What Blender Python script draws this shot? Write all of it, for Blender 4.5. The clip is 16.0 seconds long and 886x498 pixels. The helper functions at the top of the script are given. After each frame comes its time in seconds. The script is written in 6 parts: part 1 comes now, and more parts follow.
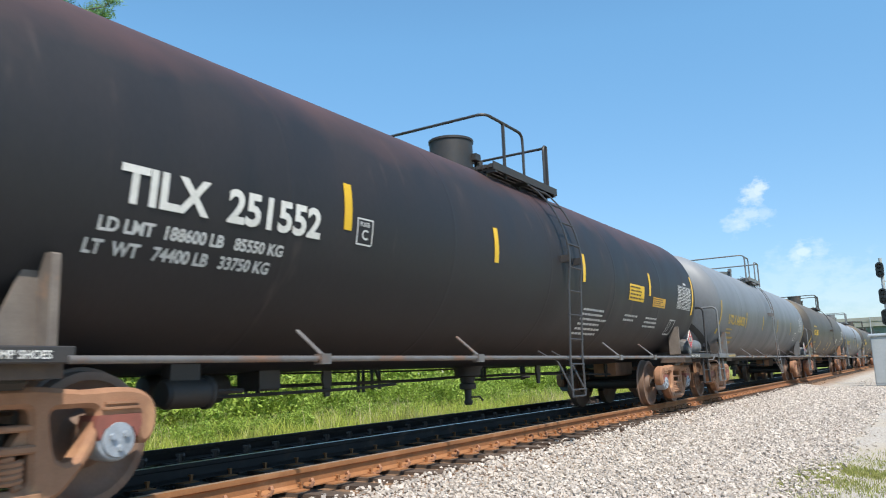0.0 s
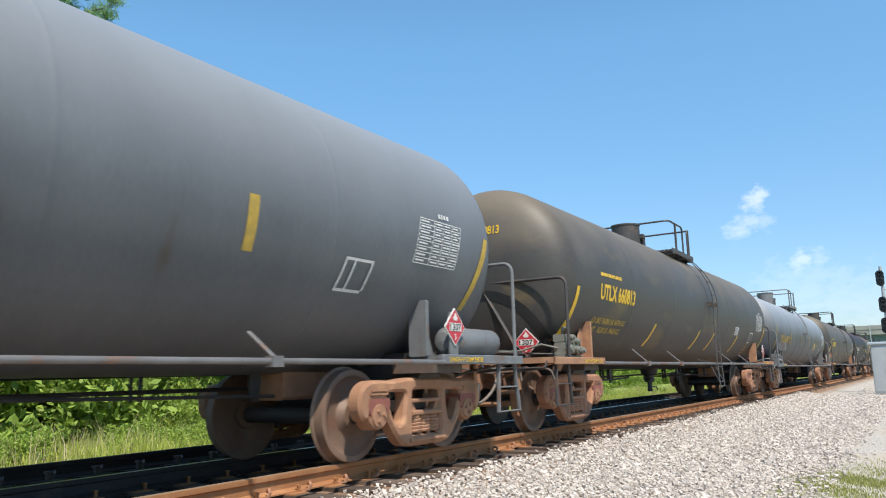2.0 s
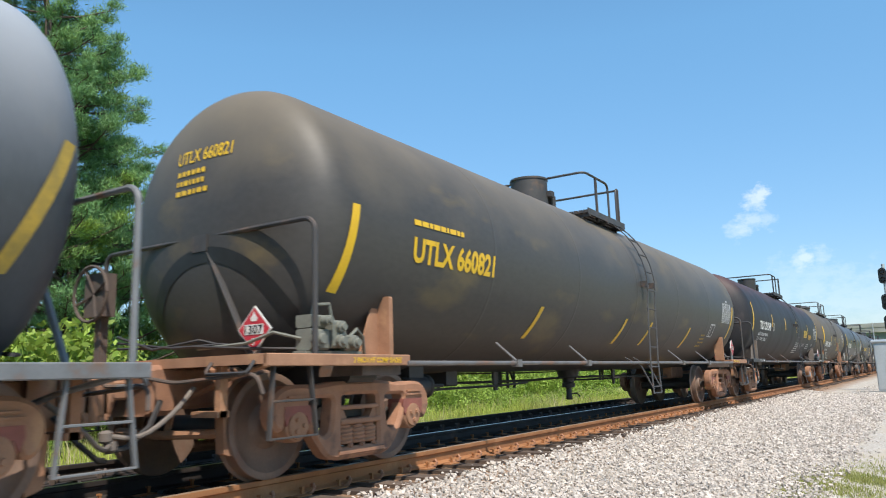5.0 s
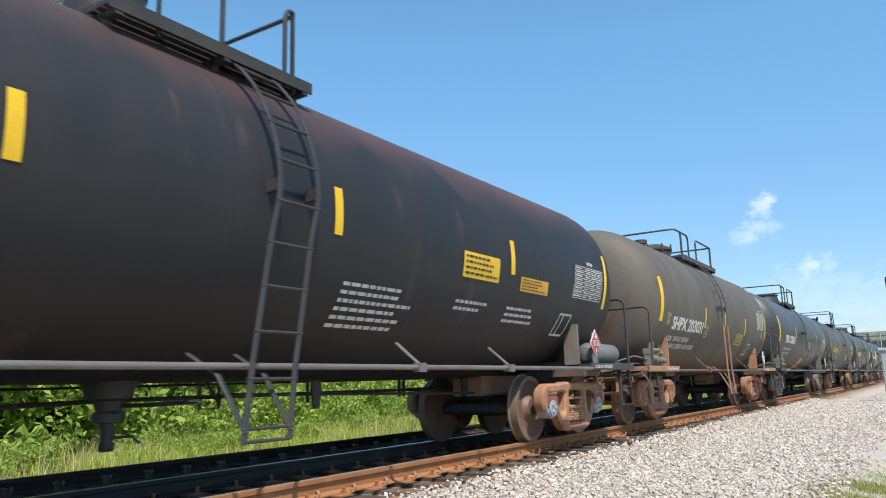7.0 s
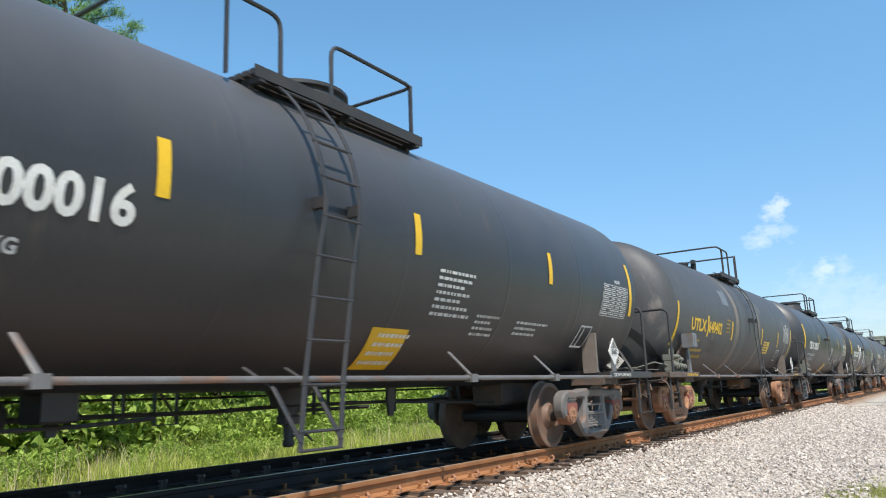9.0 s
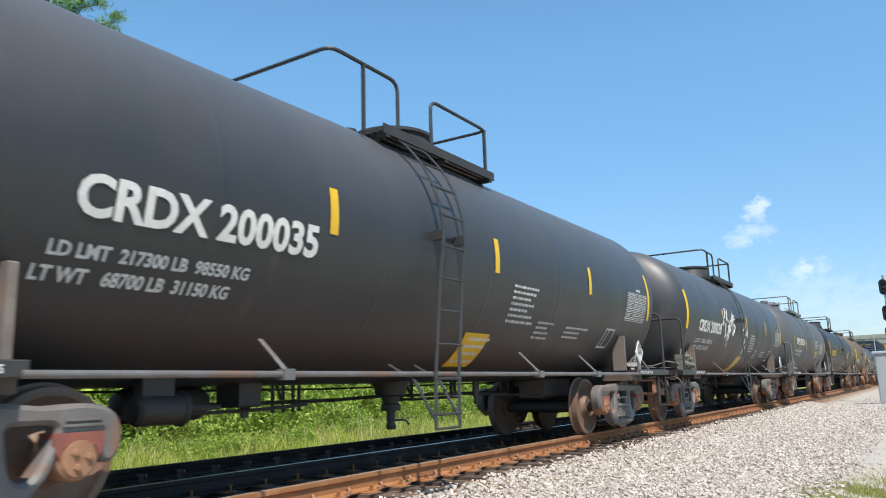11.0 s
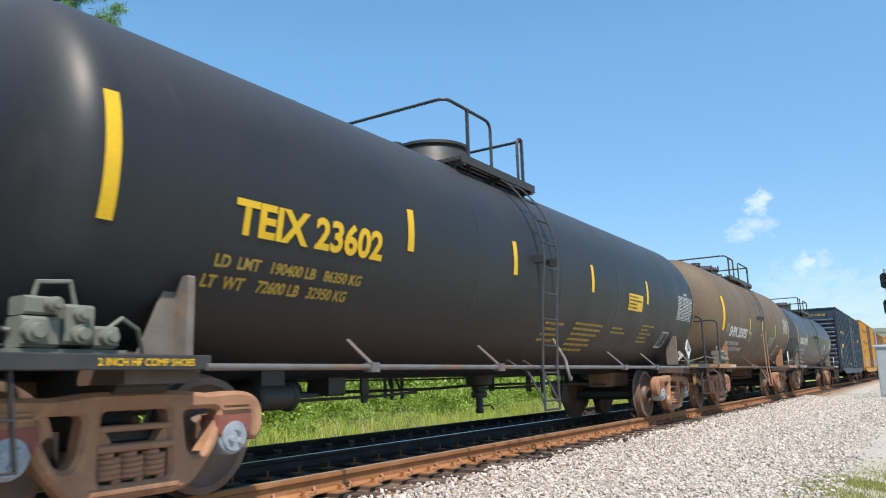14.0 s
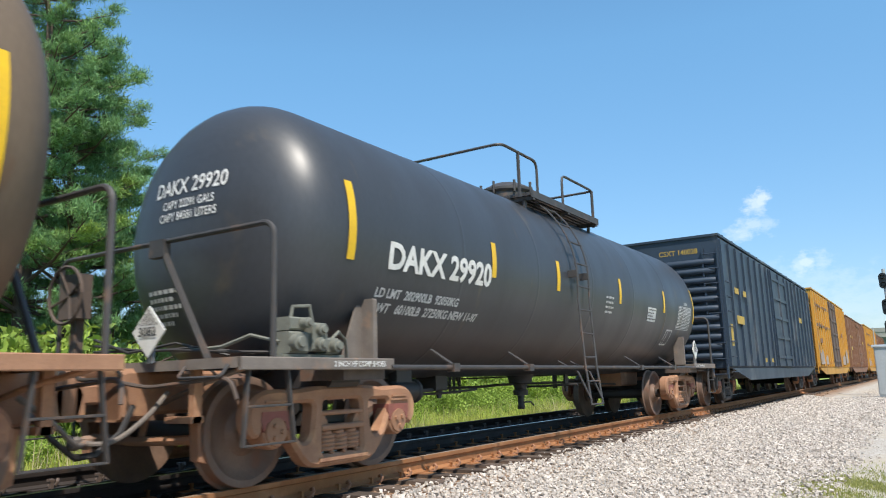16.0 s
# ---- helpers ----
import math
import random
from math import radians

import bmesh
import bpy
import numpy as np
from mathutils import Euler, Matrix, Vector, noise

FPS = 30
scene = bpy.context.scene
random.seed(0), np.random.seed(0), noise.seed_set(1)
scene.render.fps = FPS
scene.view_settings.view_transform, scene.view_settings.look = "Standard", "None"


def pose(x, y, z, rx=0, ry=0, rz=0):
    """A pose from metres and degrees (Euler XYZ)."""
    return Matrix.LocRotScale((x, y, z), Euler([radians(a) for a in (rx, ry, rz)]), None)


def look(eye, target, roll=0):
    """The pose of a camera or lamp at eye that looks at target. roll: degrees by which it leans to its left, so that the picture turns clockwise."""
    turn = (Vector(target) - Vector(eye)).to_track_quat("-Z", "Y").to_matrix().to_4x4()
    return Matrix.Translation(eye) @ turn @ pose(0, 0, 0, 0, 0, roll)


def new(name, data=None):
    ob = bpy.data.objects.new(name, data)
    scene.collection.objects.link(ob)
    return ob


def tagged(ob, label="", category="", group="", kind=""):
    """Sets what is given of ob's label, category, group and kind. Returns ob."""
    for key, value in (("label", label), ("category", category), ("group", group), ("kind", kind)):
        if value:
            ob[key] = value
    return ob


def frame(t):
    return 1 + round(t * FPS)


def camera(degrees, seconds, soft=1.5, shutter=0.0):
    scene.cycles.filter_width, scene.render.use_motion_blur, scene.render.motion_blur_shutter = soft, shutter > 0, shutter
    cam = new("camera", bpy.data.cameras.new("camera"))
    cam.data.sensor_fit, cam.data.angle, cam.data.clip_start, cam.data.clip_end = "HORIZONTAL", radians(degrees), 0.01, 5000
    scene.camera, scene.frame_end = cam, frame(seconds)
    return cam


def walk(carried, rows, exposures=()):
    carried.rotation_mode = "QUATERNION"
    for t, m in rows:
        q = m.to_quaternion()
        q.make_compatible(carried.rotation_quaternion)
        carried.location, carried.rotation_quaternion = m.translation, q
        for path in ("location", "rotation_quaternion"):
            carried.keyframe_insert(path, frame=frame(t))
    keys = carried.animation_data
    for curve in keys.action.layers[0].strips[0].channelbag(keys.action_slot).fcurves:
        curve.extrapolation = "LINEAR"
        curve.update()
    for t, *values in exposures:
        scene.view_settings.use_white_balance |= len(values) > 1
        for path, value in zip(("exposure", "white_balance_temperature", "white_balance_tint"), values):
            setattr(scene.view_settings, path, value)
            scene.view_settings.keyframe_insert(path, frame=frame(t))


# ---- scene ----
# camera: fitted lens and hand-held sway
cam = camera(61.94, 16.0, soft=1.05, shutter=0.06)
EYE = (5.686, 0.0, 0.818)
SWAY = [
    (0.0, 32.50, 9.50, 1.99),
    (0.5, 32.52, 9.60, 1.68),
    (1.0, 32.81, 9.73, 1.83),
    (1.5, 32.33, 9.35, 1.55),
    (2.0, 32.51, 9.80, 1.41),
    (2.5, 32.49, 9.37, 1.27),
    (3.0, 33.15, 9.56, 1.62),
    (3.5, 33.06, 9.49, 1.88),
    (4.0, 33.00, 9.35, 1.94),
    (4.2, 32.74, 9.39, 1.90),
    (6.3, 32.84, 10.52, 1.85),
    (6.5, 32.97, 10.48, 1.93),
    (7.0, 33.03, 10.45, 1.72),
    (7.5, 32.85, 10.29, 2.02),
    (8.0, 32.79, 10.80, 2.01),
    (8.5, 32.98, 11.13, 2.15),
    (9.0, 33.91, 11.05, 2.14),
    (9.5, 33.39, 11.05, 1.94),
    (9.6, 33.13, 11.17, 1.79),
    (10.0, 32.90, 11.26, 1.92),
    (10.2, 32.65, 11.12, 1.80),
    (12.3, 32.84, 10.38, 1.67),
    (12.5, 32.69, 10.60, 1.88),
    (13.0, 32.51, 9.99, 1.75),
    (13.5, 32.75, 10.31, 1.51),
    (14.0, 32.75, 10.19, 1.69),
    (14.5, 32.63, 10.29, 1.78),
    (15.0, 32.80, 10.14, 1.53),
    (15.5, 32.75, 9.97, 1.65),
    (16.0, 32.66, 10.20, 1.73),
]


def sway_pose(yaw, pitch, roll):
    return pose(*EYE, 90 + pitch, 0, yaw) @ pose(0, 0, 0, 0, 0, -roll)


walk(cam, [(t, sway_pose(y, p, r)) for t, y, p, r in SWAY])

# ---- world and sun ----
SUN = Vector((0.47, -0.42, 1.0)).normalized()
world = bpy.data.worlds.new("World")
scene.world = world
world.use_nodes = True
wn = world.node_tree.nodes
wl = world.node_tree.links
wn.clear()
w_out = wn.new("ShaderNodeOutputWorld")
w_bg = wn.new("ShaderNodeBackground")
w_sky = wn.new("ShaderNodeTexSky")
w_sky.sky_type = "NISHITA"
w_sky.sun_disc = False
w_sky.sun_elevation = math.asin(SUN.z)
w_sky.sun_rotation = math.atan2(SUN.x, SUN.y)
w_sky.altitude = 0
w_sky.air_density = 1.0
w_sky.dust_density = 0.25
w_sky.ozone_density = 3.0
w_bg.inputs["Strength"].default_value = 0.15
# small cumulus clouds low in the sky
w_co = wn.new("ShaderNodeTexCoord")
w_map = wn.new("ShaderNodeMapping")
w_map.inputs["Scale"].default_value = (1.0, 1.0, 1.7)
w_noise = wn.new("ShaderNodeTexNoise")
w_noise.inputs["Scale"].default_value = 58.0
w_noise.inputs["Detail"].default_value = 7.0
w_noise.inputs["Roughness"].default_value = 0.62
wl.new(w_co.outputs["Generated"], w_map.inputs["Vector"])
wl.new(w_map.outputs["Vector"], w_noise.inputs["Vector"])


def sky_math(op, a, b, clamp=False):
    n = wn.new("ShaderNodeMath")
    n.operation = op
    n.use_clamp = clamp
    for i, x in enumerate((a, b)):
        if isinstance(x, (int, float)):
            n.inputs[i].default_value = x
        else:
            wl.new(x, n.inputs[i])
    return n.outputs[0]


def cloud_spot(az, el, radius, lift):
    """How near a direction lies to one puff's middle, torn by the noise."""
    a, e = radians(az), radians(el)
    d = wn.new("ShaderNodeVectorMath")
    d.operation = "DISTANCE"
    wl.new(w_co.outputs["Generated"], d.inputs[0])
    d.inputs[1].default_value = (-math.sin(a) * math.cos(e), math.cos(a) * math.cos(e), math.sin(e))
    near = sky_math("SUBTRACT", 1.0, sky_math("DIVIDE", d.outputs["Value"], radius), True)
    ragged = sky_math("MULTIPLY", sky_math("SUBTRACT", w_noise.outputs["Fac"], 0.5), 1.9)
    body = sky_math("ADD", sky_math("SUBTRACT", near, 0.36), ragged)
    edge = sky_math("MULTIPLY", sky_math("MULTIPLY", body, 2.0, True), sky_math("MULTIPLY", near, 3.0, True))
    return sky_math("MULTIPLY", edge, lift)


# puffs of two small torn clouds and the veil of haze below them
spots = [cloud_spot(50.8, 13.6, 0.050, 0.60), cloud_spot(8.74, 12.32, 0.021, 0.48), cloud_spot(9.26, 11.74, 0.023, 0.42), cloud_spot(10.03, 10.12, 0.027, 0.33), cloud_spot(9.33, 10.28, 0.023, 0.30),
         cloud_spot(10.75, 9.78, 0.023, 0.23), cloud_spot(8.53, 10.32, 0.023, 0.22), cloud_spot(6.22, 7.48, 0.021, 0.40), cloud_spot(6.76, 7.13, 0.023, 0.30),
         cloud_spot(5.36, 7.55, 0.021, 0.23), cloud_spot(7.19, 6.14, 0.054, 0.13), cloud_spot(6.03, 5.26, 0.064, 0.15), cloud_spot(4.33, 4.93, 0.068, 0.14),
         cloud_spot(2.54, 4.40, 0.064, 0.13), cloud_spot(8.17, 5.42, 0.054, 0.12)]
total = spots[0]
for s in spots[1:]:
    total = sky_math("MAXIMUM", total, s)
w_mix = wn.new("ShaderNodeMix")
w_mix.data_type = "RGBA"
w_mix.inputs["B"].default_value = (5.6, 5.8, 6.1, 1)
wl.new(total, w_mix.inputs["Factor"])
w_tint = wn.new("ShaderNodeMix")
w_tint.data_type = "RGBA"
w_tint.blend_type = "MULTIPLY"
w_tint.inputs["Factor"].default_value = 1.0
w_xyz = wn.new("ShaderNodeSeparateXYZ")
wl.new(w_co.outputs["Generated"], w_xyz.inputs[0])
w_height = wn.new("ShaderNodeMapRange")
w_height.inputs["From Min"].default_value, w_height.inputs["From Max"].default_value = -0.02, 0.42
wl.new(w_xyz.outputs["Z"], w_height.inputs["Value"])
w_haze = wn.new("ShaderNodeMix")
w_haze.data_type = "RGBA"
w_haze.inputs["A"].default_value = (0.505, 0.51, 0.59, 1)
w_haze.inputs["B"].default_value = (0.77, 1.065, 1.06, 1)
wl.new(w_height.outputs["Result"], w_haze.inputs["Factor"])
wl.new(w_haze.outputs["Result"], w_tint.inputs["B"])
wl.new(w_sky.outputs["Color"], w_tint.inputs["A"])
wl.new(w_tint.outputs["Result"], w_mix.inputs["A"])
wl.new(w_mix.outputs["Result"], w_bg.inputs["Color"])
wl.new(w_bg.outputs["Background"], w_out.inputs["Surface"])

sun_data = bpy.data.lights.new("sun", "SUN")
sun_data.energy = 4.2
sun_data.angle = radians(0.53)
sun_data.color = (1.0, 0.93, 0.83)
sun = new("sun", sun_data)
sun.matrix_world = look((0, 0, 0), -SUN)
scene.view_settings.exposure = 0.5


# ---- materials ----
def material(name, base, second=None, rough=0.6, metal=0.0, scale=6.0, amount=0.5, fine=60.0, bump=0.15, third=None,
             third_scale=1.5, third_cut=0.58, stretch=(1, 1, 1), island=0.0, random_tint=0.0, spec=0.5, depth=0.004):
    """A weathered surface: two scales of noise between two colours, patches of a third, fine relief."""
    m = bpy.data.materials.new(name)
    m.use_nodes = True
    n, l = m.node_tree.nodes, m.node_tree.links
    b = n["Principled BSDF"]
    b.inputs["Roughness"].default_value = rough
    b.inputs["Metallic"].default_value = metal
    b.inputs["Specular IOR Level"].default_value = spec
    co = n.new("ShaderNodeTexCoord")
    mp = n.new("ShaderNodeMapping")
    mp.inputs["Scale"].default_value = stretch
    l.new(co.outputs["Object"], mp.inputs["Vector"])

    def noise_tex(s, detail=4.0):
        t = n.new("ShaderNodeTexNoise")
        t.inputs["Scale"].default_value = s
        t.inputs["Detail"].default_value = detail
        l.new(mp.outputs["Vector"], t.inputs["Vector"])
        return t.outputs["Fac"]

    def ramp(fac, lo, hi):
        r = n.new("ShaderNodeMapRange")
        r.inputs["From Min"].default_value, r.inputs["From Max"].default_value = lo, hi
        l.new(fac, r.inputs["Value"])
        return r.outputs["Result"]

    def mix(fac, a, c, mode="MIX"):
        x = n.new("ShaderNodeMix")
        x.data_type, x.blend_type = "RGBA", mode
        for key, val in (("Factor", fac), ("A", a), ("B", c)):
            if isinstance(val, tuple):
                x.inputs[key].default_value = (*val[:3], 1)
            elif isinstance(val, (int, float)):
                x.inputs[key].default_value = val
            else:
                l.new(val, x.inputs[key])
        return x.outputs["Result"]

    second = second or tuple(c * 0.6 for c in base)
    big, small = noise_tex(scale), noise_tex(fine, 2.0)
    f = n.new("ShaderNodeMath")
    f.operation = "MULTIPLY"
    f.inputs[1].default_value = amount * 1.6
    l.new(ramp(big, 0.35, 0.7), f.inputs[0])
    colour = mix(f.outputs[0], base, second)
    colour = mix(ramp(small, 0.3, 0.75), colour, mix(0.28, colour, tuple(c * 0.45 for c in base)))
    if third:
        colour = mix(ramp(noise_tex(third_scale, 6.0), third_cut, third_cut + 0.12), colour, third)
    if island or random_tint:
        if island:
            src = n.new("ShaderNodeNewGeometry").outputs["Random Per Island"]
        else:
            src = n.new("ShaderNodeObjectInfo").outputs["Random"]
        k = island or random_tint
        g = n.new("ShaderNodeMapRange")
        g.inputs["To Min"].default_value, g.inputs["To Max"].default_value = 1 - k, 1 + k * 0.6
        l.new(src, g.inputs["Value"])
        hv = n.new("ShaderNodeHueSaturation")
        l.new(g.outputs["Result"], hv.inputs["Value"])
        l.new(colour, hv.inputs["Color"])
        colour = hv.outputs["Color"]
    l.new(colour, b.inputs["Base Color"])
    rr = n.new("ShaderNodeMapRange")
    rr.inputs["To Min"].default_value, rr.inputs["To Max"].default_value = max(rough - 0.1, 0.04), min(rough + 0.12, 1)
    l.new(big, rr.inputs["Value"])
    l.new(rr.outputs["Result"], b.inputs["Roughness"])
    if bump:
        bp = n.new("ShaderNodeBump")
        bp.inputs["Strength"].default_value = bump
        bp.inputs["Distance"].default_value = depth
        l.new(small, bp.inputs["Height"])
        l.new(bp.outputs["Normal"], b.inputs["Normal"])
    return m


def leafy(m, share=0.35):
    """Lets some light through thin leaves."""
    n, l = m.node_tree.nodes, m.node_tree.links
    b, o = n["Principled BSDF"], n["Material Output"]
    t, x = n.new("ShaderNodeBsdfTranslucent"), n.new("ShaderNodeMixShader")
    l.new(b.inputs["Base Color"].links[0].from_socket, t.inputs["Color"])
    x.inputs["Fac"].default_value = share
    l.new(b.outputs["BSDF"], x.inputs[1])
    l.new(t.outputs["BSDF"], x.inputs[2])
    l.new(x.outputs["Shader"], o.inputs["Surface"])
    return m


def tank_paint(name, base, second, grime, rough=0.5, cut=0.6, crown=None, spec=0.35, fade=(3.75, 4.25), patchy=0.45, stretch=(0.5, 1.6, 0.5)):
    """Old tank paint with streaks that run down the shell; the crown may be faded and rusty, or paler with skylight
    painted in.
    """
    m = material(name, base, second, rough=rough, scale=1.1, amount=0.55, fine=26, bump=0.05, third=grime, third_scale=2.2,
                 third_cut=cut, stretch=stretch, depth=0.003, spec=spec)
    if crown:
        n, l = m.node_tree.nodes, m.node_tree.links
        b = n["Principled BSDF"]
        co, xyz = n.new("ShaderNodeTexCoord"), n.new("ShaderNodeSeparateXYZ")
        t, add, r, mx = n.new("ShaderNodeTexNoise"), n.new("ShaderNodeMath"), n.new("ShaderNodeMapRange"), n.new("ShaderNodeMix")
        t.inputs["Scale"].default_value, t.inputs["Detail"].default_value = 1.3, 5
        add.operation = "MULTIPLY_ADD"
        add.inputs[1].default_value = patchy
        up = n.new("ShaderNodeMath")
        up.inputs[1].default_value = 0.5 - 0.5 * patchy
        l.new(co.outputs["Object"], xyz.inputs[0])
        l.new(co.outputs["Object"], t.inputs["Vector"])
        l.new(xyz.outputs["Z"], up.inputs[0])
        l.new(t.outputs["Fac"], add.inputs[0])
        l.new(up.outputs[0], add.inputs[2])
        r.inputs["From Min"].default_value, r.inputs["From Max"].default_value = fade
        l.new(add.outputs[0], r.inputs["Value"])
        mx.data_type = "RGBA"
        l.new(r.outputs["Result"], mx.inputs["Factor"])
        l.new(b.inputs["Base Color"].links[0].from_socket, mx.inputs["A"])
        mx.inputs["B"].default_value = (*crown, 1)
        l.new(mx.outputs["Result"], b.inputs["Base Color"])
    return m


# on both plain blacks the paler crown paints in the sky's sheen
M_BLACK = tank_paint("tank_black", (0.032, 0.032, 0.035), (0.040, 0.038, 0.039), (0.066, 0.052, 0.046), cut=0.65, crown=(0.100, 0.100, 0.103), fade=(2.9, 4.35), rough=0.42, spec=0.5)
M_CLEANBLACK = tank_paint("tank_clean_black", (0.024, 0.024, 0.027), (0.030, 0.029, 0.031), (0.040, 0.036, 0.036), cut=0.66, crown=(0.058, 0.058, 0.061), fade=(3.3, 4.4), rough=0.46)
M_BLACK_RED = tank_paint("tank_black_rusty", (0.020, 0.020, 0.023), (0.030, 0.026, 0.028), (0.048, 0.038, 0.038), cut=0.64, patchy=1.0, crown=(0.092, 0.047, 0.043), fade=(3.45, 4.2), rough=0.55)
# greys: pale crown over a dark side paints in the shell's shading
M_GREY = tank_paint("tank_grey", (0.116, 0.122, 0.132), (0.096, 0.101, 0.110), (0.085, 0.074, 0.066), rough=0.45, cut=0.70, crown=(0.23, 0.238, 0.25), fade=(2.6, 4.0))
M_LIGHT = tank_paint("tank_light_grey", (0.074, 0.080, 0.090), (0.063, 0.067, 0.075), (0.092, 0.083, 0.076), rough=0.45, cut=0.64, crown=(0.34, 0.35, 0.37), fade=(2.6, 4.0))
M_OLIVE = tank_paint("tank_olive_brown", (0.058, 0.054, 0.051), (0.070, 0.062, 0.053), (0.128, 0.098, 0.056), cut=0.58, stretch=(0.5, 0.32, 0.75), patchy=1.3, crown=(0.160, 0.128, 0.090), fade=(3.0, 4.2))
M_BROWNGREY = tank_paint("tank_brown_grey", (0.122, 0.104, 0.084), (0.095, 0.082, 0.066), (0.090, 0.055, 0.035), rough=0.6, spec=0.3)
M_BROWN = tank_paint("tank_brown", (0.155, 0.110, 0.073), (0.125, 0.087, 0.057), (0.125, 0.058, 0.028), rough=0.6, spec=0.3)
M_DARKGREY = tank_paint("tank_dark_grey", (0.098, 0.100, 0.105), (0.082, 0.083, 0.086), (0.080, 0.064, 0.054), cut=0.64)
M_PATCHY = tank_paint("tank_patchy_grey", (0.070, 0.068, 0.066), (0.085, 0.085, 0.092), (0.19, 0.165, 0.145), cut=0.63)
M_BLUEGREY = tank_paint("tank_blue_black", (0.050, 0.053, 0.060), (0.042, 0.043, 0.047), (0.090, 0.074, 0.058), rough=0.40, cut=0.64, spec=0.45)
M_RUST = material("rusty_steel", (0.38, 0.197, 0.112), (0.26, 0.130, 0.074), rough=0.85, scale=5, fine=70, bump=0.4, third=(0.43, 0.235, 0.125), third_scale=4)
M_RUST_RED = material("red_brown_rusty_steel", (0.375, 0.185, 0.105), (0.24, 0.118, 0.072), rough=0.85, scale=5, fine=70, bump=0.4, third=(0.10, 0.06, 0.045), third_scale=3)
M_BRACKET = material("weathered_bracket_paint", (0.20, 0.165, 0.138), (0.13, 0.105, 0.09), rough=0.75, scale=5, fine=60, bump=0.25, third=(0.26, 0.16, 0.105), third_scale=4)
M_RUST_LADDER = material("rusty_ladder_steel", (0.29, 0.150, 0.088), (0.19, 0.105, 0.068), rough=0.8, scale=3, fine=60, bump=0.3)
M_ADAPTER = material("red_oxide_casting", (0.30, 0.095, 0.070), (0.20, 0.075, 0.055), rough=0.8, scale=6, fine=60, bump=0.3)
M_RUST_DARK = material("dark_rusty_steel", (0.128, 0.090, 0.070), (0.078, 0.062, 0.054), rough=0.8, scale=5, fine=60, bump=0.4, third=(0.15, 0.08, 0.05), third_scale=4)
M_RAILSTEEL = material("dark_handrail_steel", (0.062, 0.054, 0.050), (0.040, 0.038, 0.038), rough=0.55, scale=6, fine=60, bump=0.2, third=(0.12, 0.075, 0.052), third_scale=4)
M_GREASE = material("greasy_black_steel", (0.034, 0.031, 0.030), (0.052, 0.043, 0.038), rough=0.6, scale=4, fine=50, bump=0.3)
M_GREYSTEEL = material("grey_cast_steel", (0.175, 0.160, 0.150), (0.115, 0.105, 0.098), rough=0.6, scale=5, fine=70, bump=0.3, third=(0.20, 0.11, 0.075), third_scale=4)
M_TREAD = material("polished_steel", (0.60, 0.59, 0.58), (0.44, 0.42, 0.40), rough=0.36, metal=1.0, scale=9, fine=90, bump=0.03)
M_WHEEL = material("wheel_steel", (0.215, 0.132, 0.092), (0.120, 0.080, 0.060), rough=0.6, scale=3, fine=40, bump=0.25, third=(0.17, 0.085, 0.055), third_scale=3)
M_CAP = material("bearing_cap_paint", (0.36, 0.40, 0.45), (0.24, 0.26, 0.28), rough=0.55, scale=14, fine=80, bump=0.2)
M_YELLOW = material("reflective_yellow", (0.78, 0.47, 0.012), (0.62, 0.36, 0.02), rough=0.4, scale=5, amount=0.3, bump=0.02)
M_AMBER = material("faded_amber", (0.70, 0.37, 0.03), (0.54, 0.28, 0.03), rough=0.5, scale=5, amount=0.4, bump=0.02)
M_OLDYEL = material("faded_yellow_paint", (0.52, 0.33, 0.045), (0.33, 0.23, 0.055), rough=0.6, scale=9, amount=0.6, bump=0.05)
M_PALEPANEL = material("pale_yellow_panel", (0.36, 0.33, 0.22), (0.26, 0.23, 0.15), rough=0.6, scale=8, amount=0.6, bump=0.04)
M_WHITE = material("white_paint", (0.74, 0.72, 0.68), (0.60, 0.57, 0.52), rough=0.5, scale=12, amount=0.4, bump=0.03)
M_DULLWHITE = material("dull_white_paint", (0.66, 0.65, 0.63), (0.50, 0.49, 0.48), rough=0.6, scale=14, amount=0.6, bump=0.03)
M_RED = material("placard_red", (0.55, 0.035, 0.05), (0.42, 0.03, 0.045), rough=0.45, scale=12, amount=0.3, bump=0.02)
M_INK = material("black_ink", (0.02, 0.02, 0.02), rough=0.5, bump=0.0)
M_RAILTOP = material("rail_running_surface", (0.40, 0.37, 0.35), (0.30, 0.25, 0.22), rough=0.3, metal=1.0, scale=5, fine=80, bump=0.03, stretch=(6, 0.4, 6))
M_RAILDUST = material("rust_dusted_rail_head", (0.36, 0.235, 0.15), (0.28, 0.18, 0.115), rough=0.55, metal=0.25, scale=5, fine=80, bump=0.05, stretch=(6, 0.4, 6))
# rail steel with the shade under the cars put into its colour
M_RAILDARK = material("shaded_dark_rail", (0.040, 0.030, 0.026), (0.026, 0.021, 0.019), rough=0.7, scale=2.5, fine=60, bump=0.3, third=(0.070, 0.045, 0.032), third_scale=3)
M_RAIL = material("rusty_rail", (0.36, 0.155, 0.058), (0.25, 0.110, 0.045), rough=0.9, scale=2.5, fine=60, bump=0.4, third=(0.40, 0.19, 0.085), third_scale=3)
M_TIE = material("creosoted_tie_wood", (0.135, 0.092, 0.066), (0.070, 0.050, 0.039), rough=0.95, scale=5, fine=40, bump=0.8, stretch=(0.6, 6, 6), random_tint=0.35, third=(0.18, 0.12, 0.08), third_scale=3)
M_STONE = material("limestone_ballast", (0.60, 0.525, 0.455), (0.48, 0.415, 0.36), rough=0.9, scale=3, fine=45, bump=0.4, island=0.30)
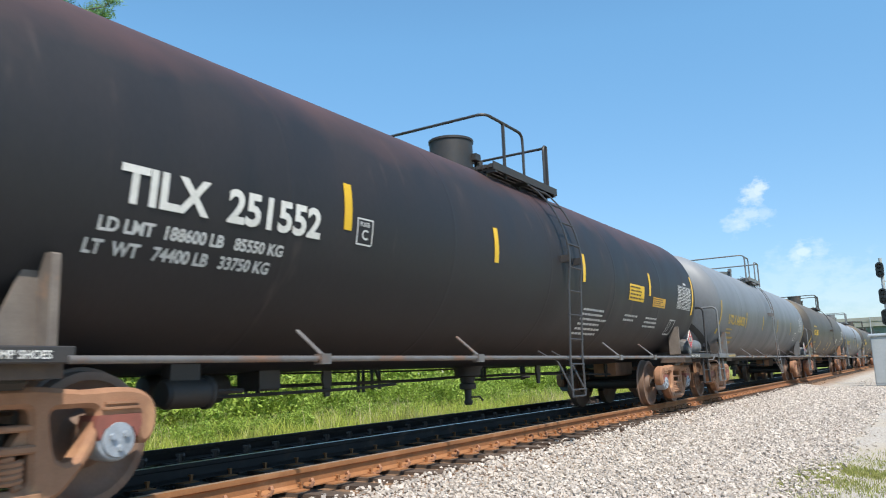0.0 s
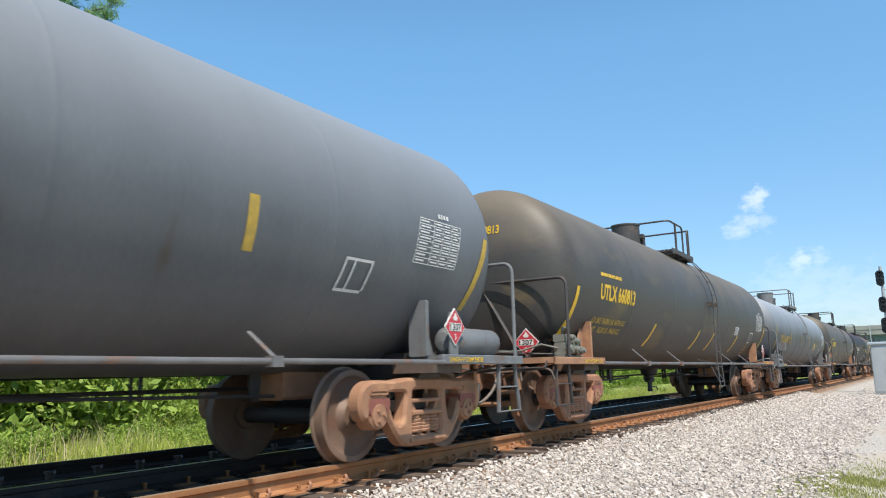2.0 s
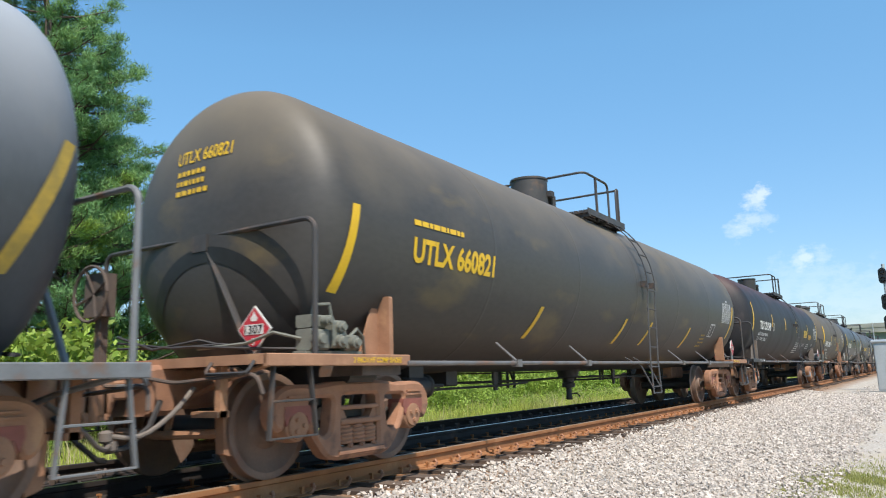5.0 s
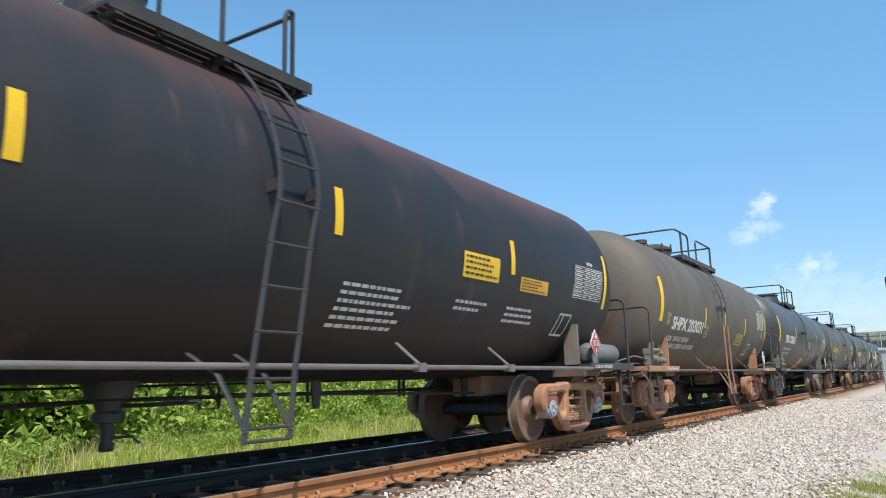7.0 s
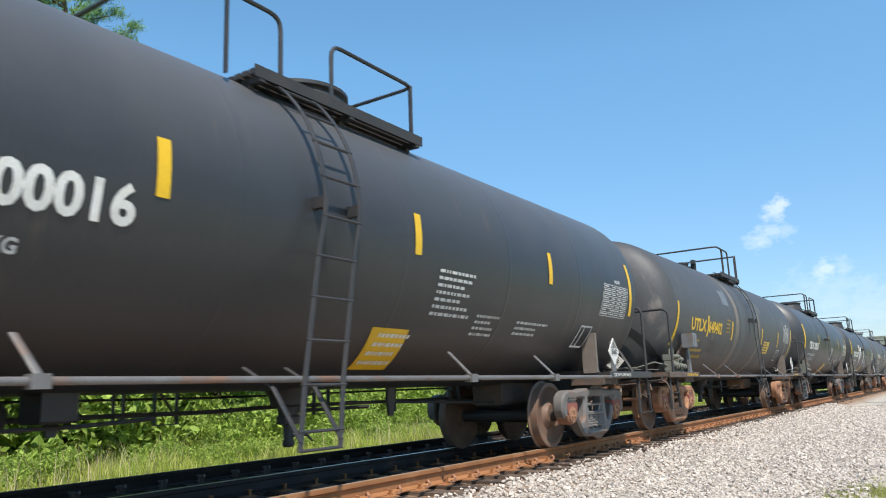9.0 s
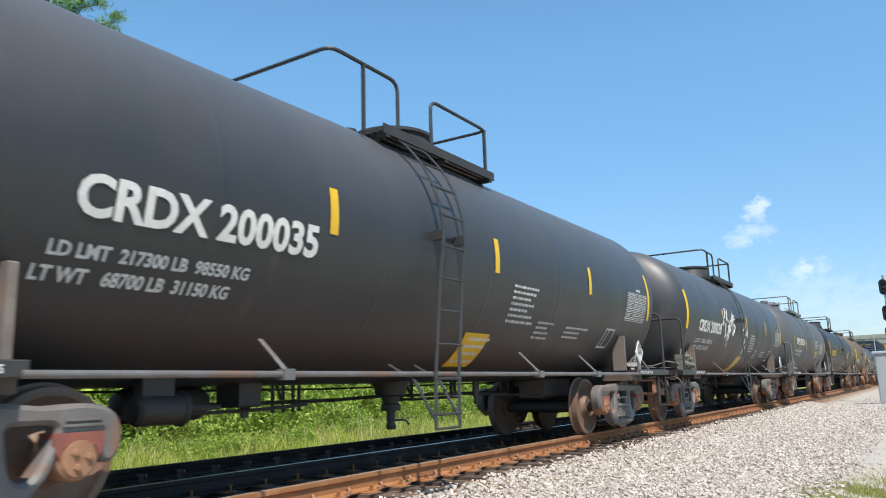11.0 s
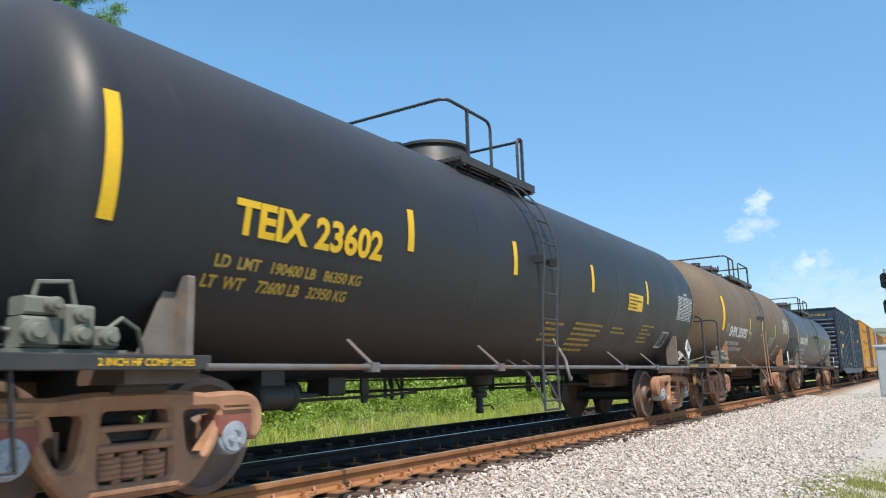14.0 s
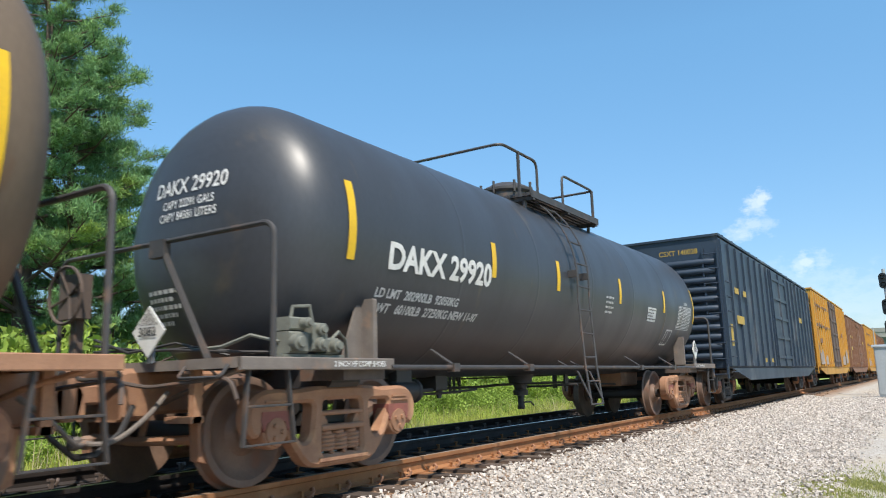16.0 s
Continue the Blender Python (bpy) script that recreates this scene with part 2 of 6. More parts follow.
M_STONE_RUST = material("rust_stained_ballast", (0.30, 0.19, 0.12), (0.19, 0.11, 0.07), rough=0.9, scale=3, fine=45, bump=0.4, island=0.45)
# near-black colour carries the train's shade on the ballast
M_SHADED_BALLAST = material("shaded_track_ballast", (0.048, 0.041, 0.036), (0.030, 0.026, 0.024), rough=0.8, scale=3, fine=45, bump=0.4, island=0.5)
M_GRASS = material("meadow_grass", (0.55, 0.58, 0.13), (0.38, 0.48, 0.08), rough=0.8, scale=0.5, fine=9, bump=0.0, island=0.45, third=(0.50, 0.46, 0.22), third_scale=0.9, third_cut=0.53, spec=0.2)
M_STALK = material("dry_stalks", (0.52, 0.46, 0.27), (0.40, 0.37, 0.18), rough=0.9, scale=2, fine=12, bump=0.0, island=0.35, spec=0.2)
M_VERGE = material("dry_short_grass", (0.40, 0.40, 0.13), (0.30, 0.34, 0.09), rough=0.9, scale=3, fine=12, bump=0.0, island=0.4, spec=0.2)
M_LEAF = material("shrub_leaves", (0.36, 0.47, 0.085), (0.20, 0.31, 0.055), rough=0.6, scale=0.8, fine=12, bump=0.0, island=0.5, spec=0.3)
M_NEEDLE = material("pine_needles", (0.26, 0.44, 0.17), (0.15, 0.29, 0.12), rough=0.6, scale=0.6, fine=9, bump=0.0, island=0.5, third=(0.31, 0.43, 0.08), third_scale=0.5, third_cut=0.55, spec=0.3)
M_BARK = material("bark", (0.15, 0.10, 0.075), (0.08, 0.055, 0.042), rough=0.95, scale=4, fine=30, bump=0.9, stretch=(3, 3, 0.7), depth=0.02)
M_CABINET = material("galvanised_cabinet", (0.44, 0.46, 0.46), (0.36, 0.38, 0.385), rough=0.45, metal=0.25, scale=2, fine=30, bump=0.05)
M_CONCRETE = material("weathered_concrete", (0.34, 0.33, 0.30), (0.24, 0.24, 0.22), rough=0.9, scale=0.4, fine=8, bump=0.3, third=(0.16, 0.17, 0.13), third_scale=0.3)
M_GREENSTEEL = material("green_bridge_paint", (0.16, 0.22, 0.19), (0.11, 0.15, 0.14), rough=0.6, scale=0.5, fine=10, bump=0.1)
M_BOX_BLUE = material("boxcar_blue", (0.026, 0.043, 0.068), (0.019, 0.032, 0.052), rough=0.5, scale=1.2, fine=20, bump=0.1, third=(0.085, 0.095, 0.110), third_scale=1.4, stretch=(1, 1, 0.4))
M_BOX_YELLOW = material("boxcar_yellow", (0.52, 0.27, 0.035), (0.42, 0.20, 0.03), rough=0.6, scale=1.2, fine=20, bump=0.1, third=(0.26, 0.14, 0.07), third_scale=1.3, stretch=(1, 1, 0.4))
M_BOX_BROWN = material("boxcar_brown", (0.22, 0.105, 0.055), (0.16, 0.075, 0.042), rough=0.7, scale=1.2, fine=20, bump=0.1, third=(0.30, 0.20, 0.14), third_scale=1.3, stretch=(1, 1, 0.4))
M_BARE = material("flaking_paint", (0.40, 0.34, 0.28), (0.22, 0.12, 0.075), rough=0.8, scale=3, fine=25, bump=0.3)
M_BAND = material("old_tan_paint", (0.20, 0.165, 0.135), (0.15, 0.125, 0.105), rough=0.6, scale=2, fine=30, bump=0.08)
M_GREYPATCH = material("patched_grey_paint", (0.17, 0.18, 0.20), (0.12, 0.125, 0.135), rough=0.55, scale=2, fine=30, bump=0.08)
M_LENS = material("dark_signal_lens", (0.015, 0.015, 0.015), rough=0.2, bump=0.0)
M_GREYPAINT = material("grey_fitting_paint", (0.17, 0.175, 0.18), (0.12, 0.12, 0.12), rough=0.55, scale=5, fine=50, bump=0.15, third=(0.16, 0.10, 0.07), third_scale=5)
M_DARKPAINT = material("black_fitting_paint", (0.032, 0.032, 0.034), (0.055, 0.045, 0.04), rough=0.5, scale=5, fine=50, bump=0.15)
M_TUBE = material("worn_sill_tube", (0.20, 0.19, 0.185), (0.13, 0.115, 0.108), rough=0.5, metal=0.3, scale=3, fine=40, bump=0.1, third=(0.22, 0.13, 0.09), third_scale=3)
M_OLIVEVALVE = material("dusty_valve_castings", (0.19, 0.19, 0.155), (0.12, 0.12, 0.10), rough=0.75, scale=8, fine=60, bump=0.3)


for leaf in (M_GRASS, M_LEAF, M_NEEDLE, M_VERGE):
    leafy(leaf)


def ground_material():
    """Meadow behind the tracks, pale gravelly dirt on the camera's side."""
    m = bpy.data.materials.new("ground_soil")
    m.use_nodes = True
    n, l = m.node_tree.nodes, m.node_tree.links
    b = n["Principled BSDF"]
    b.inputs["Roughness"].default_value = 0.95
    b.inputs["Specular IOR Level"].default_value = 0.15
    co = n.new("ShaderNodeTexCoord")

    def tex(scale, detail):
        t = n.new("ShaderNodeTexNoise")
        t.inputs["Scale"].default_value, t.inputs["Detail"].default_value = scale, detail
        l.new(co.outputs["Object"], t.inputs["Vector"])
        return t.outputs["Fac"]

    def span(v, a, c):
        r = n.new("ShaderNodeMapRange")
        r.inputs["From Min"].default_value, r.inputs["From Max"].default_value = a, c
        l.new(v, r.inputs["Value"])
        return r.outputs["Result"]

    def mix(f, a, c):
        x = n.new("ShaderNodeMix")
        x.data_type = "RGBA"
        for key, val in (("Factor", f), ("A", a), ("B", c)):
            if isinstance(val, tuple):
                x.inputs[key].default_value = (*val, 1)
            else:
                l.new(val, x.inputs[key])
        return x.outputs["Result"]

    gravel = mix(span(tex(26, 3), 0.35, 0.65), (0.30, 0.265, 0.23), (0.52, 0.475, 0.42))
    gravel = mix(span(tex(1.2, 5), 0.45, 0.7), gravel, (0.43, 0.37, 0.29))
    meadow = mix(span(tex(2.5, 6), 0.3, 0.7), (0.17, 0.25, 0.045), (0.28, 0.33, 0.08))
    meadow = mix(span(tex(0.6, 3), 0.55, 0.75), meadow, (0.21, 0.19, 0.09))
    xyz = n.new("ShaderNodeSeparateXYZ")
    l.new(co.outputs["Object"], xyz.inputs["Vector"])
    edge = n.new("ShaderNodeMath")
    edge.operation = "ADD"
    wob = n.new("ShaderNodeMath")
    wob.operation = "MULTIPLY"
    wob.inputs[1].default_value = 0.8
    l.new(tex(1.5, 5), wob.inputs[0])
    l.new(xyz.outputs["X"], edge.inputs[0])
    l.new(wob.outputs[0], edge.inputs[1])
    gravel = mix(span(edge.outputs[0], 1.9, 2.6), (0.24, 0.15, 0.095), gravel)
    # dark strip in the ground colour stands for shade under the train
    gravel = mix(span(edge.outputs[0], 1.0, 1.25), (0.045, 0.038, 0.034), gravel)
    colour = mix(span(edge.outputs[0], -2.7, -2.5), meadow, gravel)
    far = mix(span(edge.outputs[0], 14.0, 16.0), colour, meadow)
    l.new(far, b.inputs["Base Color"])
    bp = n.new("ShaderNodeBump")
    bp.inputs["Strength"].default_value = 0.6
    bp.inputs["Distance"].default_value = 0.02
    l.new(tex(30, 4), bp.inputs["Height"])
    l.new(bp.outputs["Normal"], b.inputs["Normal"])
    return m


M_GROUND = ground_material()


# ---- mesh helpers ----
from mathutils.geometry import tessellate_polygon


class Shape:
    """Gathers vertices and faces of one mesh, with a material slot per face."""

    def __init__(self):
        self.v, self.f, self.m, self.slot = [], [], [], 0

    def add(self, verts, faces):
        k = len(self.v)
        self.v += [tuple(p) for p in verts]
        self.f += [tuple(i + k for i in q) for q in faces]
        self.m += [self.slot] * len(faces)
        return self

    def box(self, x0, x1, y0, y1, z0, z1, bevel=0.0):
        """A box; with a bevel its four long edges along y are cut."""
        c = bevel
        if not c:
            v = [(x, y, z) for x in (x0, x1) for y in (y0, y1) for z in (z0, z1)]
            return self.add(v, [(0, 1, 3, 2), (4, 6, 7, 5), (0, 4, 5, 1), (2, 3, 7, 6), (0, 2, 6, 4), (1, 5, 7, 3)])
        ring = [(x0 + c, z0), (x1 - c, z0), (x1, z0 + c), (x1, z1 - c), (x1 - c, z1), (x0 + c, z1), (x0, z1 - c), (x0, z0 + c)]
        v = [(x, y0, z) for x, z in ring] + [(x, y1, z) for x, z in ring]
        return self.add(v, [(i, i + 8, (i + 1) % 8 + 8, (i + 1) % 8) for i in range(8)] + [tuple(range(8)), tuple(range(15, 7, -1))])

    def prism(self, outline, x0, x1):
        """A plate with an outline in (y, z), from x0 to x1."""
        n = len(outline)
        v = [(x0, y, z) for y, z in outline] + [(x1, y, z) for y, z in outline]
        return self.add(v, [tuple(range(n)), tuple(range(2 * n - 1, n - 1, -1))] + [(i, i + n, (i + 1) % n + n, (i + 1) % n) for i in range(n)])

    def tube(self, path, r, sides=8, r_end=None):
        """A round bar along a path."""
        pts = [Vector(p) for p in path]
        v, up = [], None
        for i, p in enumerate(pts):
            a = (pts[min(i + 1, len(pts) - 1)] - pts[max(i - 1, 0)]).normalized()
            if up is None:
                up = Vector((0, 0, 1)) if abs(a.z) < 0.9 else Vector((1, 0, 0))
            side = a.cross(up).normalized()
            up = side.cross(a).normalized()
            rr = r if r_end is None else r + (r_end - r) * i / (len(pts) - 1)
            v += [p + side * math.cos(k * math.tau / sides) * rr + up * math.sin(k * math.tau / sides) * rr for k in range(sides)]
        f = [(i * sides + k, i * sides + (k + 1) % sides, (i + 1) * sides + (k + 1) % sides, (i + 1) * sides + k)
             for i in range(len(pts) - 1) for k in range(sides)]
        n = len(v)
        return self.add(v, f + [tuple(range(sides - 1, -1, -1)), tuple(range(n - sides, n))])

    def bar(self, path, wide, thick, across=(1, 0, 0)):
        """A rounded flat bar along a path; across is its wide direction."""
        pts, side = [Vector(p) for p in path], Vector(across).normalized()
        prof = [(0.5, 0.3), (0.36, 0.5), (-0.36, 0.5), (-0.5, 0.3), (-0.5, -0.3), (-0.36, -0.5), (0.36, -0.5), (0.5, -0.3)]
        v = []
        for i, p in enumerate(pts):
            a = (pts[min(i + 1, len(pts) - 1)] - pts[max(i - 1, 0)]).normalized()
            up = side.cross(a).normalized()
            v += [p + side * wide * s + up * thick * u for s, u in prof]
        f = [(i * 8 + k, i * 8 + (k + 1) % 8, (i + 1) * 8 + (k + 1) % 8, (i + 1) * 8 + k) for i in range(len(pts) - 1) for k in range(8)]
        n = len(v)
        return self.add(v, f + [tuple(range(7, -1, -1)), tuple(range(n - 8, n))])

    def lathe(self, profile, axis="x", sides=40, centre=(0, 0, 0), closed=False):
        """Turns (along, radius) pairs about an axis through the centre."""
        cx, cy, cz = centre
        v = []
        for a, r in profile:
            for k in range(sides):
                c, s = math.cos(k * math.tau / sides) * r, math.sin(k * math.tau / sides) * r
                v.append((cx + a, cy + c, cz + s) if axis == "x" else (cx + s, cy + a, cz + c) if axis == "y" else (cx + c, cy + s, cz + a))
        n = len(profile)
        f = [(i * sides + k, i * sides + (k + 1) % sides, (i + 1) * sides + (k + 1) % sides, (i + 1) * sides + k)
             for i in range(n - 1) for k in range(sides)]
        if not closed:
            f += [tuple(range(sides - 1, -1, -1)), tuple(range((n - 1) * sides, n * sides))]
        return self.add(v, f)

    def mesh(self, name, smooth=True, angle=38):
        me = bpy.data.meshes.new(name)
        me.from_pydata(self.v, [], self.f)
        me.polygons.foreach_set("material_index", self.m)
        bm = bmesh.new()
        bm.from_mesh(me)
        bmesh.ops.recalc_face_normals(bm, faces=bm.faces)
        bm.to_mesh(me)
        bm.free()
        if smooth:
            me.shade_smooth()
            me.set_sharp_from_angle(angle=radians(angle))
        return me


def link(name, me, mats, parent=None, label="", at=None):
    mats = mats if isinstance(mats, (list, tuple)) else [mats]
    if not me.materials:
        for m in mats:
            me.materials.append(m)
    ob = new(name, me)
    if parent:
        ob.parent = parent
    if at is not None:
        ob.matrix_basis = at
    if label:
        ob["label"] = label
    return ob


def part(name, shape, mats, parent, label="", smooth=True, at=None):
    return link(name, shape.mesh(name, smooth), mats, parent, label, at)


def raw_mesh(name, verts, tris, slots=None):
    """A big triangle mesh from arrays."""
    me = bpy.data.meshes.new(name)
    verts, tris = np.asarray(verts, np.float32), np.asarray(tris, np.int32)
    me.vertices.add(len(verts))
    me.vertices.foreach_set("co", verts.ravel())
    me.loops.add(tris.size)
    me.loops.foreach_set("vertex_index", tris.ravel())
    me.polygons.add(len(tris))
    me.polygons.foreach_set("loop_start", np.arange(0, tris.size, 3, dtype=np.int32))
    if slots is not None:
        me.polygons.foreach_set("material_index", np.asarray(slots, np.int32))
    me.update(calc_edges=True)
    return me


LETTERS = {}


def letters(words, height, bold=0.02):
    """Outlines of words as (verts, faces), cap height given, starting at 0, 0."""
    if (words, bold) not in LETTERS:
        cu = bpy.data.curves.new("words", "FONT")
        cu.body, cu.size, cu.offset, cu.resolution_u = words, 1.0, bold, 3
        ob = new("words", cu)
        bpy.context.view_layer.update()
        me = bpy.data.meshes.new_from_object(ob.evaluated_get(bpy.context.evaluated_depsgraph_get()))
        LETTERS[words, bold] = ([tuple(v.co) for v in me.vertices], [tuple(p.vertices) for p in me.polygons])
        bpy.data.objects.remove(ob)
        bpy.data.curves.remove(cu)
        bpy.data.meshes.remove(me)
    v, f = LETTERS[words, bold]
    x0 = min(p[0] for p in v)
    top = 0.69
    return [((x - x0) * height / top, y * height / top) for x, y, z in v], f


def fitted_letters(words, width, height, slant=0.0, bold=0.012):
    v, f = letters(words, height, bold)
    w = max(p[0] for p in v)
    return [(x * width / w + y * slant, y) for x, y in v], f


def word_bars(width, lines, pitch, height, seed):
    """Rows of short bars in place of writing too small to read."""
    rnd = random.Random(seed)
    v, f = [], []
    for i in range(lines):
        x, end = 0.0, width * rnd.uniform(0.6, 1.0)
        while x < end - 0.02:
            w = min(rnd.uniform(0.04, 0.13) * min(1.0, max(width, 0.4)), end - x)
            k = len(v)
            z = -i * pitch
            v += [(x, z), (x + w, z), (x + w, z + height), (x, z + height)]
            f.append((k, k + 1, k + 2, k + 3))
            x += w + 0.02
    return v, f


# ---- ground, ballast and track ----
def ground_height(x, y):
    if x < -2.9:
        z = -0.30 - min(0.35, (-2.9 - x) * 0.07)
    elif x < 1.35:
        z = -0.215
    elif x < 3.9:
        z = -0.215 - (x - 1.35) / 2.55 * 0.42
    else:
        z = -0.635
    if x > 1.35:
        k = min(max((y - 12) / 22, 0), 1)
        z += (max(z, -0.36) - z) * k
    return z


def span_steps(a, b, step):
    return list(np.arange(a, b, step))


def build_ground():
    xs = [-2500, -900, -300, -120, -60, -30] + span_steps(-20, -4, 1.6) + span_steps(-4, 6, 0.25) + [6, 7, 9, 12, 18, 30, 60, 150, 500, 2500]
    ys = [-2500, -800, -200, -60, -25] + span_steps(-12, 40, 0.8) + [44, 50, 60, 80, 110, 160, 240, 400, 900, 3500]
    s = Shape()
    v = []
    for y in ys:
        for x in xs:
            near = abs(x) < 30 and abs(y) < 60
            v.append((x, y, ground_height(x, y) + (noise.noise((x * 0.9, y * 0.9, 3.0)) * 0.03 if near and not -1.4 < x < 1.4 else 0)))
    n = len(xs)
    s.add(v, [(j * n + i, j * n + i + 1, (j + 1) * n + i + 1, (j + 1) * n + i) for j in range(len(ys) - 1) for i in range(n - 1)])
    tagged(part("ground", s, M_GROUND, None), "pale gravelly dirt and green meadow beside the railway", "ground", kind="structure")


build_ground()


def stones(name, count, place, size, mat, label, seed):
    """A bed of angular crushed stones in one mesh."""
    rng = np.random.default_rng(seed)
    ico = np.array([(i, j, k) for i in (-1, 1) for j in (-1, 1) for k in (-1, 1)]) * 0.62
    tri = np.array([(0, 1, 3), (0, 3, 2), (4, 6, 7), (4, 7, 5), (0, 4, 5), (0, 5, 1), (2, 3, 7), (2, 7, 6), (0, 2, 6), (0, 6, 4), (1, 5, 7), (1, 7, 3)])
    pos = place(rng, count)
    count = len(pos)
    sc = rng.uniform(0.55, 1.25, (count, 1, 1)) * size(pos)[:, None, None]
    shape = ico[None] * rng.uniform(0.55, 1.25, (count, 8, 1)) * rng.uniform(0.8, 1.15, (count, 8, 3)) * np.stack([rng.uniform(0.8, 1.35, count), rng.uniform(0.7, 1.1, count), rng.uniform(0.5, 0.85, count)], 1)[:, None, :]
    a, b = rng.uniform(0, math.tau, count), rng.normal(0, 0.45, count)
    ca, sa, cb, sb = np.cos(a), np.sin(a), np.cos(b), np.sin(b)
    x, y, z = shape[..., 0], shape[..., 1], shape[..., 2]
    x, z = x * cb[:, None] + z * sb[:, None], z * cb[:, None] - x * sb[:, None]
    x, y = x * ca[:, None] - y * sa[:, None], x * sa[:, None] + y * ca[:, None]
    v = np.stack([x, y, z], -1) * sc + pos[:, None, :]
    f = (tri[None] + np.arange(count)[:, None, None] * 8).reshape(-1, 3)
    me = raw_mesh(name, v.reshape(-1, 3), f)
    me.shade_flat()
    return tagged(link(name, me, mat), label, "gravel", kind="stuff")


def on_ground(x, y, rng, lift):
    z = np.array([ground_height(a, b) for a, b in zip(x, y)])
    return np.stack([x, y, z + rng.uniform(-0.012, lift, len(x))], 1)


def shoulder(rng, n):
    y = 2.0 + 33 * rng.random(n) ** 1.9
    x = 1.38 + rng.random(n) ** 0.9 * 3.3 - rng.random(n) ** 3 * 0.3
    keep = rng.random(n) < np.clip(1.25 - np.clip(x - 3.2, 0, 2) * 0.75, 0.12, 1)
    return on_ground(x[keep], y[keep], rng, 0.035)


def shoulder_behind(rng, n):
    x = 1.38 + rng.random(n) ** 0.9 * 3.3
    keep = rng.random(n) < np.clip(1.25 - np.clip(x - 3.2, 0, 2) * 0.75, 0.12, 1)
    return on_ground(x[keep], rng.uniform(-7.0, 2.2, n)[keep], rng, 0.035)


def between(rng, n):
    y = 1.5 + 38 * rng.random(n) ** 1.5
    x = rng.uniform(0.85, 1.75, n)
    z = on_ground(x, y, rng, 0.0)
    z[:, 2] -= 0.012
    return z


def inside(rng, n):
    y = 1.5 + 38 * rng.random(n) ** 1.5
    return on_ground(rng.uniform(-2.35, 0.6, n), y, rng, 0.02)


def sparse(rng, n):
    y = 3.0 + 60 * rng.random(n) ** 1.6
    x = rng.uniform(2.8, 8.5, n)
    return on_ground(x, y, rng, 0.012)


stones("ballast", 86000, shoulder, lambda p: 0.024 + 0.0006 * p[:, 1], M_STONE, "pale crushed limestone ballast on the track shoulder", 1)
stones("ballast", 14000, shoulder_behind, lambda p: np.full(len(p), 0.027), M_STONE, "pale crushed limestone ballast on the track shoulder", 6)
# stones under the train, their shade put into the colour
stones("oily_ballast", 11000, inside, lambda p: 0.026 + 0.0005 * p[:, 1], M_SHADED_BALLAST, "ballast between the rails, darkened for the train's shade", 4)
stones("track_ballast", 4200, between, lambda p: 0.026 + 0.0005 * p[:, 1], M_STONE_RUST, "rust-stained ballast between the ties", 2)
stones("scattered_gravel", 9000, sparse, lambda p: 0.014 + 0.0004 * p[:, 1], M_STONE, "loose gravel scattered over pale dirt", 3)


def build_rail(name, x, label, y0=-60, y1=420, top=0.0, steel=None, head=None):
    """A rolled rail: head, web and foot, with a bright running surface."""
    half = [(0.036, 0.0), (0.037, -0.012), (0.034, -0.042), (0.010, -0.055), (0.009, -0.135), (0.03, -0.150), (0.070, -0.160), (0.070, -0.172)]
    ring = half + [(-a, b) for a, b in reversed(half)]
    n = len(ring)
    ys = [y0] + span_steps(-10, 60, 11.9) + [120, y1]
    s = Shape()
    v = [(x + a, y, top + b) for y in ys for a, b in ring]
    for i in range(len(ys) - 1):
        for k in range(n):
            s.slot = 1 if k == n - 1 else 0
            s.add([], [])
            s.f.append((i * n + k, i * n + (k + 1) % n, (i + 1) * n + (k + 1) % n, (i + 1) * n + k))
            s.m.append(s.slot)
    s.v = v
    ob = part(name, s, [steel or M_RAIL, head or M_RAILTOP], None)
    return tagged(ob, label, "rail", kind="structure")


rail_near = build_rail("rail", 0.7525, "orange rusty steel rail with a dusty tan head", head=M_RAILDUST)
# these two rails take the train's shade from their dark colour
rail_far = build_rail("rail", -0.7525, "steel rail darkened for the train's shade, with a bright worn head", steel=M_RAILDARK)
rail_spare = build_rail("rail", -2.5, "dull rail beside the meadow, darkened for the train's shade", top=-0.01, steel=M_RAILDARK, head=M_RAILDARK)


# ---- rolling stock: shared meshes ----
def wheel_mesh():
    """One wheel on the +x side, turned about x: rim, plate and hub in one profile."""
    s = Shape()
    rim = [(0.700, 0.16), (0.705, 0.36), (0.690, 0.40), (0.688, 0.478), (0.703, 0.486), (0.716, 0.476), (0.724, 0.461), (0.826, 0.453), (0.830, 0.440), (0.826, 0.395), (0.790, 0.365), (0.770, 0.30), (0.775, 0.20), (0.815, 0.155), (0.845, 0.145), (0.845, 0.08)]
    s.lathe(rim, sides=56, closed=True)
    for i, (a, b) in enumerate(zip(rim, rim[1:])):
        for k in range(56):
            s.m[i * 56 + k] = 1 if 0.40 < a[1] and 0.40 < b[1] else 0
    s.slot = 0
    s.lathe([(0.70, 0.155), (0.66, 0.15), (0.65, 0.085)], sides=24, closed=True)
    return s.mesh("wheel")


def cap_mesh():
    """The bearing and its bolted end cap, +x side."""
    s = Shape()
    s.lathe([(0.96, 0.10), (0.97, 0.142), (1.13, 0.142), (1.15, 0.132), (1.155, 0.118), (1.175, 0.112), (1.18, 0.0)], sides=24, closed=True)
    for k in range(3):
        a = k * math.tau / 3
        s.lathe([(1.17, 0.024), (1.198, 0.022), (1.20, 0.0)], sides=6, centre=(0, math.cos(a) * 0.055, math.sin(a) * 0.055), closed=True)
    return s.mesh("bearing_cap")


